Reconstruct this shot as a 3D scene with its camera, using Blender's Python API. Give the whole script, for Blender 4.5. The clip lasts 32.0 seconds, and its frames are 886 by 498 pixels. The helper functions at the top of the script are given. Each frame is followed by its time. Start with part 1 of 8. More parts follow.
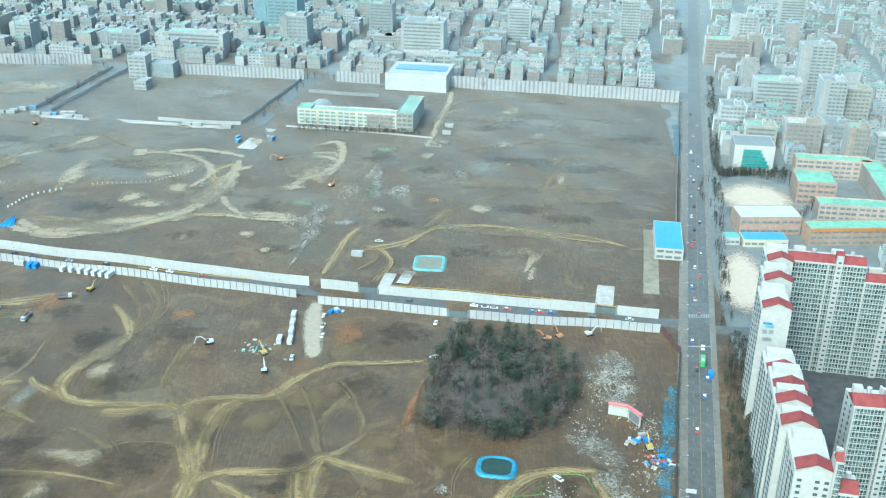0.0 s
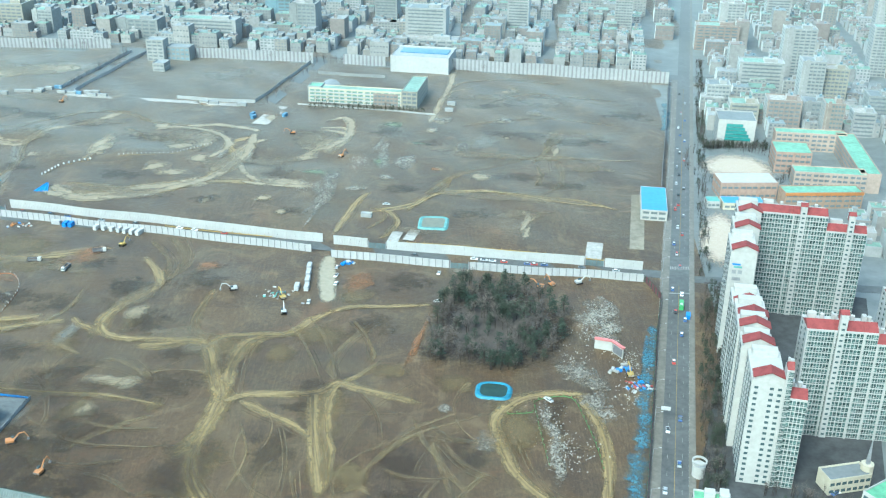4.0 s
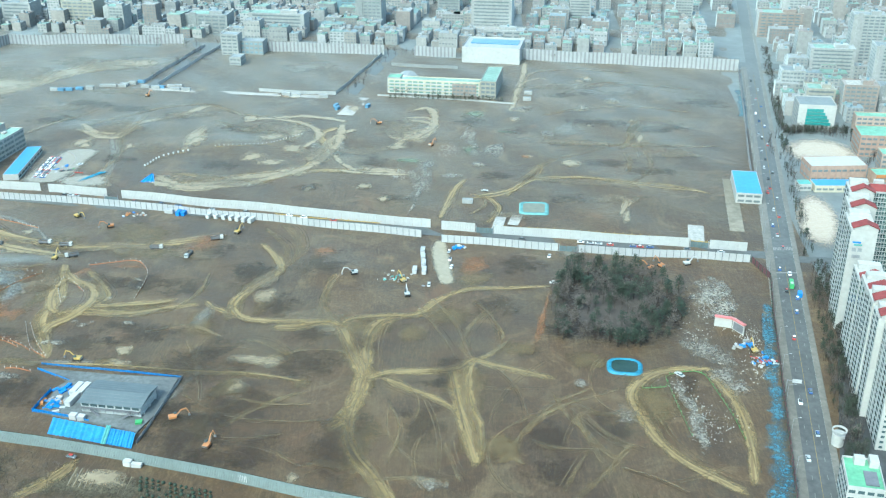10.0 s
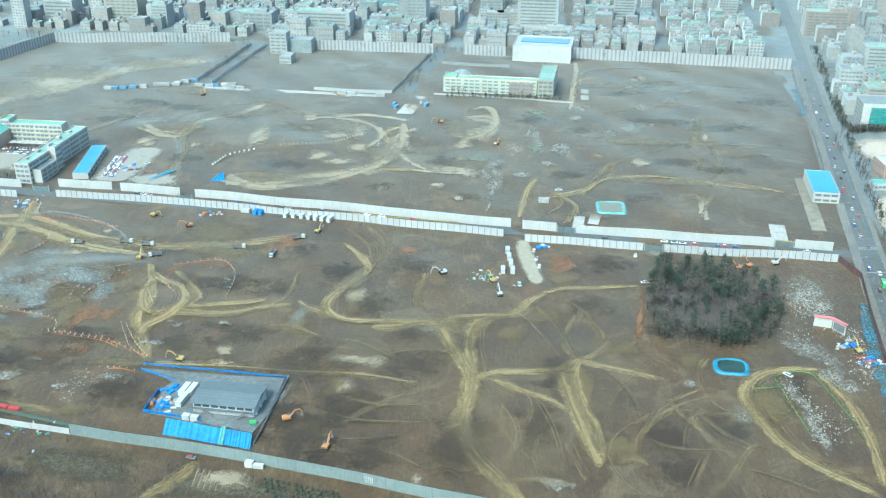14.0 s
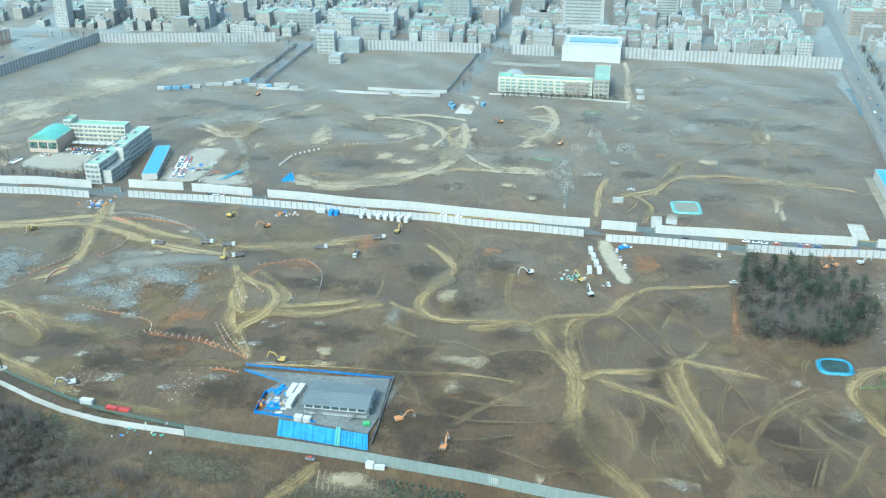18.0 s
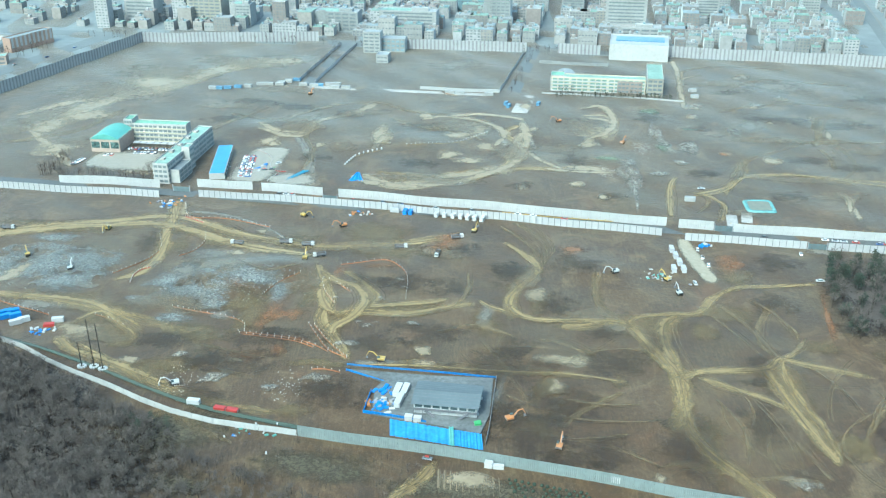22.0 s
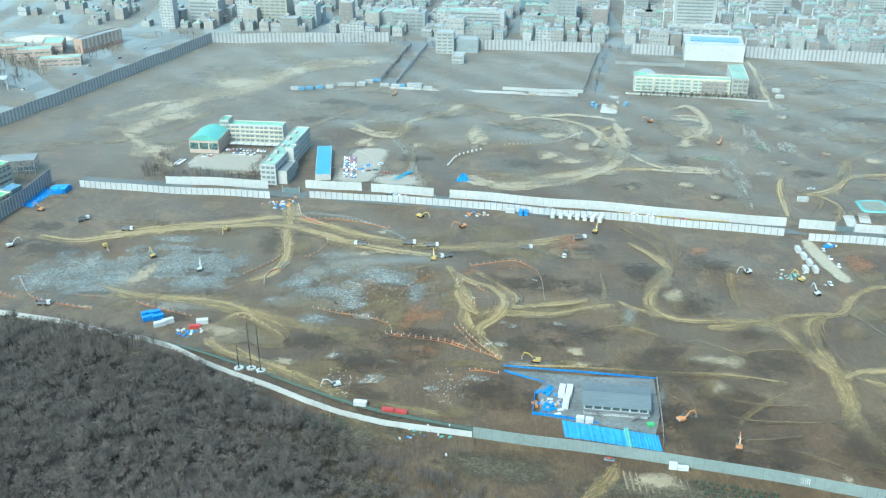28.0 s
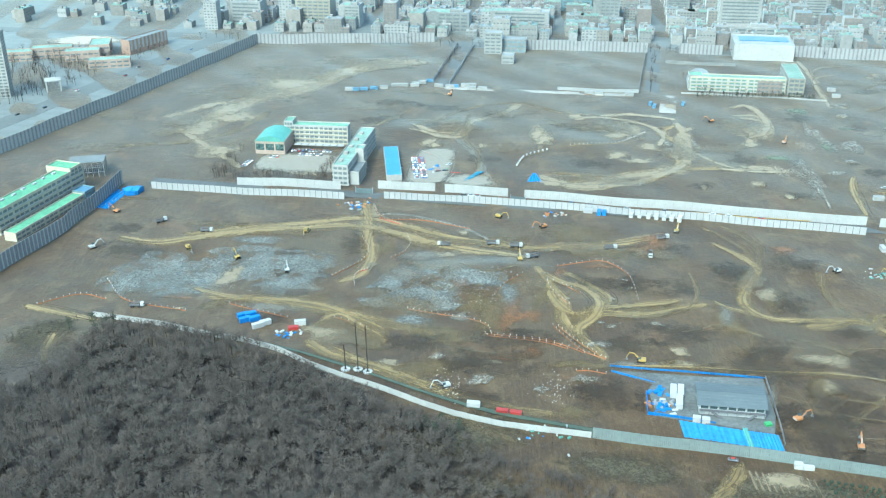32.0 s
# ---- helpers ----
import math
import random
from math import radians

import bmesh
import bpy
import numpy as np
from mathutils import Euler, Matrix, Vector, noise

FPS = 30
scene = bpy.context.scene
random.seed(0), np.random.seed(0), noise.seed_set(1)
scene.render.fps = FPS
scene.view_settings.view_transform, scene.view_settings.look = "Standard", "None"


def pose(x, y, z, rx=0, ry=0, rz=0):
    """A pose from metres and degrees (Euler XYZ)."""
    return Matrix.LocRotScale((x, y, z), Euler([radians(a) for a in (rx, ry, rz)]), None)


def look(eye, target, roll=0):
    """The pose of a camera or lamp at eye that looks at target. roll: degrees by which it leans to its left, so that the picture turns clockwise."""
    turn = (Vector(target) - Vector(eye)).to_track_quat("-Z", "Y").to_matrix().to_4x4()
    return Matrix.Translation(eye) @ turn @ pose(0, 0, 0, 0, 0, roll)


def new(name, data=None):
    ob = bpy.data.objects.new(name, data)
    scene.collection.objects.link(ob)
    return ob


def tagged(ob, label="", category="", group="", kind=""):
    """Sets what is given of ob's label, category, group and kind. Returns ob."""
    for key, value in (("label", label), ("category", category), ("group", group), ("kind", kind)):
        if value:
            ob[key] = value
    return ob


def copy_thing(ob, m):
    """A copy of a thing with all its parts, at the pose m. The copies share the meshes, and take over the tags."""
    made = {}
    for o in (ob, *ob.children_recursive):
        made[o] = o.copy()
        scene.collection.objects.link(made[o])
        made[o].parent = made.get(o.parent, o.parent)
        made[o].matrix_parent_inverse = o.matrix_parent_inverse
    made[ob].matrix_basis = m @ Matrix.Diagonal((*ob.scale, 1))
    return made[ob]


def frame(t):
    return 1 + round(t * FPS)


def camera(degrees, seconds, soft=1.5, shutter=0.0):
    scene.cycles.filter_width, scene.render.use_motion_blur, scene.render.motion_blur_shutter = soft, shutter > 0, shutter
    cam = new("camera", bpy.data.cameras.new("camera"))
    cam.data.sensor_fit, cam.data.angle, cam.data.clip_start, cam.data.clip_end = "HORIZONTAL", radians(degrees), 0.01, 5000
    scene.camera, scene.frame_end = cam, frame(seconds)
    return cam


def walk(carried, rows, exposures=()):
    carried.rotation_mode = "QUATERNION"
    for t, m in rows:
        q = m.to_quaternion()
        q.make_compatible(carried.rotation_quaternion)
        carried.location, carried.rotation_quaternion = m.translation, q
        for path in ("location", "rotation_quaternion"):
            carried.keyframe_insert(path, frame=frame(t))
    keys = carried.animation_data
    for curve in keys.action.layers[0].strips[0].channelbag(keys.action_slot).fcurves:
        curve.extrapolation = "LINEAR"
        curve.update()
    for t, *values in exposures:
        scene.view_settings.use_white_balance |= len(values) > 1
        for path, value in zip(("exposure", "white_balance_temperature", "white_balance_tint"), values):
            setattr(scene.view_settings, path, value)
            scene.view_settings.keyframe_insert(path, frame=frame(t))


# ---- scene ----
cam = camera(47.0, 32.0, 1.2)
PATH = [
    (0, (10.994, 19.712, 266.234), (10.992, 21.527, 265.393), 0.7),
    (1, (10.683, 5.356, 266.184), (10.68, 7.17, 265.344), 0.7),
    (2, (10.476, -9.299, 266.165), (10.473, -7.484, 265.325), 0.7),
    (3, (10.731, -24.085, 266.213), (10.726, -22.271, 265.372), 0.7),
    (5.5, (10.667, -58.483, 265.606), (10.662, -56.67, 264.76), 0.7),
    (6, (10.464, -62.975, 265.579), (10.462, -61.162, 264.733), 0.7),
    (7.0, (-10.5, -57.804, 268.137), (-10.531, -55.996, 267.281), -0.1),
    (7.5, (-16.374, -57.79, 268.152), (-16.405, -55.982, 267.296), -0.1),
    (9, (-33.995, -57.748, 268.198), (-34.029, -55.94, 267.344), -0.3),
    (11, (-59.47, -57.426, 268.643), (-59.505, -55.619, 267.786), -0.3),
    (13, (-87.126, -56.207, 267.972), (-87.156, -54.4, 267.115), -0.2),
    (14.5, (-106.701, -56.079, 268.039), (-106.729, -54.273, 267.181), -0.2),
    (16.5, (-132.604, -55.956, 268.06), (-132.629, -54.149, 267.203), -0.2),
    (18, (-152.472, -55.891, 268.079), (-152.495, -54.085, 267.221), -0.2),
    (20, (-178.234, -55.509, 267.618), (-178.254, -53.703, 266.759), -0.2),
    (22, (-204.092, -55.601, 267.656), (-204.107, -53.795, 266.797), -0.2),
    (24, (-229.328, -55.444, 268.093), (-229.342, -53.638, 267.233), -0.2),
    (25.5, (-248.969, -55.165, 267.819), (-248.981, -53.359, 266.96), -0.3),
    (27.5, (-276.187, -54.946, 267.593), (-276.195, -53.14, 266.734), -0.2),
    (28, (-282.832, -54.805, 267.648), (-282.84, -52.999, 266.79), -0.2),
    (29, (-296.389, -54.652, 267.553), (-296.394, -52.845, 266.695), -0.3),
    (30, (-309.549, -54.18, 267.457), (-309.553, -52.373, 266.6), -0.3),
    (31, (-323.103, -54.166, 267.472), (-323.106, -52.359, 266.615), -0.3),
    (32, (-336.413, -53.781, 267.155), (-336.414, -51.974, 266.298), -0.3),
]
walk(cam, [(t, look(eye, aim, roll)) for t, eye, aim, roll in PATH])

# ---- light ----
scene.cycles.transparent_max_bounces = 32
EXPOSE, KELVIN, TINT = 1.63, 5250, -13
scene.view_settings.use_white_balance = True
scene.view_settings.exposure = EXPOSE
scene.view_settings.white_balance_temperature, scene.view_settings.white_balance_tint = KELVIN, TINT
world = bpy.data.worlds.new("hazy_sky")
scene.world = world
world.use_nodes = True
wn = world.node_tree
sky = wn.nodes.new("ShaderNodeTexSky")
sky.sky_type, sky.sun_disc = "NISHITA", False
sky.sun_elevation, sky.sun_rotation = radians(48), radians(215)
sky.air_density, sky.dust_density, sky.ozone_density = 1.6, 4.0, 1.5
wn.links.new(sky.outputs["Color"], wn.nodes["Background"].inputs["Color"])
wn.nodes["Background"].inputs["Strength"].default_value = 0.12
sun = new("sun", bpy.data.lights.new("sun", "SUN"))
sun.data.energy, sun.data.angle, sun.data.color = 1.3, radians(14), (1.0, 0.96, 0.9)
sun.matrix_world = look((-150, -260, 330), (0, 0, 0))

# ---- materials ----


def mat(name, build, rough=0.9, spec=0.2, metal=0.0):
    """A node material; build(nodes, links, shader) returns the colour socket or a plain colour, and may set more."""
    m = bpy.data.materials.new(name)
    m.use_nodes = True
    nt = m.node_tree
    sh = nt.nodes["Principled BSDF"]
    sh.inputs["Roughness"].default_value = rough
    sh.inputs["Specular IOR Level"].default_value = spec
    sh.inputs["Metallic"].default_value = metal
    c = build(nt, sh)
    if isinstance(c, tuple):
        sh.inputs["Base Color"].default_value = (*c, 1)
    else:
        nt.links.new(c, sh.inputs["Base Color"])
    return m


def nd(nt, kind, **inputs):
    n = nt.nodes.new("ShaderNode" + kind)
    for k, v in inputs.items():
        key = int(k[1:]) if k[0] == "i" and k[1:].isdigit() else k
        if isinstance(v, bpy.types.NodeSocket):
            nt.links.new(v, n.inputs[key])
        else:
            n.inputs[key].default_value = v
    return n


def mix(nt, fac, a, b, mode="MIX"):
    n = nt.nodes.new("ShaderNodeMix")
    n.data_type, n.blend_type = "RGBA", mode
    for s, v in ((n.inputs[0], fac), (n.inputs[6], a), (n.inputs[7], b)):
        if isinstance(v, bpy.types.NodeSocket):
            nt.links.new(v, s)
        else:
            s.default_value = (*v, 1) if isinstance(v, tuple) else v
    return n.outputs[2]


def calc(nt, op, a, b=0.0, clamp=False):
    n = nt.nodes.new("ShaderNodeMath")
    n.operation, n.use_clamp = op, clamp
    for s, v in ((n.inputs[0], a), (n.inputs[1], b)):
        if isinstance(v, bpy.types.NodeSocket):
            nt.links.new(v, s)
        else:
            s.default_value = v
    return n.outputs[0]


def where(nt):
    return nt.nodes.new("ShaderNodeNewGeometry").outputs["Position"]


def grain(nt, scale, detail=4.0, rough=0.6, vec=None, dist=0.0):
    n = nd(nt, "TexNoise", Scale=scale, Detail=detail, Roughness=rough, Distortion=dist)
    nt.links.new(vec or where(nt), n.inputs["Vector"])
    return n.outputs["Fac"]


def ramp(nt, fac, *stops):
    n = nt.nodes.new("ShaderNodeValToRGB")
    nt.links.new(fac, n.inputs[0])
    e = n.color_ramp.elements
    while len(e) < len(stops):
        e.new(0.5)
    for i, (p, c) in enumerate(stops):
        e[i].position = p
        e[i].color = (*c, 1) if isinstance(c, tuple) else (c, c, c, 1)
    return n.outputs["Color"]


def bumped(nt, sh, height, dist, strength=1.0):
    b = nd(nt, "Bump", Height=height, Distance=dist, Strength=strength)
    nt.links.new(b.outputs["Normal"], sh.inputs["Normal"])


def hazed(sh, weight=0.95, rough=0.25):
    """Bluish grazing sheen that stands in for distance haze."""
    sh.inputs["Sheen Weight"].default_value, sh.inputs["Sheen Roughness"].default_value = weight, rough
    sh.inputs["Sheen Tint"].default_value = (0.84, 0.95, 0.97, 1)


def soil_color(nt):
    """Bare site soil: brown earth, drier ochre drifts, darker damp ground with firm borders, scraped streaks and clods."""
    p = where(nt)
    wide = grain(nt, 0.009, 6, 0.6, p, 1.2)
    mid = grain(nt, 0.034, 8, 0.66, p, 1.6)
    fine = grain(nt, 0.42, 6, 0.7, p, 0.3)
    c = ramp(nt, wide, (0.3, (0.0435, 0.0233, 0.0092)), (0.45, (0.0575, 0.032, 0.0126)), (0.56, (0.07, 0.0405, 0.0165)), (0.7, (0.096, 0.061, 0.027)))
    c = mix(nt, ramp(nt, mid, (0.52, 0.0), (0.58, 0.4), (0.7, 0.85)), c, (0.138, 0.095, 0.047))
    damp = grain(nt, 0.019, 9, 0.6, p, 1.8)
    c = mix(nt, ramp(nt, damp, (0.41, 0.75), (0.45, 0.5), (0.475, 0.0)), c, (0.043, 0.026, 0.0135))
    olive = grain(nt, 0.016, 7, 0.62, p, 1.4)
    c = mix(nt, ramp(nt, olive, (0.53, 0.0), (0.56, 0.4), (0.7, 0.55)), c, (0.074, 0.053, 0.026))
    red = grain(nt, 0.021, 5, 0.6, p, 1.4)
    c = mix(nt, ramp(nt, red, (0.6, 0.0), (0.7, 0.45)), c, (0.15, 0.076, 0.034))
    for turn, size, amount in ((0.5, 0.3, 0.16), (-0.75, 0.38, 0.14), (1.35, 0.26, 0.16), (2.2, 0.34, 0.14)):
        st = nd(nt, "Mapping", Scale=(1.0, 0.13, 1.0), Rotation=(0, 0, turn))
        nt.links.new(p, st.inputs["Vector"])
        lines = grain(nt, size, 3, 0.6, st.outputs[0], 3.2)
        gate = grain(nt, 0.028, 4, 0.55, st.outputs[0], 0.6)
        f = calc(nt, "MULTIPLY", ramp(nt, lines, (0.54, 0.0), (0.6, amount)), ramp(nt, gate, (0.48, 0.0), (0.54, 1.0)))
        c = mix(nt, f, c, (0.185, 0.135, 0.07))
        f = calc(nt, "MULTIPLY", ramp(nt, lines, (0.39, amount), (0.46, 0.0)), ramp(nt, gate, (0.5, 0.0), (0.56, 1.0)))
        c = mix(nt, f, c, (0.04, 0.026, 0.014))
    c = mix(nt, 1.0, c, ramp(nt, fine, (0.28, 0.7), (0.72, 1.3)), "MULTIPLY")
    clod = grain(nt, 1.3, 4, 0.7, p)
    c = mix(nt, ramp(nt, clod, (0.57, 0.0), (0.68, 0.4)), c, (0.2, 0.155, 0.09))
    c = mix(nt, ramp(nt, clod, (0.32, 0.4), (0.42, 0.0)), c, (0.036, 0.024, 0.014))
    return c, fine, mid


def soil_build(nt, sh):
    c, fine, mid = soil_color(nt)
    h = calc(nt, "ADD", fine, calc(nt, "MULTIPLY", mid, 1.6))
    bumped(nt, sh, h, 0.35, 0.5)
    hazed(sh, *HAZE_SHEEN)
    return c


# Weight and roughness of the sheen that veils far soil like haze.
HAZE_SHEEN = (1.0, 0.285)
SOIL = mat("bare_soil", soil_build, 0.6, 0.4)


def over(name, colour, second, edge=0.5, wobble=0.16, ruts=False, rock=False, full=1.0, chips=0.0, haze_sheen=True):
    """A lighter or stonier top layer, ragged and thinning out at its rim. UV x is 0 at the rim and 1 inside."""
    def build(nt, sh):
        sx = nd(nt, "SeparateXYZ", Vector=nd_uv(nt, "UVMap"))
        p = where(nt)
        n1 = grain(nt, 0.1, 6, 0.7, p)
        fine = grain(nt, 0.55, 5, 0.7, p)
        a = calc(nt, "ADD", sx.outputs[0], calc(nt, "MULTIPLY", calc(nt, "SUBTRACT", n1, 0.5), wobble * 6))
        a = calc(nt, "ADD", a, calc(nt, "MULTIPLY", calc(nt, "SUBTRACT", fine, 0.5), 0.8))
        rim = ramp(nt, sx.outputs[0], (0.0, 0.0), (0.22, 1.0))
        cover = calc(nt, "MULTIPLY", ramp(nt, a, (max(edge - 0.28, 0.02), 0.0), (edge + 0.26, full)), rim)
        if rock:
            v = nd(nt, "TexVoronoi", Scale=0.42)
            nt.links.new(p, v.inputs["Vector"])
            v2 = nd(nt, "TexVoronoi", Scale=1.5)
            nt.links.new(p, v2.inputs["Vector"])
            top = mix(nt, ramp(nt, v.outputs["Distance"], (0.1, 0.0), (0.8, 0.7)), colour, second)
            top = mix(nt, ramp(nt, v2.outputs["Distance"], (0.2, 0.0), (0.7, 0.5)), top, second)
            top = mix(nt, ramp(nt, grain(nt, 0.05, 6, 0.68, p, 0.8), (0.42, 0.8), (0.58, 0.0)), top, second)
            top = mix(nt, 1.0, top, ramp(nt, grain(nt, 0.8, 4, 0.7, p), (0.3, 0.55), (0.7, 1.45)), "MULTIPLY")
            bumped(nt, sh, calc(nt, "ADD", v.outputs["Distance"], fine), 0.18)
        else:
            top = mix(nt, ramp(nt, grain(nt, 0.3, 5, 0.65, p), (0.3, 0.0), (0.7, 1.0)), colour, second)
            bumped(nt, sh, fine, 0.3, 0.7)
        if ruts:
            al = nd(nt, "Mapping", Vector=nd_uv(nt, "Along"), Scale=(0.03, 0.8, 1.0))
            streak = grain(nt, 1.0, 2, 0.5, al.outputs[0], 0.3)
            broad = grain(nt, 0.35, 2, 0.5, al.outputs[0], 0.2)
            dark = calc(nt, "MULTIPLY", ramp(nt, streak, (0.5, 0.0), (0.56, 1.0)), ramp(nt, n1, (0.3, 0.35), (0.55, 0.85)))
            top = mix(nt, calc(nt, "MULTIPLY", dark, 0.7), top, (0.115, 0.08, 0.045))
            top = mix(nt, ramp(nt, streak, (0.36, 0.45), (0.46, 0.0)), top, (0.33, 0.25, 0.13))
            cover = calc(nt, "MULTIPLY", cover, ramp(nt, broad, (0.32, 0.45), (0.55, 1.0)))
        if chips:
            gap = ramp(nt, grain(nt, 0.75, 3, 0.75, p), (0.44, 1 - chips), (0.54, 1.0))
            cover = calc(nt, "MULTIPLY", cover, gap)
        nt.links.new(cover, sh.inputs["Alpha"])
        if haze_sheen:
            hazed(sh, *HAZE_SHEEN)
        return top
    return mat(name, build, 0.65, 0.4 if haze_sheen else 0.15)


def nd_uv(nt, name):
    n = nt.nodes.new("ShaderNodeUVMap")
    n.uv_map = name
    return n.outputs[0]


TAN = over("packed_tan_track", (0.29, 0.21, 0.088), (0.2, 0.143, 0.06), 0.42, 0.3, ruts=True, full=0.9)
FAINT = over("faint_tan_track", (0.19, 0.137, 0.064), (0.14, 0.1, 0.048), 0.52, 0.34, ruts=True, full=0.55)
OCHRE = over("worn_ochre_ground", (0.15, 0.106, 0.045), (0.112, 0.077, 0.033), 0.46, 0.3, full=0.66)
PALE = over("pale_dry_earth", (0.3, 0.242, 0.155), (0.21, 0.163, 0.1), 0.46, 0.36, full=0.85)
GREYDIRT = over("greyish_dirt", (0.2, 0.18, 0.145), (0.15, 0.13, 0.1), 0.5, 0.3, full=0.7)
RUST = over("rusty_clay", (0.22, 0.1, 0.036), (0.16, 0.08, 0.034), 0.6, 0.32, full=0.7)
DARK = over("damp_dark_soil", (0.034, 0.0225, 0.013), (0.046, 0.03, 0.0165), 0.42, 0.5, full=0.4)
RUTLIGHT = over("pale_wheel_marks", (0.22, 0.158, 0.074), (0.17, 0.12, 0.056), 0.4, 0.34, full=0.42)
RUTDARK = over("dark_wheel_marks", (0.06, 0.04, 0.021), (0.085, 0.057, 0.029), 0.4, 0.34, full=0.45)
DRY = over("dry_dusty_soil", (0.185, 0.142, 0.086), (0.135, 0.1, 0.058), 0.4, 0.6, full=0.6, chips=0.25)
WEEDS = over("thin_green_weeds", (0.13, 0.17, 0.1), (0.14, 0.14, 0.08), 0.5, 0.24, full=0.7)
RUBBLE = over("broken_concrete_rubble", (0.36, 0.335, 0.285), (0.14, 0.118, 0.088), 0.46, 0.42, rock=True, chips=0.85)
BLUEROCK = over("blue_grey_blasted_rock", (0.285, 0.295, 0.275), (0.125, 0.125, 0.11), 0.46, 0.46, rock=True, full=0.85, chips=0.4)
YARD = over("dusty_yard", (0.25, 0.222, 0.172), (0.195, 0.172, 0.135), 0.15, 0.06)
GREENMESH = over("dark_green_mesh", (0.045, 0.068, 0.05), (0.065, 0.08, 0.055), 0.2, 0.1)
SAND = over("pale_yard_sand", (0.4, 0.325, 0.25), (0.34, 0.28, 0.21), 0.2, 0.06)
SCRUB = over("dry_scrub", (0.105, 0.088, 0.057), (0.05, 0.044, 0.03), 0.34, 0.3, chips=0.3, haze_sheen=False)
LITTER = over("leaf_litter", (0.088, 0.075, 0.064), (0.066, 0.056, 0.049), 0.3, 0.15, haze_sheen=False)
SLAB = over("dusty_concrete", (0.3, 0.262, 0.19), (0.22, 0.185, 0.125), 0.2, 0.1)
CYANNET_LAY = over("pegged_blue_netting", (0.035, 0.125, 0.185), (0.085, 0.165, 0.195), 0.54, 0.55, full=0.85, chips=0.5)


def plain(name, c, rough=0.7, spec=0.3, metal=0.0, var=0.25, scale=0.4, haze_sheen=0.0):
    def build(nt, sh):
        if haze_sheen:
            hazed(sh, haze_sheen, 0.3)
        g = grain(nt, scale, 5, 0.65)
        g2 = grain(nt, scale * 0.12, 3, 0.6)
        k = mix(nt, 1.0, c, ramp(nt, g, (0.3, 1 - var), (0.7, 1 + var * 0.3)), "MULTIPLY")
        return mix(nt, 1.0, k, ramp(nt, g2, (0.35, 1 - var * 0.7), (0.65, 1.0)), "MULTIPLY")
    return mat(name, build, rough, spec, metal)


def varied(name, stops, rough=0.8, spec=0.25, wear=0.25, island=False, haze_sheen=0.0):
    """Colour drawn for each object by chance, with streaks and wear."""
    def build(nt, sh):
        if haze_sheen:
            hazed(sh, haze_sheen, 0.3)
        chance = nt.nodes.new("ShaderNodeNewGeometry").outputs["Random Per Island"] if island else nt.nodes.new("ShaderNodeObjectInfo").outputs["Random"]
        n = nt.nodes.new("ShaderNodeValToRGB")
        n.color_ramp.interpolation = "CONSTANT"
        nt.links.new(chance, n.inputs[0])
        e = n.color_ramp.elements
        while len(e) < len(stops):
            e.new(0.5)
        for i, c in enumerate(stops):
            e[i].position, e[i].color = i / len(stops), (*c, 1)
        g = grain(nt, 0.25, 5, 0.7)
        return mix(nt, 1.0, n.outputs["Color"], ramp(nt, g, (0.3, 1 - wear), (0.7, 1.05)), "MULTIPLY")
    return mat(name, build, rough, spec)


ASPHALT = plain("worn_asphalt", (0.1, 0.102, 0.1), 0.8, 0.35, var=0.35, scale=0.3, haze_sheen=0.9)
ASPHALT_DARK = plain("dark_yard_asphalt", (0.075, 0.077, 0.078), 0.9, 0.2, var=0.4, scale=0.15)
ROOFSHEET = plain("grey_blue_roof_sheet", (0.12, 0.145, 0.155), 0.7, 0.25, var=0.12)
PAVING = plain("pavement_slabs", (0.17, 0.158, 0.135), 0.8, 0.3, var=0.3, haze_sheen=0.8)
PAINT = plain("white_road_paint", (0.32, 0.32, 0.3), 0.7, 0.3, var=0.35, scale=1.2)
YELLOW = plain("yellow_road_paint", (0.3, 0.22, 0.08), 0.7, 0.3, var=0.3)
WHITEWALL = plain("white_painted_wall", (0.39, 0.39, 0.372), 0.8, 0.25, var=0.14)
CREAM = plain("cream_wall", (0.46, 0.43, 0.34), 0.8, 0.25, var=0.15)
WHITESHEET = plain("white_fence_sheet", (0.4, 0.408, 0.402), 0.6, 0.35, var=0.1)
GREYSHEET = plain("pale_grey_fence_sheet", (0.385, 0.394, 0.4), 0.55, 0.4, var=0.1)
FARSHEET = plain("dull_silver_barrier_sheet", (0.33, 0.345, 0.345), 0.6, 0.35, var=0.12)
FARPOST = plain("grey_barrier_post", (0.24, 0.24, 0.26), 0.6, 0.3, var=0.2)
# Far copies of the wall colours, dimmed to put haze into them.
FARWHITE = plain("hazed_white_wall", (0.31, 0.32, 0.315), 0.8, 0.25, var=0.2, haze_sheen=0.6)
FARCREAM = plain("hazed_cream_wall", (0.31, 0.3, 0.26), 0.8, 0.25, var=0.2, haze_sheen=0.6)
FARBRICK = plain("hazed_pale_brick", (0.27, 0.235, 0.21), 0.85, 0.2, var=0.2, haze_sheen=0.6)
FARGREY = plain("hazed_grey_wall", (0.25, 0.265, 0.265), 0.8, 0.25, var=0.2, haze_sheen=0.6)
# Far blue enamel, its colour muted to stand for haze.
FARBLUE = plain("hazed_blue_sheet", (0.12, 0.24, 0.36), 0.6, 0.3, var=0.25, haze_sheen=0.6)
GYMWALL = plain("plain_white_render", (0.4, 0.41, 0.4), 0.8, 0.25, var=0.12)
TEALWIN = plain("green_tinted_windows", (0.17, 0.26, 0.23), 0.35, 0.5, var=0.3)
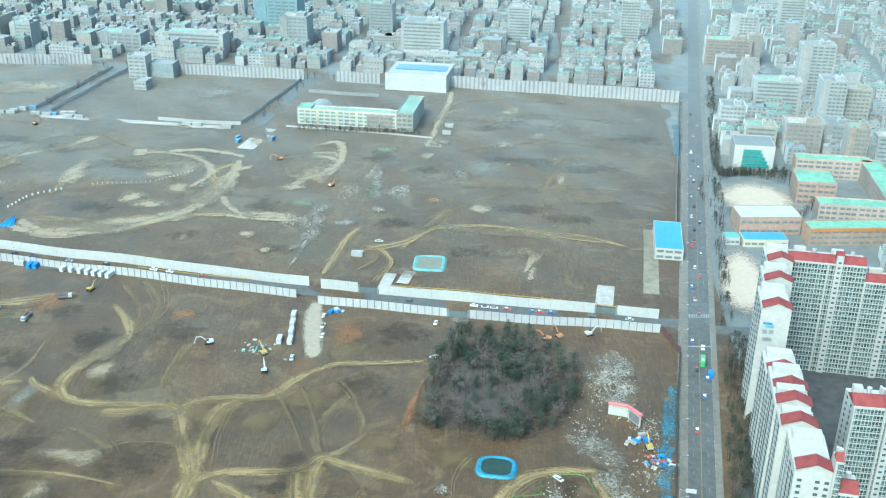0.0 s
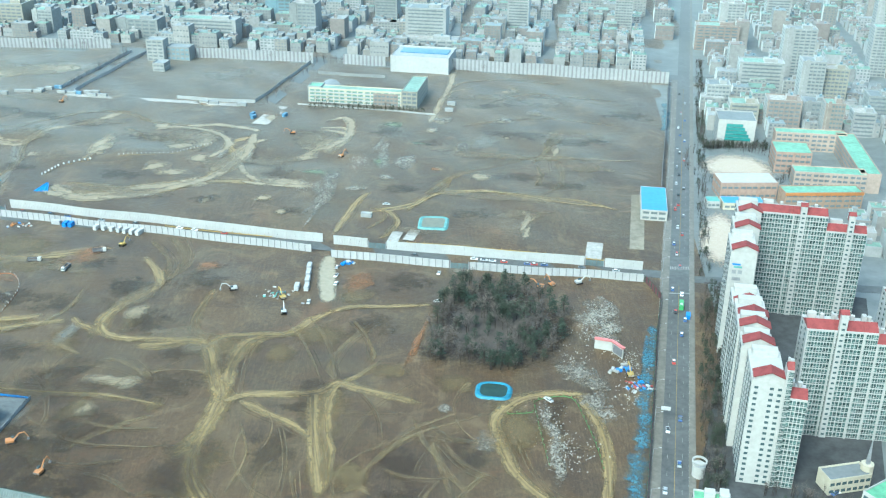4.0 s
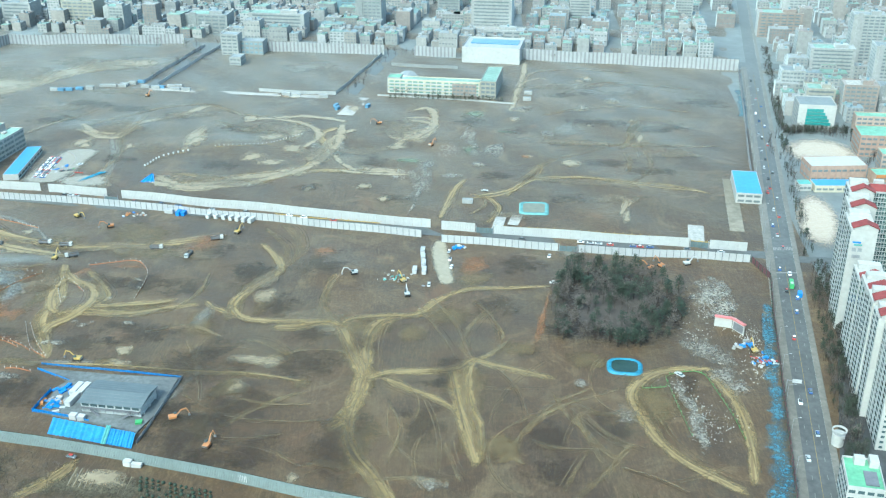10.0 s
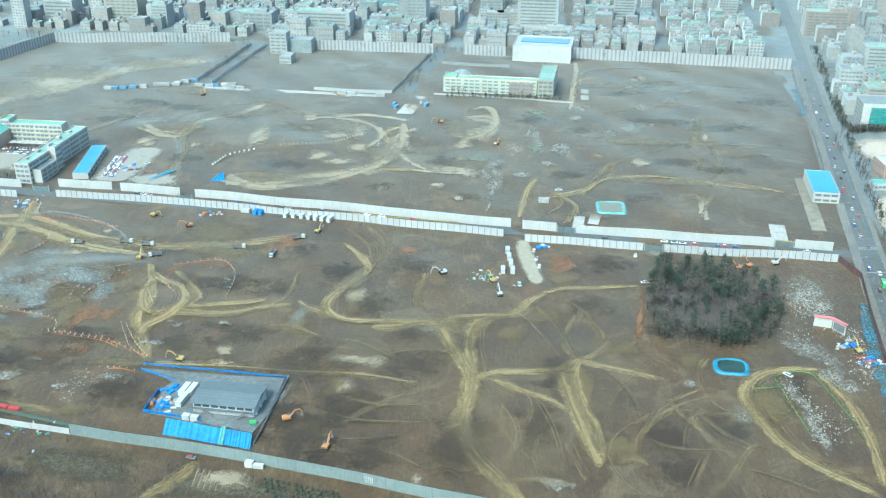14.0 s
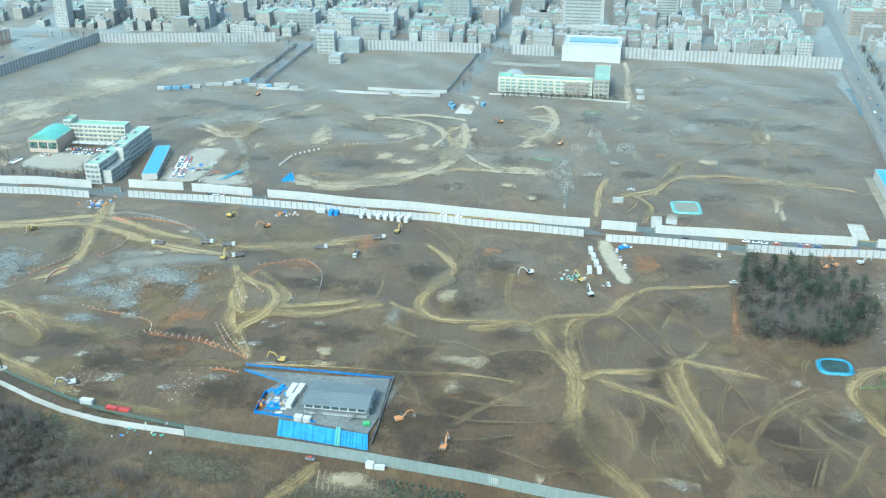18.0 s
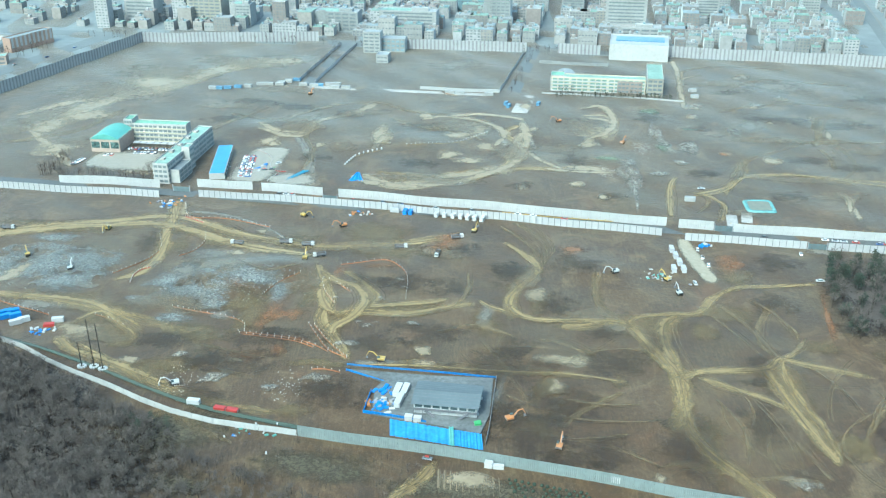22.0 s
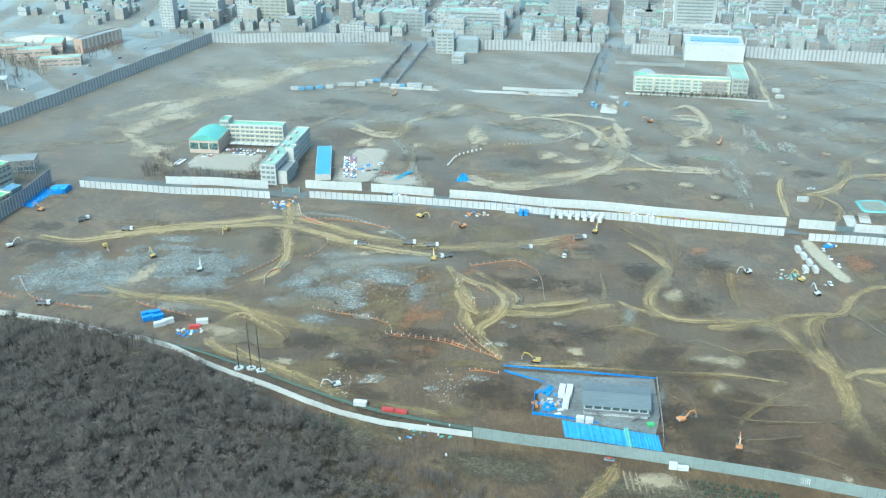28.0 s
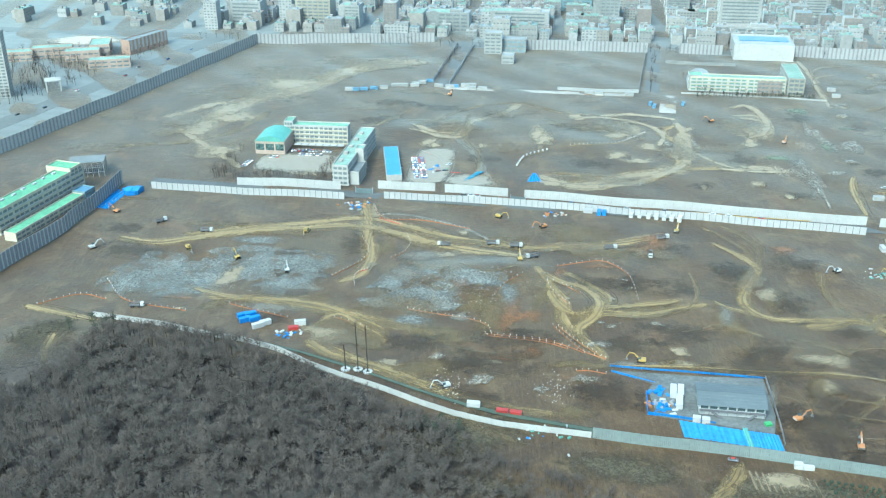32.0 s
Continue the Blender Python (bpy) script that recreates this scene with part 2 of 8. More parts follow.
# Roof tanks of the town, muted for haze as well.
TANKS = plain("hazed_roof_tank", (0.2, 0.29, 0.33), 0.6, 0.3, var=0.3, haze_sheen=0.6)
DARKPOST = plain("dark_steel_post", (0.16, 0.165, 0.18), 0.5, 0.4)
STEELGREY = plain("grey_steel", (0.3, 0.31, 0.33), 0.5, 0.4, 0.3)
REDTILE = plain("red_roof_tile", (0.22, 0.05, 0.048), 0.7, 0.3, var=0.3)
GREENROOF = plain("green_waterproof_roof", (0.2, 0.38, 0.27), 0.65, 0.3, var=0.35, haze_sheen=0.35)
TEALROOF = plain("teal_metal_roof", (0.13, 0.33, 0.29), 0.45, 0.4, var=0.15)
BLUEROOF = plain("bright_blue_metal_roof", (0.07, 0.25, 0.47), 0.5, 0.4, var=0.16, haze_sheen=0.4)
BLUETARP = plain("blue_tarpaulin", (0.035, 0.2, 0.52), 0.5, 0.35, var=0.35, scale=0.8)
BLUETARP_PALE = plain("pale_blue_lining", (0.06, 0.24, 0.36), 0.6, 0.3, var=0.45, scale=0.8)
GREYROOF = plain("grey_metal_roof", (0.17, 0.185, 0.19), 0.75, 0.25, var=0.2, haze_sheen=0.6)
CONCRETE = plain("bare_concrete", (0.38, 0.37, 0.34), 0.85, 0.2, var=0.3)
BRICK = plain("pinkish_brick", (0.36, 0.26, 0.21), 0.85, 0.2, var=0.2)
ORANGE = plain("orange_enamel", (0.42, 0.19, 0.07), 0.4, 0.45, var=0.2)
YELLOWEN = plain("yellow_enamel", (0.42, 0.3, 0.08), 0.4, 0.45, var=0.2)
REDEN = plain("red_enamel", (0.34, 0.045, 0.04), 0.4, 0.45, var=0.2)
WHITEEN = plain("white_enamel", (0.42, 0.425, 0.42), 0.4, 0.45, var=0.1)
BLUEEN = plain("blue_enamel", (0.04, 0.2, 0.55), 0.4, 0.45, var=0.2)
GREENEN = plain("green_enamel", (0.1, 0.36, 0.13), 0.4, 0.4, var=0.2)
MESHGREEN = plain("green_mesh_fence", (0.13, 0.27, 0.11), 0.8, 0.2, var=0.4, scale=0.6)
GREENNET = plain("green_mesh_skirt", (0.05, 0.12, 0.09), 0.9, 0.1, var=0.4)
MAROON = plain("maroon_fence_sheet", (0.1, 0.05, 0.055), 0.6, 0.3, var=0.2)
# Ground tone drawn towards the town's walls and roofs, as haze would.
CITYGROUND = plain("grey_streets_and_yards", (0.15, 0.16, 0.155), 0.7, 0.4, var=0.35, scale=0.08, haze_sheen=0.85)
BRICKPALE = plain("pale_pink_brick", (0.4, 0.325, 0.275), 0.85, 0.2, var=0.2)
ORANGEWALL = plain("orange_brick", (0.32, 0.235, 0.175), 0.85, 0.2, var=0.2)
YARDGREY = plain("grey_gravel_yard", (0.155, 0.165, 0.163), 0.85, 0.25, var=0.4, scale=0.5, haze_sheen=0.6)
CLAY = plain("dry_pale_clay", (0.19, 0.15, 0.095), 0.95, 0.15, var=0.35, scale=0.6, haze_sheen=0.8)
APRON = plain("dusty_concrete_apron", (0.25, 0.22, 0.165), 0.85, 0.2, var=0.4, scale=0.2, haze_sheen=0.6)
GREYWALL = plain("grey_tiled_wall", (0.42, 0.44, 0.45), 0.75, 0.3, var=0.2)
TEALWALL = plain("teal_panel_wall", (0.18, 0.27, 0.31), 0.5, 0.4, var=0.2)
TEALGLASS = plain("teal_curtain_glass", (0.06, 0.25, 0.24), 0.2, 0.6, var=0.3)
GREENROOF_PALE = plain("faded_green_roof", (0.26, 0.37, 0.31), 0.7, 0.3, var=0.3)
GREENROOF_BRIGHT = plain("bright_green_roof", (0.17, 0.38, 0.23), 0.65, 0.3, var=0.3)
BLUETARP_BRIGHT = plain("bright_blue_tarpaulin", (0.06, 0.24, 0.49), 0.5, 0.35, var=0.3, scale=0.5)
ROCKBLUE = plain("blasted_rock", (0.2, 0.22, 0.22), 0.9, 0.2, var=0.5, scale=0.5)
PINKCAP = plain("faded_red_cap", (0.55, 0.2, 0.2), 0.6, 0.3)
DARKGATE = plain("dark_grey_gate", (0.13, 0.17, 0.18), 0.6, 0.3)
MESHORANGE = plain("dull_orange_mesh", (0.32, 0.13, 0.055), 0.9, 0.1, var=0.4, scale=0.5)
# Far window glass, lightened so that its colour carries the haze.
FARGLASS = plain("hazed_window_glass", (0.16, 0.19, 0.2), 0.35, 0.5, var=0.3)
BARRIER = plain("grey_lilac_barrier_sheet", (0.2, 0.2, 0.225), 0.6, 0.3, var=0.2)
TEALPALE = plain("pale_teal_sheet", (0.16, 0.33, 0.32), 0.6, 0.3, var=0.3)
LOWSHEET = plain("weathered_grey_sheet", (0.19, 0.228, 0.228), 0.6, 0.3, var=0.15)
RUBBER = plain("black_rubber", (0.025, 0.025, 0.027), 0.85, 0.2)
GLASS = mat("dark_window_glass", lambda nt, sh: (0.06, 0.09, 0.1), 0.12, 0.6)
GREENGLASS = mat("greenish_balcony_glass", lambda nt, sh: ramp(nt, grain(nt, 0.55, 3, 0.7), (0.38, (0.022, 0.04, 0.041)), (0.52, (0.06, 0.1, 0.098)), (0.66, (0.13, 0.2, 0.19))), 0.15, 0.5)
WATER = mat("murky_pond_water", lambda nt, sh: ramp(nt, grain(nt, 0.3), (0.3, (0.012, 0.03, 0.025)), (0.7, (0.03, 0.05, 0.035))), 0.15, 0.4)
SILTY = mat("silty_pond_water", lambda nt, sh: ramp(nt, grain(nt, 0.3), (0.3, (0.13, 0.135, 0.1)), (0.7, (0.19, 0.18, 0.13))), 0.35, 0.4)
BARK = plain("grey_bark", (0.062, 0.05, 0.043), 0.95, 0.1, var=0.35)
def twig_build(nt, sh):
    """Grey-brown twigs that differ from tree to tree and from twig to twig."""
    each = nt.nodes.new("ShaderNodeNewGeometry").outputs["Random Per Island"]
    c = ramp(nt, grain(nt, 0.13, 3, 0.6), (0.32, (0.084, 0.075, 0.068)), (0.5, (0.108, 0.095, 0.085)), (0.68, (0.134, 0.118, 0.104)))
    return mix(nt, 1.0, c, ramp(nt, each, (0.0, 0.72), (1.0, 1.3)), "MULTIPLY")


TWIGS = mat("bare_twigs", twig_build, 0.95, 0.1)
PINE = varied("pine_needles", [(0.042, 0.058, 0.043), (0.05, 0.066, 0.047), (0.055, 0.066, 0.048)], 0.9, 0.15)
CARPAINT = varied("car_paint", [(0.75, 0.75, 0.75), (0.02, 0.02, 0.025), (0.5, 0.52, 0.54), (0.8, 0.8, 0.8), (0.12, 0.13, 0.15), (0.3, 0.32, 0.34), (0.35, 0.04, 0.03), (0.04, 0.09, 0.25)], 0.3, 0.5, 0.08)
# Town tones muted and drawn together, haze put into the colours.
WALLS = [tuple(0.56 * v for v in c) for c in ((0.5, 0.51, 0.5), (0.42, 0.43, 0.43), (0.54, 0.54, 0.52), (0.38, 0.35, 0.33), (0.46, 0.47, 0.46), (0.6, 0.61, 0.61), (0.4, 0.39, 0.37), (0.48, 0.46, 0.43))]
ROOFS = [tuple(0.66 * v for v in c) for c in ((0.25, 0.38, 0.31), (0.38, 0.39, 0.38), (0.3, 0.42, 0.35), (0.33, 0.34, 0.33), (0.27, 0.37, 0.34), (0.44, 0.44, 0.42), (0.26, 0.4, 0.32), (0.33, 0.27, 0.24), (0.31, 0.37, 0.39), (0.37, 0.38, 0.37))]
HOUSEWALL, HOUSEROOF = varied("house_wall", WALLS, 0.75, 0.3, 0.25, False, 0.6), varied("house_roof", ROOFS, 0.75, 0.3, 0.35, False, 0.5)
TOWNWALL, TOWNROOF = varied("town_wall", WALLS, 0.75, 0.3, 0.25, True, 0.6), varied("town_roof", ROOFS, 0.75, 0.3, 0.35, True, 0.5)

# ---- building blocks ----
SHARED = {}


def box(bm, x, y, z, sx, sy, sz, rz=0.0, taper=1.0, mi=0):
    """A box centred at x, y with its base at z."""
    c, s = math.cos(rz), math.sin(rz)
    vs = []
    for k, t in ((0, 1.0), (1, taper)):
        for ux, uy in ((-1, -1), (1, -1), (1, 1), (-1, 1)):
            px, py = ux * sx / 2 * t, uy * sy / 2 * t
            vs.append(bm.verts.new((x + px * c - py * s, y + px * s + py * c, z + k * sz)))
    for f in ((0, 3, 2, 1), (4, 5, 6, 7), (0, 1, 5, 4), (1, 2, 6, 5), (2, 3, 7, 6), (3, 0, 4, 7)):
        fc = bm.faces.new([vs[i] for i in f])
        fc.material_index = mi
    return vs


def tube(bm, a, b, r0, r1=None, n=6):
    a, b = Vector(a), Vector(b)
    r1 = r0 if r1 is None else r1
    d = (b - a).normalized()
    u = d.orthogonal().normalized()
    w = d.cross(u)
    rings = []
    for p, r in ((a, r0), (b, r1)):
        rings.append([bm.verts.new(p + r * (math.cos(2 * math.pi * i / n) * u + math.sin(2 * math.pi * i / n) * w)) for i in range(n)])
    for i in range(n):
        bm.faces.new((rings[0][i], rings[0][(i + 1) % n], rings[1][(i + 1) % n], rings[1][i]))
    bm.faces.new(rings[0][::-1])
    bm.faces.new(rings[1])


def mesh_of(bm, name, *materials):
    me = bpy.data.meshes.new(name)
    bm.normal_update()
    bm.to_mesh(me)
    bm.free()
    for m in materials:
        me.materials.append(m)
    return me


def part(name, bm, material, parent, label=""):
    me = mesh_of(bm, name, *(material if isinstance(material, (list, tuple)) else (material,)))
    ob = new(name, me)
    ob.parent = parent
    return tagged(ob, label)


def piece(name, me, parent, m):
    """Another object on a mesh that is shared, under parent, at the local pose m."""
    ob = new(name, me)
    ob.parent = parent
    ob.matrix_basis = m
    return ob


def thing(name, x, y, z, deg, label, category, group="", kind=""):
    ob = new(name)
    ob.matrix_basis = pose(x, y, z, 0, 0, deg)
    return tagged(ob, label, category, group, kind)


def unit(material, bevel=False):
    """A shared unit cube, base at z 0, in that material."""
    if material.name not in SHARED:
        bm = bmesh.new()
        box(bm, 0, 0, 0, 1, 1, 1)
        SHARED[material.name] = mesh_of(bm, "unit_" + material.name, material)
    return SHARED[material.name]


def panes(material, n):
    """A shared row of n panes within a unit box, base at z 0, along x."""
    key = (material.name, n)
    if key not in SHARED:
        bm = bmesh.new()
        for i in range(n):
            box(bm, (i + 0.5) / n - 0.5, 0, 0, 0.78 / n, 1, 1)
        SHARED[key] = mesh_of(bm, "panes_" + material.name, material)
    return SHARED[key]


def place(x, y, z, sx, sy, sz, deg=0.0):
    return pose(x, y, z, 0, 0, deg) @ Matrix.Diagonal((sx, sy, sz, 1))


# ---- ground ----
MOUNDS = [(-330, 468, 34, 22, 4.0), (-300, 480, 22, 12, 2.0), (-255, 430, 20, 14, 1.6), (-240, 700, 40, 24, 2.0), (-330, 740, 60, 20, 1.6), (-480, 480, 40, 24, -2.2), (-420, 380, 26, 12, 1.2),
          (-120, 480, 30, 14, 1.0), (-500, 330, 110, 70, 9.0), (-100, 690, 40, 18, -1.2)]


def height(x, y):
    """Height of the ground at x, y (numbers or arrays)."""
    x, y = np.asarray(x, float), np.asarray(y, float)
    inside = np.clip((104 + 0.207 * (y - 377) - x) / 25, 0, 1)
    roll = 0.35 * np.sin(x * 0.061 + 1.3 * np.sin(y * 0.021)) * np.sin(y * 0.047 + 0.6) + 0.25 * np.sin(x * 0.11 + y * 0.083)
    h = roll * inside
    for mx, my, rx, ry, a in MOUNDS:
        h = h + a * np.exp(-((x - mx) / rx) ** 2 - ((y - my) / ry) ** 2)
    return h


def hz(x, y):
    return float(height(x, y))


def sheet(name, xs, ys, material, label, category):
    X, Y = np.meshgrid(xs, ys)
    Z = height(X, Y)
    co = np.stack([X, Y, Z], -1).reshape(-1, 3)
    nx, ny = len(xs), len(ys)
    i = np.arange(nx * ny).reshape(ny, nx)
    quads = np.stack([i[:-1, :-1], i[:-1, 1:], i[1:, 1:], i[1:, :-1]], -1).reshape(-1, 4)
    me = bpy.data.meshes.new(name)
    me.from_pydata(co.tolist(), [], quads.tolist())
    me.polygons.foreach_set("use_smooth", [True] * len(quads))
    me.materials.append(material)
    return tagged(new(name, me), label, category, "", "structure")


far = [300, 400, 600, 1000, 2000, 5000]
gx = np.concatenate([[-900 - d for d in far[::-1]], np.arange(-900, 321, 5.0), [320 + d for d in far]])
gy = np.concatenate([[120 - d for d in far[::-1]], np.arange(120, 1101, 5.0), [1100 + d for d in far]])
sheet("ground", gx, gy, SOIL, "brown bare soil of a cleared building site", "ground")

LAYER = [0]


def lift():
    LAYER[0] += 1
    return 0.1 + 0.001 * LAYER[0]


def spline(pts, step=3.0):
    """Points along a smooth line through pts, which are x, y, width."""
    p = [Vector(q) for q in pts]
    p = [2 * p[0] - p[1]] + p + [2 * p[-1] - p[-2]]
    out = []
    for a, b, c, d in zip(p, p[1:], p[2:], p[3:]):
        n = max(2, int((c - b).xy.length / step))
        for k in range(n):
            t = k / n
            out.append(0.5 * (2 * b + (c - a) * t + (2 * a - 5 * b + 4 * c - d) * t * t + (3 * b - a - 3 * c + d) * t ** 3))
    return out + [p[-2]]


TRACKS = []


def ribbon(name, pts, material, label, category="dirt track", kind="structure", up=None, step=3.0):
    """A worn strip of ground along a smooth line."""
    line = spline(pts, step)
    if material in (TAN, FAINT):
        TRACKS.append((line, material))
    z0 = lift() if up is None else up
    co, uv, run, faces = [], [], [], []
    cols = (-1, -0.6, -0.2, 0.2, 0.6, 1)
    along = 0.0
    for i, p in enumerate(line):
        a, b = line[max(i - 1, 0)], line[min(i + 1, len(line) - 1)]
        d = (b - a).xy.normalized()
        n = Vector((-d.y, d.x))
        along += (p - line[max(i - 1, 0)]).xy.length
        end = min(1.0, min(i, len(line) - 1 - i) * step / 6.0 + 0.15)
        for c in cols:
            q = p.xy + n * (c * p.z / 2)
            co.append((q.x, q.y, hz(q.x, q.y) + z0))
            uv.append(((1 - abs(c)) * end, c * p.z / 2))
            run.append((along + 37.0 * LAYER[0], c * p.z / 2))
    k = len(cols)
    for i in range(len(line) - 1):
        for j in range(k - 1):
            faces.append((i * k + j + k, i * k + j, i * k + j + 1, i * k + j + 1 + k))
    return surface(name, co, uv, faces, material, label, category, kind, run)


def surface(name, co, uv, faces, material, label, category, kind="structure", run=None):
    me = bpy.data.meshes.new(name)
    me.from_pydata(co, [], faces)
    corner = np.concatenate([np.asarray(f) for f in faces])
    for key, values in (("UVMap", uv), ("Along", run)):
        if values:
            me.uv_layers.new(name=key).data.foreach_set("uv", np.asarray(values, float)[corner].ravel())
    me.polygons.foreach_set("use_smooth", [True] * len(faces))
    me.materials.append(material)
    return tagged(new(name, me), label, category, "", kind)


def patch(name, x, y, rx, ry, material, label, category="bare patch", deg=0.0, rough=0.25, seed=0, kind="structure", bulge=0.0, rings=7):
    """A ragged blot of other ground; bulge heaps it up."""
    rnd = random.Random(seed * 7 + int(x * 3 + y))
    ph = [(rnd.uniform(0, 6.28), rnd.uniform(0.3, 1.0)) for _ in range(5)]
    n = 40
    z0 = lift()
    c, s = math.cos(radians(deg)), math.sin(radians(deg))
    co, uv, faces = [(x, y, hz(x, y) + z0 + bulge)], [(1.0, 0.0)], []
    for k in range(1, rings + 1):
        f = k / rings
        for i in range(n):
            a = 2 * math.pi * i / n
            w = 1 + rough * sum(v * math.sin(a * (m + 2) + p) / (m + 1.5) for m, (p, v) in enumerate(ph))
            px, py = rx * f * w * math.cos(a), ry * f * w * math.sin(a)
            qx, qy = x + px * c - py * s, y + px * s + py * c
            b = bulge * (1 - f * f) * (0.6 + 0.8 * noise.noise((qx * 0.35, qy * 0.35, seed)) if bulge else 0)
            co.append((qx, qy, hz(qx, qy) + z0 + b))
            uv.append((1 - f, 0.0))
    for i in range(n):
        faces.append((0, 1 + i, 1 + (i + 1) % n))
    for k in range(rings - 1):
        for i in range(n):
            a, b = 1 + k * n + i, 1 + k * n + (i + 1) % n
            faces.append((a, a + n, b + n, b))
    return surface(name, co, uv, faces, material, label, category, kind)

# ---- roads and large structure ----


def strip(name, x0, y0, x1, y1, w, z, t, material, label, category, kind="structure"):
    """A flat slab along a straight line."""
    dx, dy = x1 - x0, y1 - y0
    ob = new(name)
    bm = bmesh.new()
    box(bm, 0, 0, 0, math.hypot(dx, dy), w, t)
    bpy.data.objects.remove(ob)
    ob = new(name, mesh_of(bm, name, material))
    ob.matrix_basis = pose((x0 + x1) / 2, (y0 + y1) / 2, z, 0, 0, math.degrees(math.atan2(dy, dx)))
    return tagged(ob, label, category, "", kind)


def road_x(y, off=0.0):
    """The middle of the avenue beside the apartments."""
    return 126.5 + 0.212 * (y - 400) + off


AVENUE = math.degrees(math.atan2(1, 0.212))
strip("road", road_x(150, 0.8), 150, road_x(1500, 0.8), 1500, 11.6, 0.02, 0.1, ASPHALT, "worn grey asphalt avenue with several lanes", "road")
strip("pavement_east", road_x(150, 8.2), 150, road_x(1500, 8.2), 1500, 3.0, 0.02, 0.25, PAVING, "grey pavement along the avenue", "pavement")
strip("pavement_west", road_x(150, -7.6), 150, road_x(930, -7.6), 930, 5.0, 0.02, 0.22, PAVING, "dusty pavement beside the site fence", "pavement")
strip("road_north", -900, 1106, 900, 838, 20, 0.02, 0.09, ASPHALT, "broad asphalt street behind the far fence", "road")
strip("road_east", road_x(497), 497, 420, 470, 9, 0.02, 0.08, ASPHALT, "asphalt side street between schoolyard and apartments", "road")
strip("road_middle", -545, 626, -60, 534, 11, 0.05, 0.1, ASPHALT, "dusty asphalt street between two rows of site fence", "road")
strip("road_middle_east", -62, 534, 150, 500, 10, 0.05, 0.092, ASPHALT, "dusty asphalt street between two rows of site fence", "road")

# ---- site tracks and patches ----
BARE_LABELS = {OCHRE: "worn ochre ground", DARK: "damp dark brown soil", BLUEROCK: "blue-grey blasted rock", PALE: "pale dry worn earth", WEEDS: "thin green weeds on soil", DRY: "dry dusty tan soil", RUBBLE: "heap of broken pale concrete", RUST: "rust-coloured clay", GREYDIRT: "greyish worn soil"}


def blots(material, spots, **more):
    for n, (x, y, rx, ry) in enumerate(spots):
        patch("bare_patch", x, y, rx, ry, material, BARE_LABELS[material], deg=(-12, 4, -6)[n % 3], seed=n + 200, **more)


blots(OCHRE, [(-299, 515, 22, 21), (-239, 504, 42, 13), (-317, 439, 16, 16), (-281, 448, 8, 33), (-266, 415, 10, 19), (-229, 433, 27, 11), (-251, 531, 27, 24), (-350, 521, 18, 15), (-217, 387, 5, 6), (-221, 376, 15, 5), (-273, 376, 18, 5), (-337, 407, 24, 10), (-460, 540, 64, 11), (-363, 534, 24, 11), (-372, 512, 11, 18), (-462, 439, 10, 13), (-424, 445, 34, 9), (-399, 432, 24, 9), (-378, 402, 16, 14), (-343, 372, 26, 10), (-156, 441, 8, 20), (-144, 377, 8, 7), (-155, 351, 7, 10), (-214, 432, 9, 7), (-100, 412, 22, 17), (-94, 369, 9, 32), (-43, 361, 15, 21), (-42, 319, 6, 28), (-28, 306, 8, 13), (-91, 306, 11, 33), (-39, 470, 14, 21), (41, 346, 11, 31)])
blots(WEEDS, [(-35, 781, 12, 10), (-89, 666, 11, 5), (-99, 590, 5, 7), (-40, 690, 9, 16)])
patch("bare_patch", -384, 560, 9, 30, PALE, "pale dry worn earth", deg=4, seed=91)
patch("bare_patch", -545, 372, 20, 30, OCHRE, "worn ochre ground", deg=4, seed=92)
patch("bare_patch", 77, 392, 10, 10, GREYDIRT, "greyish worn soil", deg=-5, seed=22)
patch("bare_patch", 93, 852, 36, 26, GREYDIRT, "greyish worn soil", deg=-1, seed=23)
patch("bare_patch", 112, 746, 32, 24, GREYDIRT, "greyish worn soil", deg=6, seed=24)
patch("bare_patch", 40, 739, 18, 21, GREYDIRT, "greyish worn soil", deg=-15, seed=25)
patch("bare_patch", -441, 1047, 88, 26, GREYDIRT, "greyish worn soil", deg=-10, seed=26)
patch("bare_patch", -358, 952, 69, 27, GREYDIRT, "greyish worn soil", deg=-2, seed=27)
patch("bare_patch", -200, 930, 34, 26, GREYDIRT, "greyish worn soil", deg=6, seed=28)
patch("bare_patch", 20, 503, 10, 10, GREYDIRT, "greyish worn soil", deg=1, seed=29)
patch("bare_patch", -244, 375, 22, 5, GREYDIRT, "greyish worn soil", deg=1, seed=63)
patch("bare_patch", -183, 347, 4, 30, GREYDIRT, "greyish worn soil", deg=-16, seed=64)
patch("bare_patch", -430, 436, 25, 13, GREYDIRT, "greyish worn soil", deg=-14, seed=65)
patch("bare_patch", -349, 500, 20, 11, GREYDIRT, "greyish worn soil", deg=1, seed=66)
patch("bare_patch", -330, 316, 34, 24, SCRUB, "dry scrub and weeds", deg=6, seed=86)
patch("bare_patch", -262, 293, 38, 12, SCRUB, "dry scrub and weeds", deg=-11, seed=87)
patch("bare_patch", -322, 282, 28, 9, SCRUB, "dry scrub and weeds", deg=-8, seed=88)
patch("bare_patch", -196, 278, 46, 9, SCRUB, "dry scrub and weeds", deg=-2, seed=89)
patch("bare_patch", -543, 403, 18, 24, SCRUB, "dry scrub and weeds", deg=-16, seed=90)
ribbon("dirt_track", [(-60, 523, 9.75), (-59, 503, 13), (-57, 483, 13), (-54, 461, 9.75)], SLAB, "pale concrete haul ramp leading to the gate")
ribbon("dirt_track", [(-61, 552, 5.6), (-56, 581, 7.5), (-51, 606, 7.5), (-43, 627, 5.6)], TAN, "tan track beyond the gate")
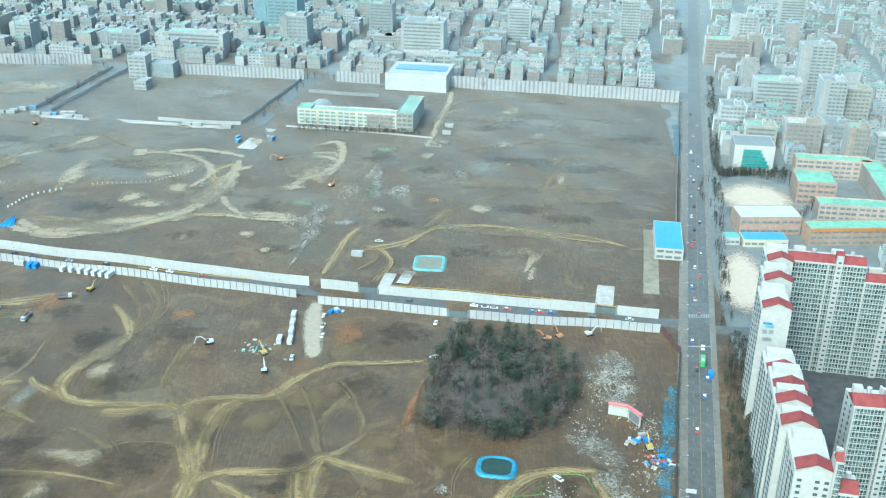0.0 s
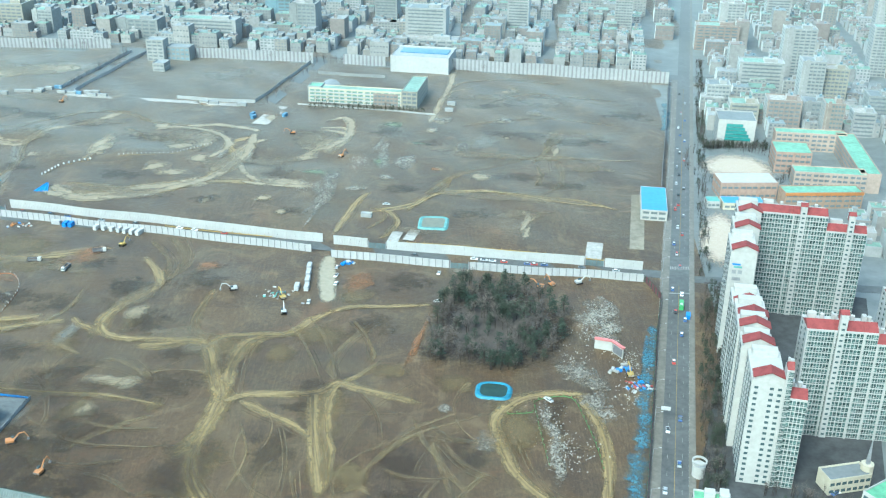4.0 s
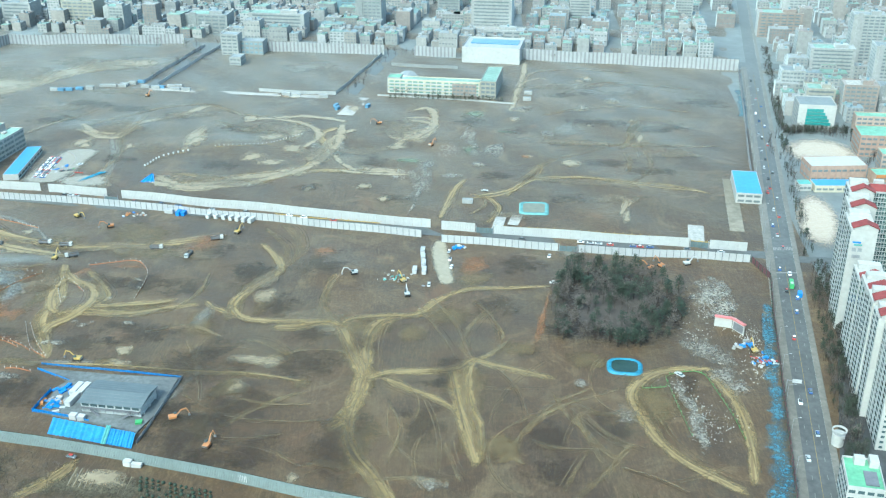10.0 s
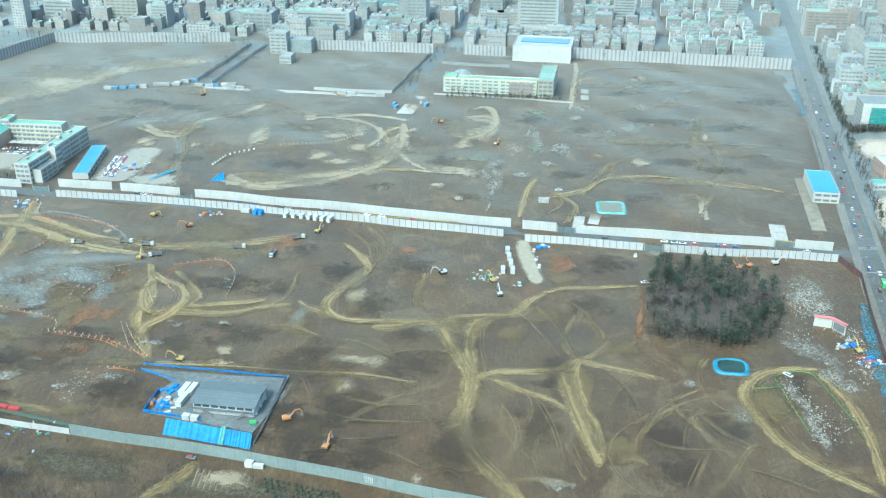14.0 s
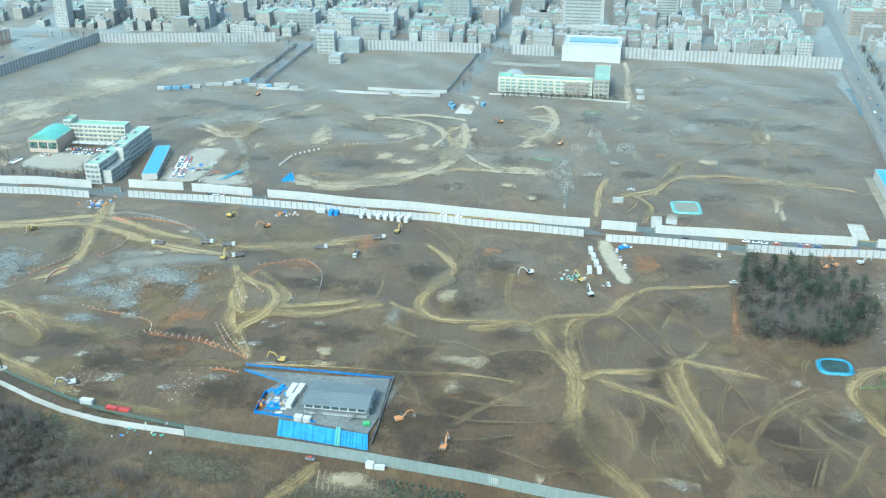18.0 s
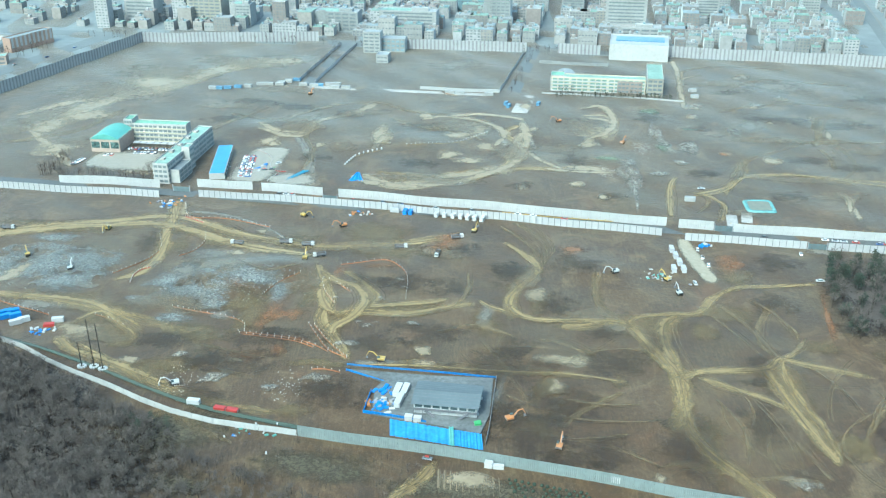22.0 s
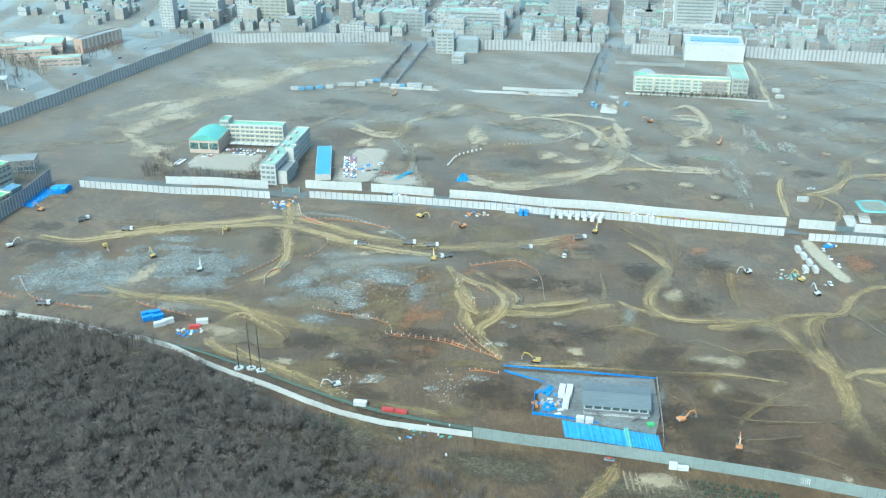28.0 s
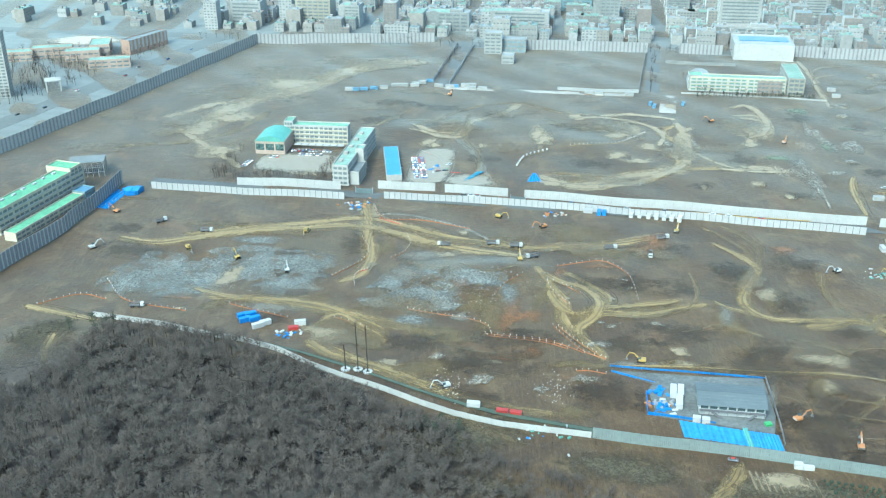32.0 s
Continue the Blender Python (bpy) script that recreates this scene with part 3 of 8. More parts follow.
ribbon("dirt_track", [(-42, 598, 4.7), (-28, 591, 6.2), (-21, 575, 6.2), (-25, 559, 6.2), (-32, 547, 4.7)], TAN, "tan track bending to the second gate")
ribbon("dirt_track", [(-16, 593, 4.7), (-4, 616, 6.2), (13, 631, 6.2), (37, 631, 6.2), (65, 623, 6.2), (100, 617, 6.2), (128, 599, 4.7)], TAN, "long tan track across the empty field")
ribbon("dirt_track", [(-6, 620, 5.6), (8, 648, 7.5), (24, 666, 7.5), (51, 685, 7.5), (88, 705, 7.5), (118, 695, 5.6)], FAINT, "faint track over the field")
ribbon("dirt_track", [(98, 761, 5.6), (89, 725, 7.5), (95, 692, 7.5), (93, 648, 7.5), (75, 620, 5.6)], FAINT, "faint winding track over the field")
ribbon("dirt_track", [(40, 834, 6.6), (79, 871, 8.8), (121, 867, 8.8), (165, 852, 6.6)], FAINT, "faint track over the far field")
ribbon("dirt_track", [(21, 776, 6.6), (56, 792, 8.8), (101, 800, 8.8), (152, 784, 6.6)], FAINT, "faint track over the far field")
ribbon("dirt_track", [(-4, 784, 7.5), (3, 834, 10.0), (12, 890, 10.0), (17, 947, 7.5)], PALE, "pale track up to the far street")
ribbon("dirt_track", [(-503, 532, 10.3), (-470, 540, 13.8), (-436, 548, 13.8), (-390, 556, 13.8), (-362, 544, 13.8), (-333, 526, 13.8), (-300, 515, 13.8), (-271, 511, 13.8), (-244, 514, 13.8), (-216, 520, 13.8), (-194, 529, 10.3)], TAN, "broad dusty haul road past parked trucks")
ribbon("dirt_track", [(-390, 587, 9.4), (-386, 560, 12.5), (-384, 529, 12.5), (-381, 500, 12.5), (-386, 477, 12.5), (-399, 463, 9.4)], TAN, "haul road from the street gate")
ribbon("dirt_track", [(-379, 565, 5.25), (-353, 558, 7), (-325, 542, 7), (-306, 520, 5.25)], GREYDIRT, "grey dirt haul road")
ribbon("dirt_track", [(-283, 485, 8.4), (-277, 463, 11.2), (-271, 439, 11.2), (-273, 420, 11.2), (-267, 405, 11.2), (-260, 391, 11.2), (-255, 377, 8.4)], TAN, "pale haul road between fenced heaps")
ribbon("dirt_track", [(-269, 481, 6.6), (-255, 463, 8.8), (-246, 446, 8.8), (-250, 433, 8.8), (-260, 430, 6.6)], TAN, "pale ring of haul road")
ribbon("dirt_track", [(-269, 423, 7.5), (-252, 426, 10.0), (-234, 426, 10.0), (-213, 431, 10.0), (-191, 437, 7.5)], TAN, "tan haul road over brown soil")
ribbon("dirt_track", [(-175, 423, 8.4), (-172, 446, 11.2), (-165, 466, 11.2), (-152, 485, 11.2), (-145, 508, 11.2), (-153, 533, 11.2), (-164, 546, 8.4)], FAINT, "faint tan track over the hump")
ribbon("dirt_track", [(-470, 449, 8.4), (-443, 446, 11.2), (-415, 437, 11.2), (-384, 426, 11.2), (-356, 412, 11.2), (-333, 399, 8.4)], TAN, "tan track along the rock cut")
ribbon("dirt_track", [(-394, 391, 7.5), (-373, 374, 10.0), (-349, 357, 10.0), (-327, 345, 10.0), (-305, 337, 10.0), (-283, 331, 7.5)], TAN, "tan track beside the white wall")
ribbon("dirt_track", [(-255, 373, 7.5), (-227, 371, 10.0), (-194, 370, 10.0), (-161, 366, 10.0), (-137, 361, 7.5)], FAINT, "tan strip above the site office")
ribbon("dirt_track", [(-269, 621, 9.4), (-240, 618, 12.5), (-203, 634, 12.5), (-172, 643, 12.5), (-156, 667, 12.5), (-152, 698, 12.5), (-161, 725, 12.5), (-146, 744, 9.4)], TAN, "pale winding haul track over rough soil")
ribbon("dirt_track", [(-261, 637, 7.5), (-232, 630, 10.0), (-195, 621, 10.0), (-162, 643, 10.0), (-133, 643, 10.0), (-102, 641, 7.5)], TAN, "pale haul track over rough soil")
ribbon("dirt_track", [(-394, 778, 7.5), (-348, 759, 10.0), (-313, 793, 10.0), (-270, 806, 10.0), (-234, 777, 10.0), (-206, 769, 10.0), (-168, 754, 7.5)], FAINT, "faint curving haul track")
ribbon("dirt_track", [(-96, 769, 7.5), (-75, 769, 10.0), (-69, 744, 10.0), (-84, 721, 10.0), (-105, 718, 7.5)], PALE, "ring-shaped pale haul track")
ribbon("dirt_track", [(-253, 747, 5.6), (-220, 740, 7.5), (-193, 721, 7.5), (-176, 702, 5.6)], FAINT, "faint track over the soil")
ribbon("dirt_track", [(-571, 769, 15.0), (-536, 808, 20.0), (-496, 832, 20.0), (-456, 886, 20.0), (-417, 936, 20.0), (-384, 957, 15.0)], PALE, "pale dusty haul track over the far field")
ribbon("dirt_track", [(-594, 699, 11.2), (-564, 705, 15.0), (-535, 711, 15.0), (-504, 738, 15.0), (-484, 791, 11.2)], FAINT, "faint track over the far field")
ribbon("dirt_track", [(-556, 746, 9.4), (-530, 711, 12.5), (-506, 678, 12.5), (-483, 648, 9.4)], PALE, "pale haul track to the school")
ribbon("dirt_track", [(-601, 548, 8.4), (-592, 575, 11.2), (-574, 590, 11.2), (-532, 592, 8.4)], FAINT, "faint track behind the street fence")
ribbon("dirt_track", [(-568, 440, 7.5), (-539, 427, 10.0), (-518, 418, 7.5)], TAN, "tan track past the wood")
ribbon("dirt_track", [(-539, 409, 6.6), (-535, 381, 8.8), (-524, 360, 6.6)], TAN, "tan track curving over the slope")
ribbon("dirt_track", [(-342, 320, 4.7), (-337, 331, 6.2), (-334, 333, 6.2), (-314, 316, 6.2), (-298, 310, 4.7)], FAINT, "faint wheel tracks in scrub")
ribbon("dirt_track", [(-230, 270, 7.5), (-218, 284, 10.0), (-209, 298, 7.5)], TAN, "tan track below the lower fence")
ribbon("dirt_track", [(-128, 378, 4.7), (-146, 394, 6.2), (-162, 400, 4.7)], FAINT, "faint wheel tracks")
ribbon("dirt_track", [(-157, 320, 4.7), (-138, 338, 6.2), (-119, 352, 4.7)], FAINT, "faint wheel tracks")
ribbon("dirt_track", [(-150.7, 413.3, 8.4), (-133.6, 412.0, 12), (-120.0, 416.7, 12), (-110.5, 411.3, 12), (-103.6, 392.8, 12), (-98.5, 377.3, 12), (-94.3, 366.2, 12), (-94.1, 355.4, 12), (-96.0, 341.6, 12), (-100.1, 326.9, 12), (-107.0, 318.4, 8.4)], TAN, "rutted tan haul track over brown soil")
ribbon("dirt_track", [(-95.3, 366.1, 7.0), (-96.2, 351.9, 10), (-97.2, 328.6, 10), (-96.1, 313.2, 10), (-91.3, 298.7, 10), (-83.4, 285.2, 10), (-78.0, 274.9, 10), (-71.7, 267.0, 7.0)], TAN, "tan track winding south")
ribbon("dirt_track", [(-93.8, 360.7, 7.0), (-93.6, 377.4, 10), (-94.5, 393.0, 10), (-91.8, 411.8, 10), (-84.9, 420.7, 10), (-68.7, 426.9, 10), (-59.7, 441.0, 10), (-48.8, 452.8, 7.0)], TAN, "rutted tan haul track curving over brown soil")
ribbon("dirt_track", [(-110.0, 409.2, 4.9), (-106.0, 420.1, 7), (-89.6, 423.7, 7), (-72.7, 425.0, 7), (-63.3, 434.8, 4.9)], TAN, "second tan track beside the first")
ribbon("dirt_track", [(-51.8, 449.3, 4.9), (-41.2, 455.9, 7), (-23.4, 457.4, 7), (4.7, 459.7, 4.9)], TAN, "tan track leading to the grove")
ribbon("dirt_track", [(-113.9, 417.7, 5.6), (-122.0, 440.2, 8), (-121.7, 459.6, 8), (-118.5, 477.8, 5.6)], FAINT, "faint track up the slope")
ribbon("dirt_track", [(-94.2, 360.7, 6.3), (-80.2, 368.3, 9), (-60.9, 368.8, 9), (-47.5, 371.0, 9), (-40.5, 378.7, 9), (-30.3, 374.4, 9), (-14.3, 368.8, 9), (0.4, 362.3, 6.3)], TAN, "rutted tan track between two junctions")
ribbon("dirt_track", [(-86.1, 363.4, 4.9), (-70.0, 352.5, 7), (-57.6, 344.2, 7), (-48.1, 334.5, 4.9)], TAN, "tan track round a dark island")
ribbon("dirt_track", [(-39.6, 379.5, 5.6), (-41.9, 369.3, 8), (-42.5, 356.6, 8), (-41.1, 336.3, 8), (-38.4, 320.5, 8), (-38.0, 297.1, 5.6)], TAN, "double wheel ruts in tan soil")
ribbon("dirt_track", [(-50.5, 371.7, 7.0), (-47.4, 342.8, 10), (-43.4, 317.3, 10), (-39.2, 292.9, 7.0)], TAN, "double wheel ruts in tan soil")
ribbon("dirt_track", [(-40.5, 378.7, 4.2), (-45.8, 392.3, 6), (-41.7, 413.1, 6), (-32.5, 429.7, 6), (-27.7, 438.1, 4.2)], FAINT, "faint wheel tracks")
ribbon("dirt_track", [(-39.5, 378.7, 4.2), (-33.9, 382.7, 6), (-27.0, 388.7, 4.2)], TAN, "short tan spur")
ribbon("dirt_track", [(-42.1, 374.9, 3.5), (-36.2, 363.9, 5), (-38.9, 343.0, 3.5)], FAINT, "faint wheel tracks")
ribbon("dirt_track", [(80.1, 371.5, 6.3), (59.6, 371.7, 9), (44.6, 364.1, 9), (34.4, 348.0, 9), (36.5, 331.6, 9), (40.9, 313.2, 9), (50.2, 297.5, 9), (62.5, 285.6, 9), (72.0, 275.4, 6.3)], TAN, "tan track looping round a fenced heap")
ribbon("dirt_track", [(74.1, 370.3, 5.6), (79.2, 356.0, 8), (82.2, 335.9, 8), (80.4, 308.2, 8), (75.0, 280.6, 5.6)], TAN, "tan track along the netted bank")
ribbon("dirt_track", [(5.5, 344.0, 3.5), (-5.3, 333.9, 5), (-18.8, 317.9, 5), (-24.9, 305.9, 3.5)], FAINT, "faint wheel tracks")
ribbon("dirt_track", [(4.7, 337.3, 3.5), (8.5, 321.6, 5), (16.4, 303.9, 5), (21.4, 295.5, 3.5)], FAINT, "faint wheel tracks")
ribbon("dirt_track", [(30.4, 313.0, 4.2), (16.4, 292.7, 6), (3.4, 276.5, 6), (-6.0, 268.8, 4.2)], FAINT, "faint wheel tracks")
ribbon("dirt_track", [(1.6, 350.7, 3.5), (16.6, 334.4, 5), (31.1, 334.7, 3.5)], FAINT, "faint wheel tracks")
ribbon("dirt_track", [(-34.0, 294.4, 4.2), (-24.4, 300.2, 6), (-15.4, 292.0, 4.2)], FAINT, "faint wheel tracks")
ribbon("dirt_track", [(-25.8, 394.8, 2.8), (-24.6, 407.2, 4), (-29.7, 419.9, 2.8)], FAINT, "faint wheel tracks")
ribbon("dirt_track", [(-117.6, 292.6, 4.2), (-104.9, 295.6, 6), (-91.4, 287.7, 4.2)], FAINT, "faint wheel tracks")
ribbon("dirt_track", [(-85.3, 282.5, 4.2), (-69.4, 285.5, 6), (-49.3, 283.2, 4.2)], FAINT, "faint wheel tracks")
ribbon("dirt_track", [(-173.1, 541.0, 6.3), (-159.2, 520.0, 9), (-152.8, 504.0, 9), (-156.1, 480.9, 9), (-165.5, 462.6, 9), (-168.4, 445.5, 9), (-170.2, 426.1, 9), (-173.3, 416.8, 6.3)], FAINT, "faint tan track over the hump")
ribbon("dirt_track", [(-119.5, 281.8, 4.2), (-108.0, 275.5, 6), (-95.7, 271.5, 6), (-82.6, 269.7, 6), (-64.6, 267.1, 4.2)], TAN, "tan track along the lower fence")
ribbon("dirt_track", [(-164, 662, 12), (-155, 685, 12), (-147, 719, 12), (-133, 738, 12)], PALE, "broad pale haul track over the far field")
ribbon("dirt_track", [(-146, 682, 9), (-130, 650, 9), (-112, 641, 9), (-86, 635, 9)], PALE, "broad pale haul track over the far field")
ribbon("dirt_track", [(-94, 764, 12), (-72, 755, 12), (-75, 723, 12), (-90, 719, 12), (-99, 693, 12)], PALE, "pale ring of dry earth")
ribbon("dirt_track", [(-38, 593, 6), (-19, 602, 6), (-3, 616, 6), (9, 636, 6), (13, 654, 6)], TAN, "tan track across the empty field")
ribbon("dirt_track", [(4, 625, 5), (30, 631, 5), (50, 626, 5), (80, 611, 5)], TAN, "long tan track across the empty field")
ribbon("dirt_track", [(28, 707, 8), (51, 709, 8), (73, 701, 8), (97, 698, 8)], FAINT, "faint track over the far field")
ribbon("dirt_track", [(76, 689, 7), (91, 728, 7), (103, 765, 7)], FAINT, "faint track over the far field")
ribbon("dirt_track", [(79, 686, 6), (80, 660, 6), (74, 639, 6)], FAINT, "faint track over the far field")
ribbon("dirt_track", [(1, 810, 7), (4, 846, 7), (14, 879, 7), (34, 891, 7)], PALE, "pale track beside the far school")
ribbon("dirt_track", [(-329, 715, 14), (-319, 729, 14), (-311, 756, 14), (-286, 776, 14), (-269, 805, 14)], PALE, "broad pale haul track over the far field")
ribbon("dirt_track", [(-363, 752, 9), (-347, 727, 9), (-326, 717, 9)], PALE, "broad pale haul track over the far field")
ribbon("dirt_track", [(-270, 635, 16), (-251, 616, 16), (-228, 616, 16), (-205, 630, 16), (-160, 642, 16)], PALE, "broad pale haul track over the far field")
ribbon("dirt_track", [(-255, 609, 9), (-226, 606, 9), (-202, 623, 9)], PALE, "broad pale haul track over the far field")
ribbon("dirt_track", [(-488, 826, 30), (-459, 854, 30), (-434, 904, 30), (-399, 928, 30), (-351, 947, 30)], PALE, "broad pale haul track over the far field")
ribbon("dirt_track", [(-256, 764, 10), (-222, 733, 10), (-196, 741, 10), (-174, 756, 10)], FAINT, "faint track over the rough soil")
ribbon("dirt_track", [(-328, 718, 9), (-311, 671, 9), (-305, 631, 9)], GREYDIRT, "grey dirt haul road")
ribbon("dirt_track", [(-539, 724, 36), (-521, 790, 36), (-486, 842, 36), (-454, 871, 36), (-412, 933, 36), (-357, 947, 36)], PALE, "broad pale haul track over the far field")
ribbon("dirt_track", [(-361, 746, 9), (-343, 728, 9), (-324, 724, 9)], PALE, "broad pale haul track over the far field")
ribbon("dirt_track", [(-322, 717, 9), (-310, 670, 9), (-310, 633, 9)], GREYDIRT, "grey dirt haul road")
blots(PALE, [(37, 657, 9, 9), (4, 674, 5, 5), (59, 748, 5, 5), (67, 582, 4, 8), (-114, 610, 5, 6), (-98, 589, 3, 7), (-154, 608, 5, 8), (-139, 692, 6, 7), (-256, 709, 8, 31), (-343, 699, 8, 11), (-304, 695, 4, 6), (-181, 734, 12, 28), (-224, 766, 12, 12)])
blots(WEEDS, [(-85, 664, 19, 6), (-35, 779, 10, 12), (-10, 731, 11, 4)])
blots(RUBBLE, [(23, 725, 6, 11), (60, 793, 8, 10), (87, 815, 8, 10), (6, 792, 10, 8), (0, 765, 6, 9), (71, 882, 7, 9), (-33, 654, 5, 7), (-139, 692, 5, 8)], bulge=0.5)
blots(BLUEROCK, [(-492, 475, 22, 39), (-474, 483, 24, 38), (-445, 491, 36, 31), (-419, 489, 30, 21), (-425, 463, 26, 18), (-452, 523, 21, 8), (-367, 462, 14, 17), (-344, 448, 24, 17), (-373, 440, 14, 8), (-344, 473, 14, 15), (-318, 466, 27, 15), (-360, 452, 14, 13), (-338, 440, 12, 11), (-354, 422, 14, 8), (-300, 446, 8, 20)])
blots(PALE, [(-140, 792, 8, 19), (-87, 726, 18, 32), (-114, 613, 6, 7), (-168, 641, 16, 12), (-205, 673, 16, 12), (-148, 692, 11, 34), (-105, 644, 22, 12), (-217, 375, 9, 5)])
blots(RUBBLE, [(-74, 621, 8, 42), (-38, 714, 6, 38), (-19, 688, 9, 18), (21, 726, 7, 10), (-52, 631, 9, 5), (-162, 696, 5, 13), (-32, 654, 6, 5), (5, 793, 8, 7), (-197, 614, 5, 5), (-246, 480, 2, 2), (-233, 465, 3, 4), (-243, 443, 2, 3), (-223, 415, 3, 2), (-244, 415, 2, 2), (-253, 416, 3, 3), (-231, 456, 2, 2), (-268, 442, 2, 2)], bulge=0.8)
patch("bare_patch", -258, 713, 8, 28, PALE, "pale dry worn earth", deg=5, seed=0)
patch("bare_patch", -156, 447, 8, 15, PALE, "pale dry worn earth", deg=-7, seed=1)
patch("bare_patch", -155, 354, 8, 10, PALE, "pale dry worn earth", deg=-15, seed=2)
patch("bare_patch", -217, 387, 4, 6, PALE, "pale dry worn earth", deg=-14, seed=3)
patch("bare_patch", -142, 376, 9, 8, PALE, "pale dry worn earth", deg=-2, seed=4)
patch("bare_patch", 36, 660, 9, 10, PALE, "pale dry worn earth", deg=-16, seed=5)
patch("bare_patch", 72, 886, 8, 10, PALE, "pale dry worn earth", deg=2, seed=6)
patch("bare_patch", -116, 409, 9, 6, PALE, "pale dry worn earth", deg=-9, seed=7)
patch("bare_patch", -201, 834, 15, 14, PALE, "pale dry worn earth", deg=-1, seed=8)
patch("bare_patch", 63, 560, 4, 19, PALE, "pale dry worn earth", deg=-7, seed=9)
patch("bare_patch", 99, 452, 9, 25, RUBBLE, "heap of broken pale concrete", deg=-7, seed=10, bulge=1.0)
patch("bare_patch", 99, 436, 9, 12, RUBBLE, "heap of broken pale concrete", deg=-7, seed=11, bulge=1.0)
patch("bare_patch", 85, 380, 8, 15, RUBBLE, "heap of broken pale concrete", deg=-9, seed=12, bulge=1.0)
patch("bare_patch", -73, 634, 7, 36, RUBBLE, "heap of broken pale concrete", deg=7, seed=13, bulge=1.0)
patch("bare_patch", -24, 690, 7, 21, RUBBLE, "heap of broken pale concrete", deg=-10, seed=14, bulge=1.0)
patch("bare_patch", -33, 656, 6, 5, RUBBLE, "heap of broken pale concrete", deg=-7, seed=15, bulge=1.0)
patch("bare_patch", 10, 796, 9, 10, RUBBLE, "heap of broken pale concrete", deg=-6, seed=16, bulge=1.0)
patch("bare_patch", 59, 796, 8, 10, RUBBLE, "heap of broken pale concrete", deg=1, seed=17, bulge=1.0)
patch("bare_patch", 23, 725, 6, 11, RUBBLE, "heap of broken pale concrete", deg=-8, seed=18, bulge=1.0)
patch("bare_patch", 88, 817, 6, 10, RUBBLE, "heap of broken pale concrete", deg=3, seed=19, bulge=1.0)
patch("bare_patch", 12, 358, 4, 5, RUBBLE, "heap of broken pale concrete", deg=-10, seed=20, bulge=1.0)
patch("bare_patch", -52, 633, 12, 4, RUBBLE, "heap of broken pale concrete", deg=7, seed=21, bulge=1.0)
patch("bare_patch", -61, 283, 12, 4, PALE, "pale dry worn earth", deg=-2, seed=30)
patch("bare_patch", -39, 483, 13, 19, RUST, "rust-coloured clay", deg=-16, seed=31)
patch("bare_patch", -4, 410, 3, 18, RUST, "rust-coloured clay", deg=-14, seed=32)
patch("bare_patch", -206, 834, 10, 9, RUST, "rust-coloured clay", deg=-12, seed=33)
patch("bare_patch", -213, 506, 14, 10, RUST, "rust-coloured clay", deg=-13, seed=34)
patch("bare_patch", -295, 423, 18, 13, RUST, "rust-coloured clay", deg=4, seed=53)
patch("bare_patch", -286, 399, 18, 6, RUST, "rust-coloured clay", deg=-5, seed=54)
patch("bare_patch", -269, 477, 5, 12, RUST, "rust-coloured clay", deg=-12, seed=55)
patch("bare_patch", -202, 525, 11, 10, RUST, "rust-coloured clay", deg=1, seed=56)
patch("bare_patch", -307, 383, 17, 8, RUST, "rust-coloured clay", deg=-8, seed=57)
patch("bare_patch", -269, 361, 9, 5, RUBBLE, "heap of broken pale concrete", deg=0, seed=58, bulge=1.0)
patch("bare_patch", -318, 362, 6, 6, RUBBLE, "heap of broken pale concrete", deg=-4, seed=59, bulge=1.0)
patch("bare_patch", -288, 353, 4, 4, RUBBLE, "heap of broken pale concrete", deg=-13, seed=60, bulge=1.0)
patch("bare_patch", -339, 383, 6, 4, RUBBLE, "heap of broken pale concrete", deg=-16, seed=61, bulge=1.0)
patch("bare_patch", -261, 395, 3, 4, RUBBLE, "heap of broken pale concrete", deg=-10, seed=62, bulge=1.0)
patch("bare_patch", -258, 708, 10, 28, PALE, "pale dry worn earth", deg=-10, seed=76)
patch("bare_patch", -347, 705, 10, 14, PALE, "pale dry worn earth", deg=6, seed=77)
patch("bare_patch", -480, 872, 48, 39, PALE, "pale dry worn earth", deg=-16, seed=78)
patch("bare_patch", -512, 770, 29, 25, PALE, "pale dry worn earth", deg=6, seed=79)
patch("bare_patch", -508, 686, 26, 18, PALE, "pale dry worn earth", deg=-2, seed=80)
patch("bare_patch", -190, 661, 17, 10, PALE, "pale dry worn earth", deg=-11, seed=81)
patch("bare_patch", -435, 643, 21, 16, PALE, "pale dry worn earth", deg=-4, seed=82)
patch("bare_patch", -399, 405, 18, 11, PALE, "pale dry worn earth", deg=-10, seed=83)
patch("bare_patch", -157, 352, 6, 9, PALE, "pale dry worn earth", deg=-11, seed=84)
patch("bare_patch", -142, 378, 8, 6, PALE, "pale dry worn earth", deg=4, seed=85)
# worn ground, wheel marks, rubble and rock, spot by spot
blots(DARK, [(-526, 510, 26, 19), (-392, 518, 11, 19), (-431, 422, 22, 7), (-325, 378, 20, 14), (-542, 544, 20, 10), (-360, 484, 10, 17), (-298, 406, 9, 8), (-229, 460, 18, 17), (-204, 456, 16, 18), (-147, 437, 16, 15), (-122, 375, 24, 18), (-245, 343, 4, 16), (-148, 339, 19, 20), (-267, 353, 16, 12), (-181, 330, 11, 19), (-172, 471, 12, 19), (-197, 505, 17, 10), (-130, 484, 21, 18), (-154, 297, 18, 10), (-99, 394, 12, 13)])
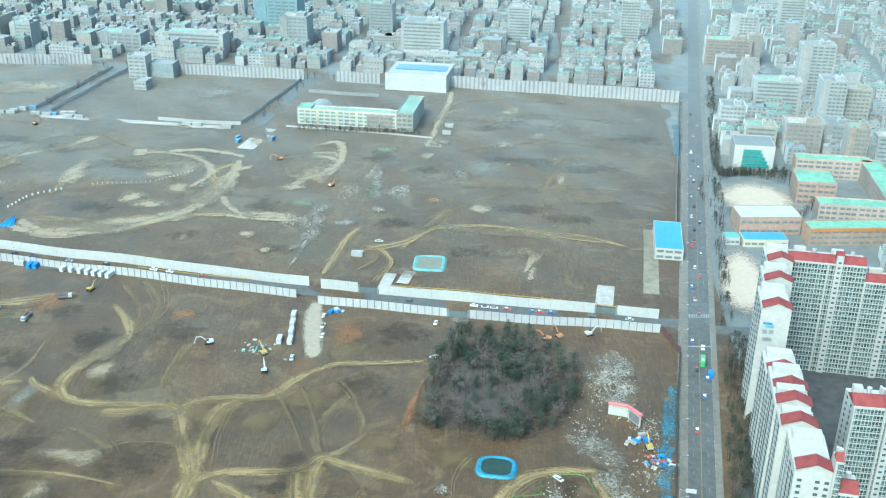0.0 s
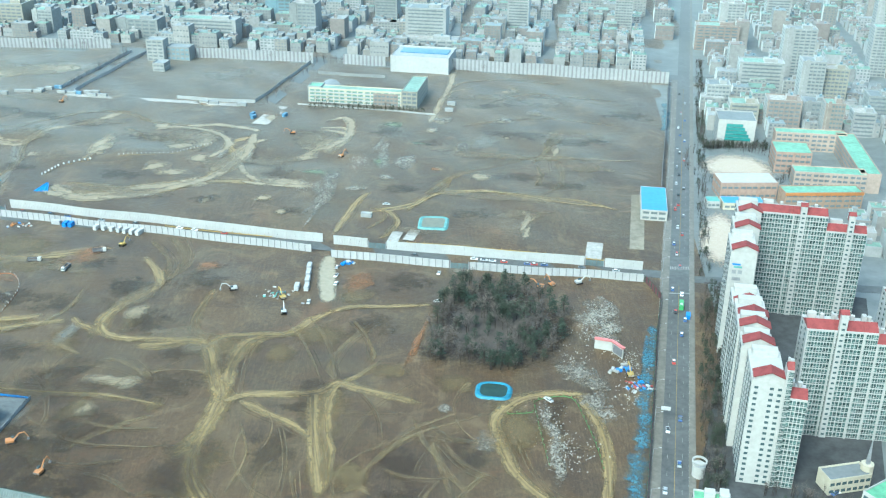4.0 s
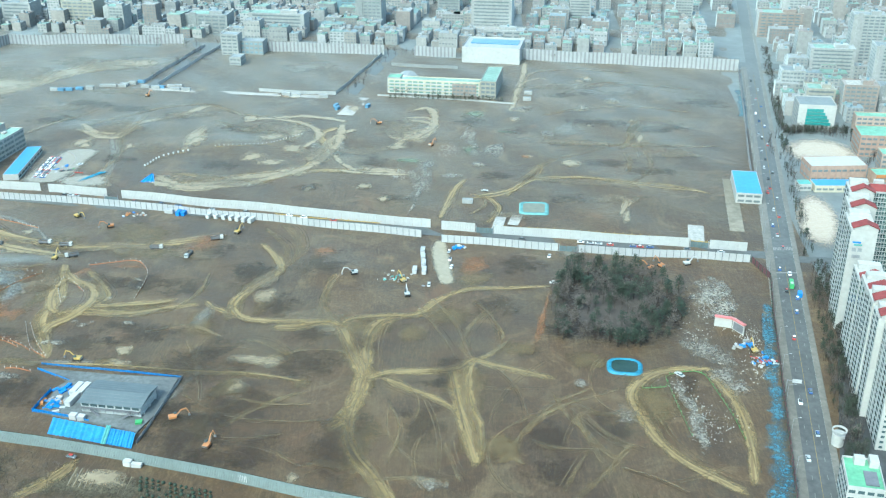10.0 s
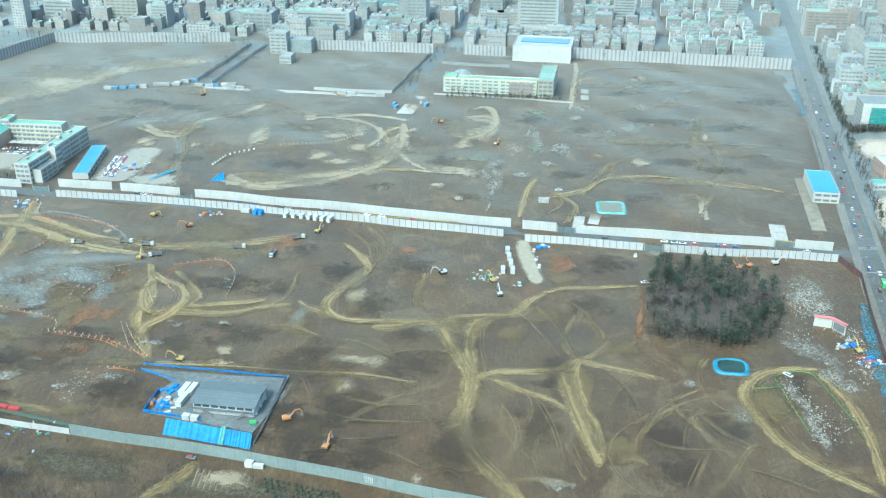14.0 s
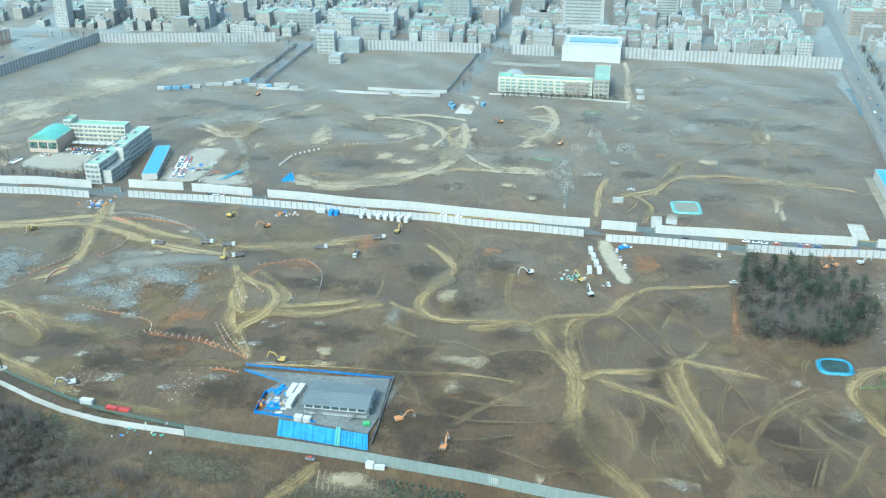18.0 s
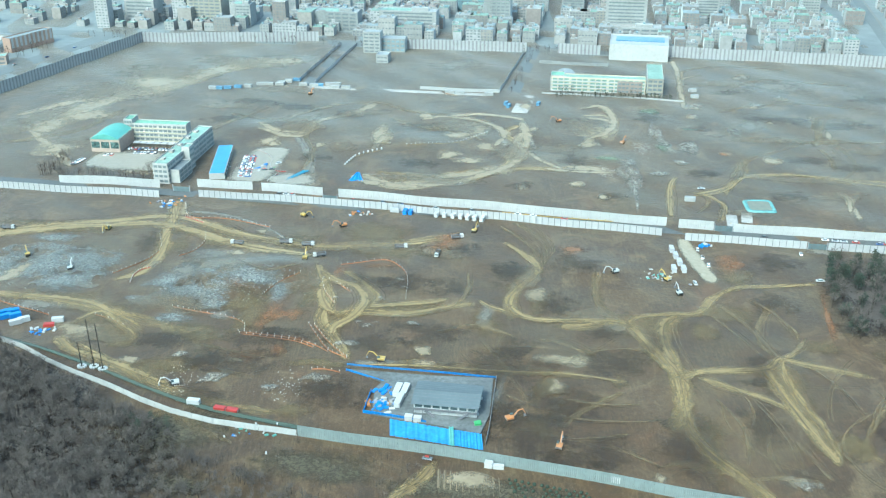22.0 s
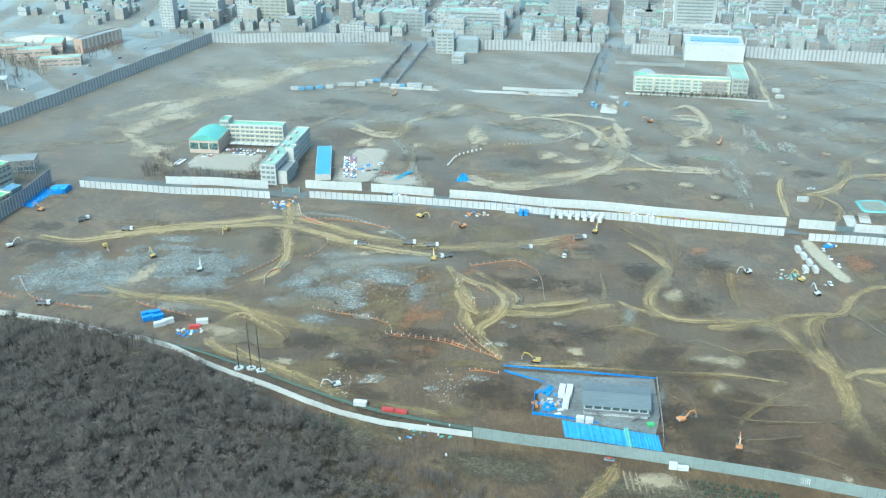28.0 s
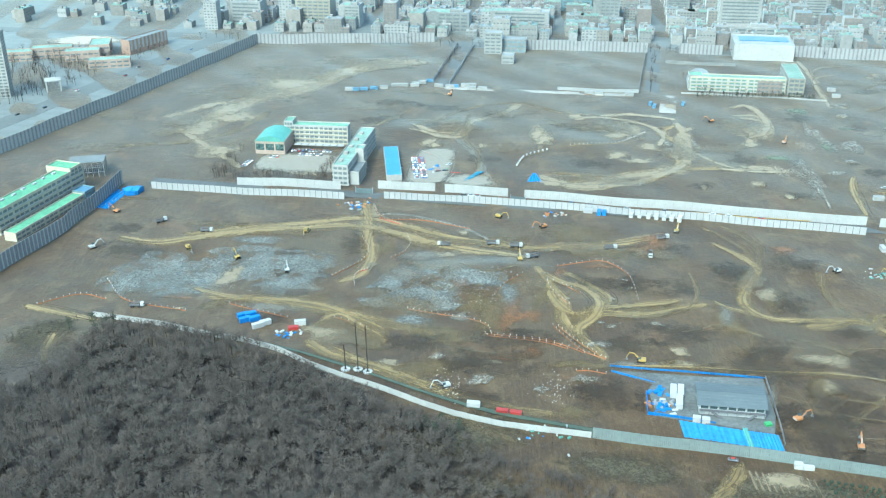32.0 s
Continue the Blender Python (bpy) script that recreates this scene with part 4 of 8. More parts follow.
blots(DARK, [(-61, 358, 11, 6), (-64, 321, 15, 22), (-8, 313, 15, 18), (-28, 438, 16, 17), (-10, 487, 19, 15), (74, 439, 10, 26), (21, 322, 13, 19), (4, 407, 9, 12), (-7, 290, 15, 12), (63, 354, 6, 16), (-123, 406, 18, 13)])
blots(DARK, [(-336, 793, 30, 14), (-392, 761, 25, 13), (-294, 769, 19, 13), (-226, 739, 23, 13), (-307, 666, 17, 11), (-230, 654, 25, 12), (-112, 661, 17, 12), (-38, 762, 15, 19), (-1, 732, 14, 15), (69, 754, 30, 15), (115, 740, 35, 13), (65, 661, 27, 11), (-24, 632, 17, 11), (29, 590, 20, 10), (93, 643, 26, 11), (167, 809, 32, 14), (49, 834, 32, 9), (-94, 589, 16, 10), (-378, 809, 31, 11), (-155, 610, 12, 9)])
blots(OCHRE, [(-160, 353, 8, 14), (-164, 321, 7, 14), (-124, 358, 6, 11), (-352, 366, 20, 11), (-394, 417, 18, 10), (-373, 393, 12, 8), (-311, 424, 12, 31), (-185, 415, 11, 21), (-333, 400, 18, 8), (-264, 373, 17, 5), (-276, 334, 16, 7)])
blots(OCHRE, [(-30, 309, 13, 10), (-54, 425, 18, 16), (17, 379, 14, 11), (46, 340, 17, 20), (-16, 390, 12, 11), (-72, 406, 9, 14)])
blots(PALE, [(-218, 386, 6, 6), (-151, 379, 18, 6), (-117, 285, 4, 6), (-461, 475, 9, 21), (-334, 501, 10, 6), (-364, 376, 7, 5), (-311, 378, 7, 3), (-480, 433, 7, 3)])
blots(PALE, [(-261, 723, 7, 34), (-343, 698, 7, 10), (-307, 694, 4, 8), (65, 880, 8, 8), (86, 812, 9, 11), (56, 789, 9, 9), (5, 789, 10, 8), (35, 658, 11, 8), (-2, 764, 6, 8), (-100, 589, 4, 8), (-116, 612, 6, 8), (96, 762, 4, 8), (96, 716, 4, 18), (-96, 697, 12, 8), (-197, 717, 18, 14), (-179, 689, 15, 10), (-329, 604, 5, 4), (-312, 622, 25, 16), (64, 580, 4, 11), (-323, 533, 7, 5), (-323, 503, 8, 4)])
blots(RUST, [(-302, 424, 9, 31), (-292, 389, 7, 8), (-485, 447, 15, 3), (-325, 458, 10, 8)])
blots(RUST, [(-2, 425, 3, 45), (-37, 487, 10, 18), (-129, 505, 14, 11)])
blots(RUST, [(2, 673, 6, 5), (-207, 516, 18, 18), (-246, 484, 17, 6)])
blots(GREYDIRT, [(-185, 424, 7, 19), (-359, 475, 13, 15), (-329, 424, 12, 6), (-415, 461, 13, 7)])
blots(RUBBLE, [(-20, 689, 9, 18), (-36, 686, 5, 16), (-35, 655, 6, 6), (-72, 655, 6, 20), (-79, 632, 7, 23), (-76, 602, 3, 24), (-79, 574, 2, 16), (-53, 632, 9, 6), (23, 725, 8, 12), (-43, 725, 4, 29), (-140, 699, 4, 16)], bulge=0.6)
blots(RUBBLE, [(92, 452, 11, 26), (95, 426, 10, 14), (75, 392, 13, 14), (82, 364, 10, 12), (86, 355, 7, 10), (58, 354, 4, 13), (60, 327, 6, 20), (60, 340, 4, 16), (60, 310, 4, 12), (-59, 281, 11, 5), (10, 359, 4, 6), (29, 333, 8, 9)], bulge=0.5)
blots(RUBBLE, [(-340, 382, 5, 4), (-319, 361, 7, 6), (-291, 353, 4, 5), (-256, 395, 5, 5), (-272, 362, 7, 5), (-249, 412, 5, 3), (-224, 415, 4, 3), (-380, 486, 5, 8)], bulge=0.6)
blots(BLUEROCK, [(-507, 482, 28, 32), (-483, 459, 20, 12), (-520, 466, 18, 20), (-417, 487, 17, 18), (-426, 465, 20, 14), (-445, 488, 14, 21), (-319, 461, 16, 11), (-353, 448, 19, 15), (-336, 436, 12, 8), (-450, 510, 22, 9)])
for line in (
    [(-481, 463, 6.3), (-454, 447, 9), (-427, 443, 9), (-404, 437, 9), (-386, 424, 9), (-363, 405, 6.3)],
    [(-408, 398, 7.7), (-394, 383, 11), (-378, 376, 11), (-357, 364, 11), (-337, 351, 7.7)],
    [(-403, 416, 4.9), (-393, 426, 7), (-379, 412, 7), (-368, 399, 7), (-372, 392, 4.9)],
    [(-544, 529, 9.8), (-512, 521, 14), (-477, 533, 14), (-442, 540, 14), (-396, 544, 14), (-366, 533, 14), (-343, 518, 14), (-314, 504, 14), (-285, 496, 9.8)],
):
    ribbon("dirt_track", line, TAN, "rutted tan haul track over brown soil")
for line in (
    [(-280, 476, 6.3), (-270, 464, 9), (-258, 457, 9), (-251, 438, 9), (-256, 422, 9), (-265, 412, 9), (-266, 400, 6.3)],
    [(-275, 471, 5.6), (-277, 450, 8), (-271, 430, 8), (-262, 422, 5.6)],
    [(-251, 430, 5.6), (-231, 436, 8), (-212, 439, 8), (-203, 443, 5.6)],
    [(-171, 517, 5.6), (-158, 497, 8), (-153, 479, 8), (-160, 464, 8), (-171, 443, 8), (-170, 429, 8), (-160, 420, 8), (-133, 418, 8), (-112, 418, 5.6)],
):
    ribbon("dirt_track", line, TAN, "rutted tan haul track over brown soil")
for line in (
    [(-253, 374, 2.1), (-225, 373, 3), (-198, 370, 3), (-171, 367, 3), (-144, 364, 3), (-119, 358, 2.1)],
    [(-190, 442, 4.2), (-182, 432, 6), (-171, 426, 4.2)],
):
    ribbon("dirt_track", line, TAN, "rutted tan haul track over brown soil")
for line in (
    [(-277, 631, 9.1), (-259, 615, 13), (-219, 610, 13), (-179, 632, 13), (-158, 655, 13), (-149, 682, 13), (-143, 718, 13), (-146, 750, 9.1)],
    [(-208, 766, 8.4), (-184, 772, 12), (-160, 766, 12), (-140, 754, 8.4)],
    [(-92, 785, 8.4), (-74, 793, 12), (-69, 758, 12), (-78, 725, 12), (-97, 710, 8.4)],
    [(-138, 643, 6.3), (-114, 637, 9), (-81, 637, 6.3)],
    [(58, 559, 4.2), (66, 585, 6), (62, 595, 4.2)],
    [(-364, 736, 7), (-337, 717, 10), (-320, 719, 10), (-315, 751, 7)],
):
    ribbon("dirt_track", line, PALE, "pale haul track worn into rough soil")
for line in (
    [(-231, 754, 7), (-208, 764, 10), (-179, 754, 10), (-161, 725, 10), (-170, 689, 7)],
):
    ribbon("dirt_track", line, PALE, "pale haul track worn into rough soil")
for line in (
    [(-44, 589, 3.5), (-24, 594, 5), (-10, 605, 5), (6, 625, 5), (36, 630, 5), (62, 623, 5), (91, 612, 5), (120, 605, 3.5)],
):
    ribbon("dirt_track", line, TAN, "thin tan track across the empty field")
for line in (
    [(-4, 612, 4.2), (7, 643, 6), (13, 661, 4.2)],
    [(20, 705, 5.6), (59, 702, 8), (107, 698, 8), (155, 698, 5.6)],
    [(78, 689, 4.2), (89, 718, 6), (107, 756, 4.2)],
    [(9, 852, 5.6), (16, 895, 8), (34, 915, 8), (74, 919, 8), (120, 907, 5.6)],
    [(-32, 594, 4.2), (-30, 579, 6), (-42, 560, 4.2)],
    [(-405, 718, 5.6), (-386, 753, 8), (-360, 793, 5.6)],
    [(-312, 643, 6.3), (-309, 679, 9), (-319, 717, 9), (-314, 777, 6.3)],
):
    ribbon("dirt_track", line, FAINT, "faint track over the empty field")
for line in (
    [(-180, 348, 2.1), (-153, 330, 3), (-123, 325, 3), (-108, 327, 2.1)],
    [(-180, 321, 2.1), (-150, 313, 3), (-121, 317, 2.1)],
    [(-146, 308, 2.1), (-130, 304, 3), (-115, 293, 2.1)],
    [(-161, 348, 2.1), (-137, 339, 3), (-114, 339, 2.1)],
    [(-190, 400, 2.8), (-180, 378, 4), (-176, 368, 2.8)],
    [(-250, 422, 2.8), (-226, 423, 4), (-205, 433, 2.8)],
    [(-213, 406, 2.8), (-191, 412, 4), (-170, 400, 2.8)],
    [(-194, 478, 2.8), (-195, 450, 4), (-204, 430, 2.8)],
    [(-122, 463, 2.8), (-124, 443, 4), (-123, 424, 2.8)],
):
    ribbon("dirt_track", line, FAINT, "faint curving wheel marks in the soil")
for line in (
    [(-358, 371, 2.1), (-354, 360, 3), (-348, 355, 2.1)],
    [(-308, 370, 2.1), (-316, 377, 3), (-319, 370, 3), (-311, 365, 3), (-297, 360, 2.1)],
    [(-338, 394, 2.8), (-315, 386, 4), (-292, 378, 2.8)],
    [(-334, 491, 2.8), (-313, 471, 4), (-290, 481, 2.8)],
    [(-383, 370, 2.1), (-368, 364, 3), (-353, 351, 2.1)],
):
    ribbon("dirt_track", line, FAINT, "faint curving wheel marks in the soil")
for line in (
    [(-17, 317, 2.1), (-4, 340, 3), (18, 356, 2.1)],
    [(-13, 328, 2.1), (5, 342, 3), (31, 354, 2.1)],
    [(4, 335, 2.1), (11, 309, 3), (15, 292, 2.1)],
    [(9, 337, 2.1), (20, 316, 3), (35, 306, 2.1)],
    [(-19, 315, 2.1), (-4, 307, 3), (18, 305, 2.1)],
    [(-54, 313, 2.1), (-50, 295, 3), (-46, 282, 2.1)],
    [(-3, 351, 2.1), (3, 330, 3), (11, 316, 2.1)],
    [(11, 307, 2.1), (2, 290, 3), (-4, 276, 2.1)],
    [(-29, 374, 2.1), (-20, 354, 3), (-15, 330, 2.1)],
):
    ribbon("dirt_track", line, FAINT, "faint curving wheel marks in the soil")
for line in (
    [(-72, 437, 2.1), (-60, 412, 3), (-48, 379, 2.1)],
    [(-62, 444, 2.1), (-50, 418, 3), (-41, 379, 2.1)],
    [(-40, 444, 2.1), (-30, 425, 3), (-23, 401, 2.1)],
    [(-37, 379, 2.8), (-28, 390, 4), (-20, 401, 2.8)],
    [(-82, 348, 2.1), (-74, 321, 3), (-78, 293, 2.1)],
    [(18, 294, 2.1), (35, 286, 3), (48, 276, 2.1)],
):
    ribbon("dirt_track", line, FAINT, "faint curving wheel marks in the soil")


blots(DARK, [(-309, 377, 33, 16), (-260, 347, 19, 18), (-296, 399, 34, 14), (-320, 344, 17, 13), (-242, 394, 21, 11), (-351, 398, 19, 16), (-160, 339, 16, 19), (-139, 304, 17, 17)])
blots(DARK, [(-217, 405, 28, 15), (-174, 388, 24, 12), (-166, 479, 24, 13), (-251, 464, 24, 11)])
blots(DRY, [(-514, 838, 59, 38), (-550, 768, 30, 27), (-479, 904, 62, 30), (-413, 940, 63, 27), (-560, 736, 24, 16), (-396, 796, 30, 13), (-355, 846, 37, 15), (-335, 753, 28, 15), (-612, 781, 31, 22), (-605, 695, 29, 15), (-502, 708, 19, 12)])
blots(DRY, [(-326, 735, 28, 19), (-198, 739, 37, 23), (-158, 679, 22, 23), (-220, 623, 53, 12), (-276, 777, 24, 13), (-96, 740, 21, 30), (-123, 688, 26, 14), (45, 861, 38, 14), (42, 705, 51, 10), (42, 621, 51, 8), (60, 590, 25, 10), (-12, 560, 23, 7), (-289, 690, 18, 13), (113, 679, 32, 12)])
blots(DRY, [(-354, 436, 28, 15), (-388, 399, 18, 10), (-340, 481, 20, 12), (-286, 462, 13, 21), (-252, 509, 28, 10), (-211, 501, 21, 11), (-160, 464, 10, 22), (-129, 424, 25, 8)])
blots(DARK, [(-178, 369, 33, 22), (-170, 316, 25, 31), (-100, 309, 23, 28), (-52, 372, 11, 16)])


def wheel_ruts(name, lines, material, label, w=0.42):
    """Thin weaving wheel marks along many lines of points, as one sheet of strips."""
    co, uv, run, faces = [], [], [], []
    for line in lines:
        z0, n = 0.42 + random.uniform(0, 0.05), len(line)
        b = len(co)
        for i, p in enumerate(line):
            d = (line[min(i + 1, n - 1)] - line[max(i - 1, 0)]).normalized()
            for c in (-1, 0, 1):
                q = p + Vector((-d.y, d.x)) * (c * w)
                co.append((q.x, q.y, hz(q.x, q.y) + z0))
                uv.append(((1 - abs(c)) * min(1.0, min(i, n - 1 - i) * 0.25 + 0.1), 0.0))
                run.append((3.0 * i + 11.0 * b, c * w))
        for i in range(n - 1):
            for j in (0, 1):
                k = b + 3 * i + j
                faces.append((k + 3, k, k + 1, k + 4))
    return surface(name, co, uv, faces, material, label, "wheel marks", "stuff", run)


def weave(line, width):
    """One driver's line along a track: it wanders from side to side, and may leave the track near its ends."""
    o, k, ph = random.gauss(0, 0.3) * width, random.uniform(0.03, 0.1), random.uniform(0, 6.28)
    fray = random.uniform(-0.6, 0.6) * width
    n, out = len(line), []
    for i, p in enumerate(line):
        d = (line[min(i + 1, n - 1)] - line[max(i - 1, 0)]).xy.normalized()
        end = max(0.0, 1 - min(i, n - 1 - i) / max(6.0, n * 0.3))
        out.append(p.xy + Vector((-d.y, d.x)) * (o + 0.16 * width * math.sin(i * k * 3 + ph) + fray * end * end))
    a, b = sorted(random.sample(range(n), 2)) if n > 12 else (0, n - 1)
    return out[a:b + 1] if b - a > 8 else out


random.seed(61)
light, dark = [], []
for line, m in TRACKS:
    wide = max(p.z for p in line)
    for _ in range(2 if m is TAN else 1):
        c = weave(line, wide)
        n = len(c)
        pair = []
        for s in (-0.95, 0.95):
            pair.append([p + Vector((-(c[min(i + 1, n - 1)] - c[max(i - 1, 0)]).normalized().y, (c[min(i + 1, n - 1)] - c[max(i - 1, 0)]).normalized().x)) * s for i, p in enumerate(c)])
        (light if random.random() < 0.68 else dark).extend(pair)
for cx, cy, rx, ry, count in ((-10, 330, 90, 60, 16), (-170, 350, 70, 50, 9), (-380, 430, 110, 60, 8)):
    for _ in range(count):
        x, y, a, bend = random.gauss(cx, rx * 0.5), random.gauss(cy, ry * 0.5), random.uniform(0, 6.28), random.uniform(-0.11, 0.11)
        c = []
        for i in range(random.randrange(10, 26)):
            c.append(Vector((x, y)))
            a += bend + random.gauss(0, 0.02)
            x, y = x + 3 * math.cos(a), y + 3 * math.sin(a)
        for s in (-0.95, 0.95):
            light.append([p + Vector((-math.sin(a), math.cos(a))) * s for p in c])
wheel_ruts("wheel_marks", light, RUTLIGHT, "pale wheel marks pressed into the soil")
wheel_ruts("wheel_marks", dark, RUTDARK, "dark wheel marks pressed into the soil")
patch("forest_floor", -425, 325, 72, 62, LITTER, "brown leaf litter under bare trees", "forest floor", rough=0.1)
patch("forest_floor", -400, 275, 95, 42, LITTER, "brown leaf litter under bare trees", "forest floor", rough=0.1)
patch("forest_floor", -500, 320, 130, 90, LITTER, "brown leaf litter under bare trees", "forest floor", rough=0.1)
patch("forest_floor", 38, 438, 42, 56, LITTER, "dark leaf litter under the grove", "forest floor", rough=0.1)

# ---- fences ----


def corrugated(name, w, h, material, ribs, depth=0.12):
    bm = bmesh.new()
    n = ribs * 4
    xs, prof = np.linspace(-w / 2, w / 2, n + 1), (0, 0, 1, 1)
    rows = [[bm.verts.new((x, depth * prof[i % 4], z)) for i, x in enumerate(xs)] for z in (0.0, h)]
    for i in range(n):
        bm.faces.new((rows[0][i], rows[0][i + 1], rows[1][i + 1], rows[1][i]))
    box(bm, 0, 0.16, h - 0.12, w, 0.12, 0.12)
    return mesh_of(bm, name, material)


def fence(name, pts, h, bay, panel_mat, post_mat, label, ribs=5, posts=True, group="site fences", post_w=0.3, joined=False):
    """A run of sheet fence: each bay a panel, each joint a post."""
    x0, y0 = pts[0]
    top = thing(name, x0, y0, 0, 0, label, "fence", group)
    pm = corrugated("fence_panel", 1.0, h, panel_mat, ribs)
    bm = bmesh.new()
    box(bm, 0, 0.0, -0.3, post_w, 0.34, h + 0.4)
    qm = mesh_of(bm, "fence_post", post_mat)
    rest = bmesh.new()
    for (ax, ay), (bx, by) in zip(pts, pts[1:]):
        ln = math.hypot(bx - ax, by - ay)
        n = max(1, round(ln / bay))
        deg = math.degrees(math.atan2(by - ay, bx - ax))
        for i in range(n):
            t = (i + 0.5) / n
            x, y = ax + (bx - ax) * t, ay + (by - ay) * t
            piece("panel", pm, top, pose(x - x0, y - y0, hz(x, y) - 0.1, 0, 0, deg) @ Matrix.Diagonal((ln / n - 0.04, 1, 1, 1)))
            if posts:
                x, y = ax + (bx - ax) * i / n, ay + (by - ay) * i / n
                if joined:
                    box(rest, x - x0, y - y0, hz(x, y) - 0.4, post_w, 0.34, h + 0.4, radians(deg))
                else:
                    piece("post", qm, top, pose(x - x0, y - y0, hz(x, y) - 0.1, 0, 0, deg))
    if joined:
        tagged(part("fence_post", rest, post_mat, top), kind="stuff")
    return top


S_LAB, N_LAB = "pale grey ribbed sheet fence with dark posts", "tall smooth white sheet fence along the street"
fence("site_fence", [(-541, 611), (-479, 600), (-404, 590)], 5.2, 4, GREYSHEET, DARKPOST, S_LAB)
fence("site_fence", [(-377, 590), (-331, 584), (-281, 575), (-188, 554), (-71.5, 527)], 5.2, 4, GREYSHEET, DARKPOST, S_LAB)
fence("site_fence", [(-58.6, 520), (12.9, 507)], 5.2, 4, GREYSHEET, DARKPOST, S_LAB)
fence("site_fence", [(25, 505), (126, 492)], 5.2, 4, GREYSHEET, DARKPOST, S_LAB)
fence("street_fence", [(-482, 617), (-408, 608)], 6.2, 6, WHITESHEET, WHITESHEET, N_LAB, posts=False)
fence("street_fence", [(-382, 609), (-342, 603)], 6.2, 6, WHITESHEET, WHITESHEET, N_LAB, posts=False)
fence("street_fence", [(-335.4, 600.6), (-292, 593.5)], 6.2, 6, WHITESHEET, WHITESHEET, N_LAB, posts=False)
fence("street_fence", [(-281, 590.5), (-178, 567), (-66, 541)], 6.2, 6, WHITESHEET, WHITESHEET, N_LAB, posts=False)
fence("street_fence", [(-59, 538), (-37.5, 534)], 6.2, 6, WHITESHEET, WHITESHEET, N_LAB, posts=False)
fence("street_fence", [(-25.6, 532), (94, 512.5)], 6.2, 6, WHITESHEET, WHITESHEET, N_LAB, posts=False)
fence("street_fence", [(106, 511), (128, 507)], 6.2, 6, WHITESHEET, WHITESHEET, N_LAB, posts=False)
fence("lower_fence", [(-271.6, 314.4), (-231, 306), (-191, 296), (-137, 281), (-60, 258), (20, 236)], 5.8, 4, LOWSHEET, LOWSHEET, "grey ribbed sheet fence along the lower edge", posts=False)
fence("white_wall", [(-524, 424), (-484, 412), (-462, 402), (-439, 394.5), (-419, 383), (-402, 371), (-384, 360), (-366, 350), (-348, 339), (-332, 331), (-311, 323.5), (-291, 318.5), (-272, 314.5)], 3.2, 5, WHITESHEET, WHITESHEET, "white sheet wall curving along the wood's edge")
FAR = "tall silver-grey ribbed noise barrier"
fence("noise_barrier", [(-534, 1023), (-345, 1024)], 10.5, 4, FARSHEET, FARPOST, FAR, 2, True, post_w=1.5, joined=True)
fence("noise_barrier", [(-260, 994), (-126, 978)], 10.5, 4, FARSHEET, FARPOST, FAR, 2, True, post_w=1.5, joined=True)
fence("noise_barrier", [(-94, 972), (-52, 967)], 10.5, 4, FARSHEET, FARPOST, FAR, 2, True, post_w=1.5, joined=True)
fence("noise_barrier", [(14, 958), (222, 916)], 11.4, 4, FARSHEET, FARPOST, FAR, 2, True, post_w=1.5, joined=True)
fence("noise_barrier", [(-534, 1023), (-593, 880), (-638, 770), (-690, 650)], 11, 4, FARSHEET, FARPOST, FAR, 2, True, post_w=1.5, joined=True)
fence("avenue_fence", [(127, 492), (132, 470), (122, 428), (112, 380), (97, 310), (80, 230)], 4.0, 5, MAROON, GREENNET, "maroon sheet fence with a green top rail beside the avenue")
fence("avenue_fence", [(222, 916), (196, 790), (170, 670), (158, 610)], 5.0, 5, STEELGREY, DARKPOST, "grey sheet fence between field and avenue")
fence("dark_barrier", [(-601, 470), (-594, 490), (-577, 537), (-570, 573), (-563.5, 620)], 10.5, 3.4, FARSHEET, BARRIER, "very tall dark ribbed noise barrier beside a school", post_w=1.9)

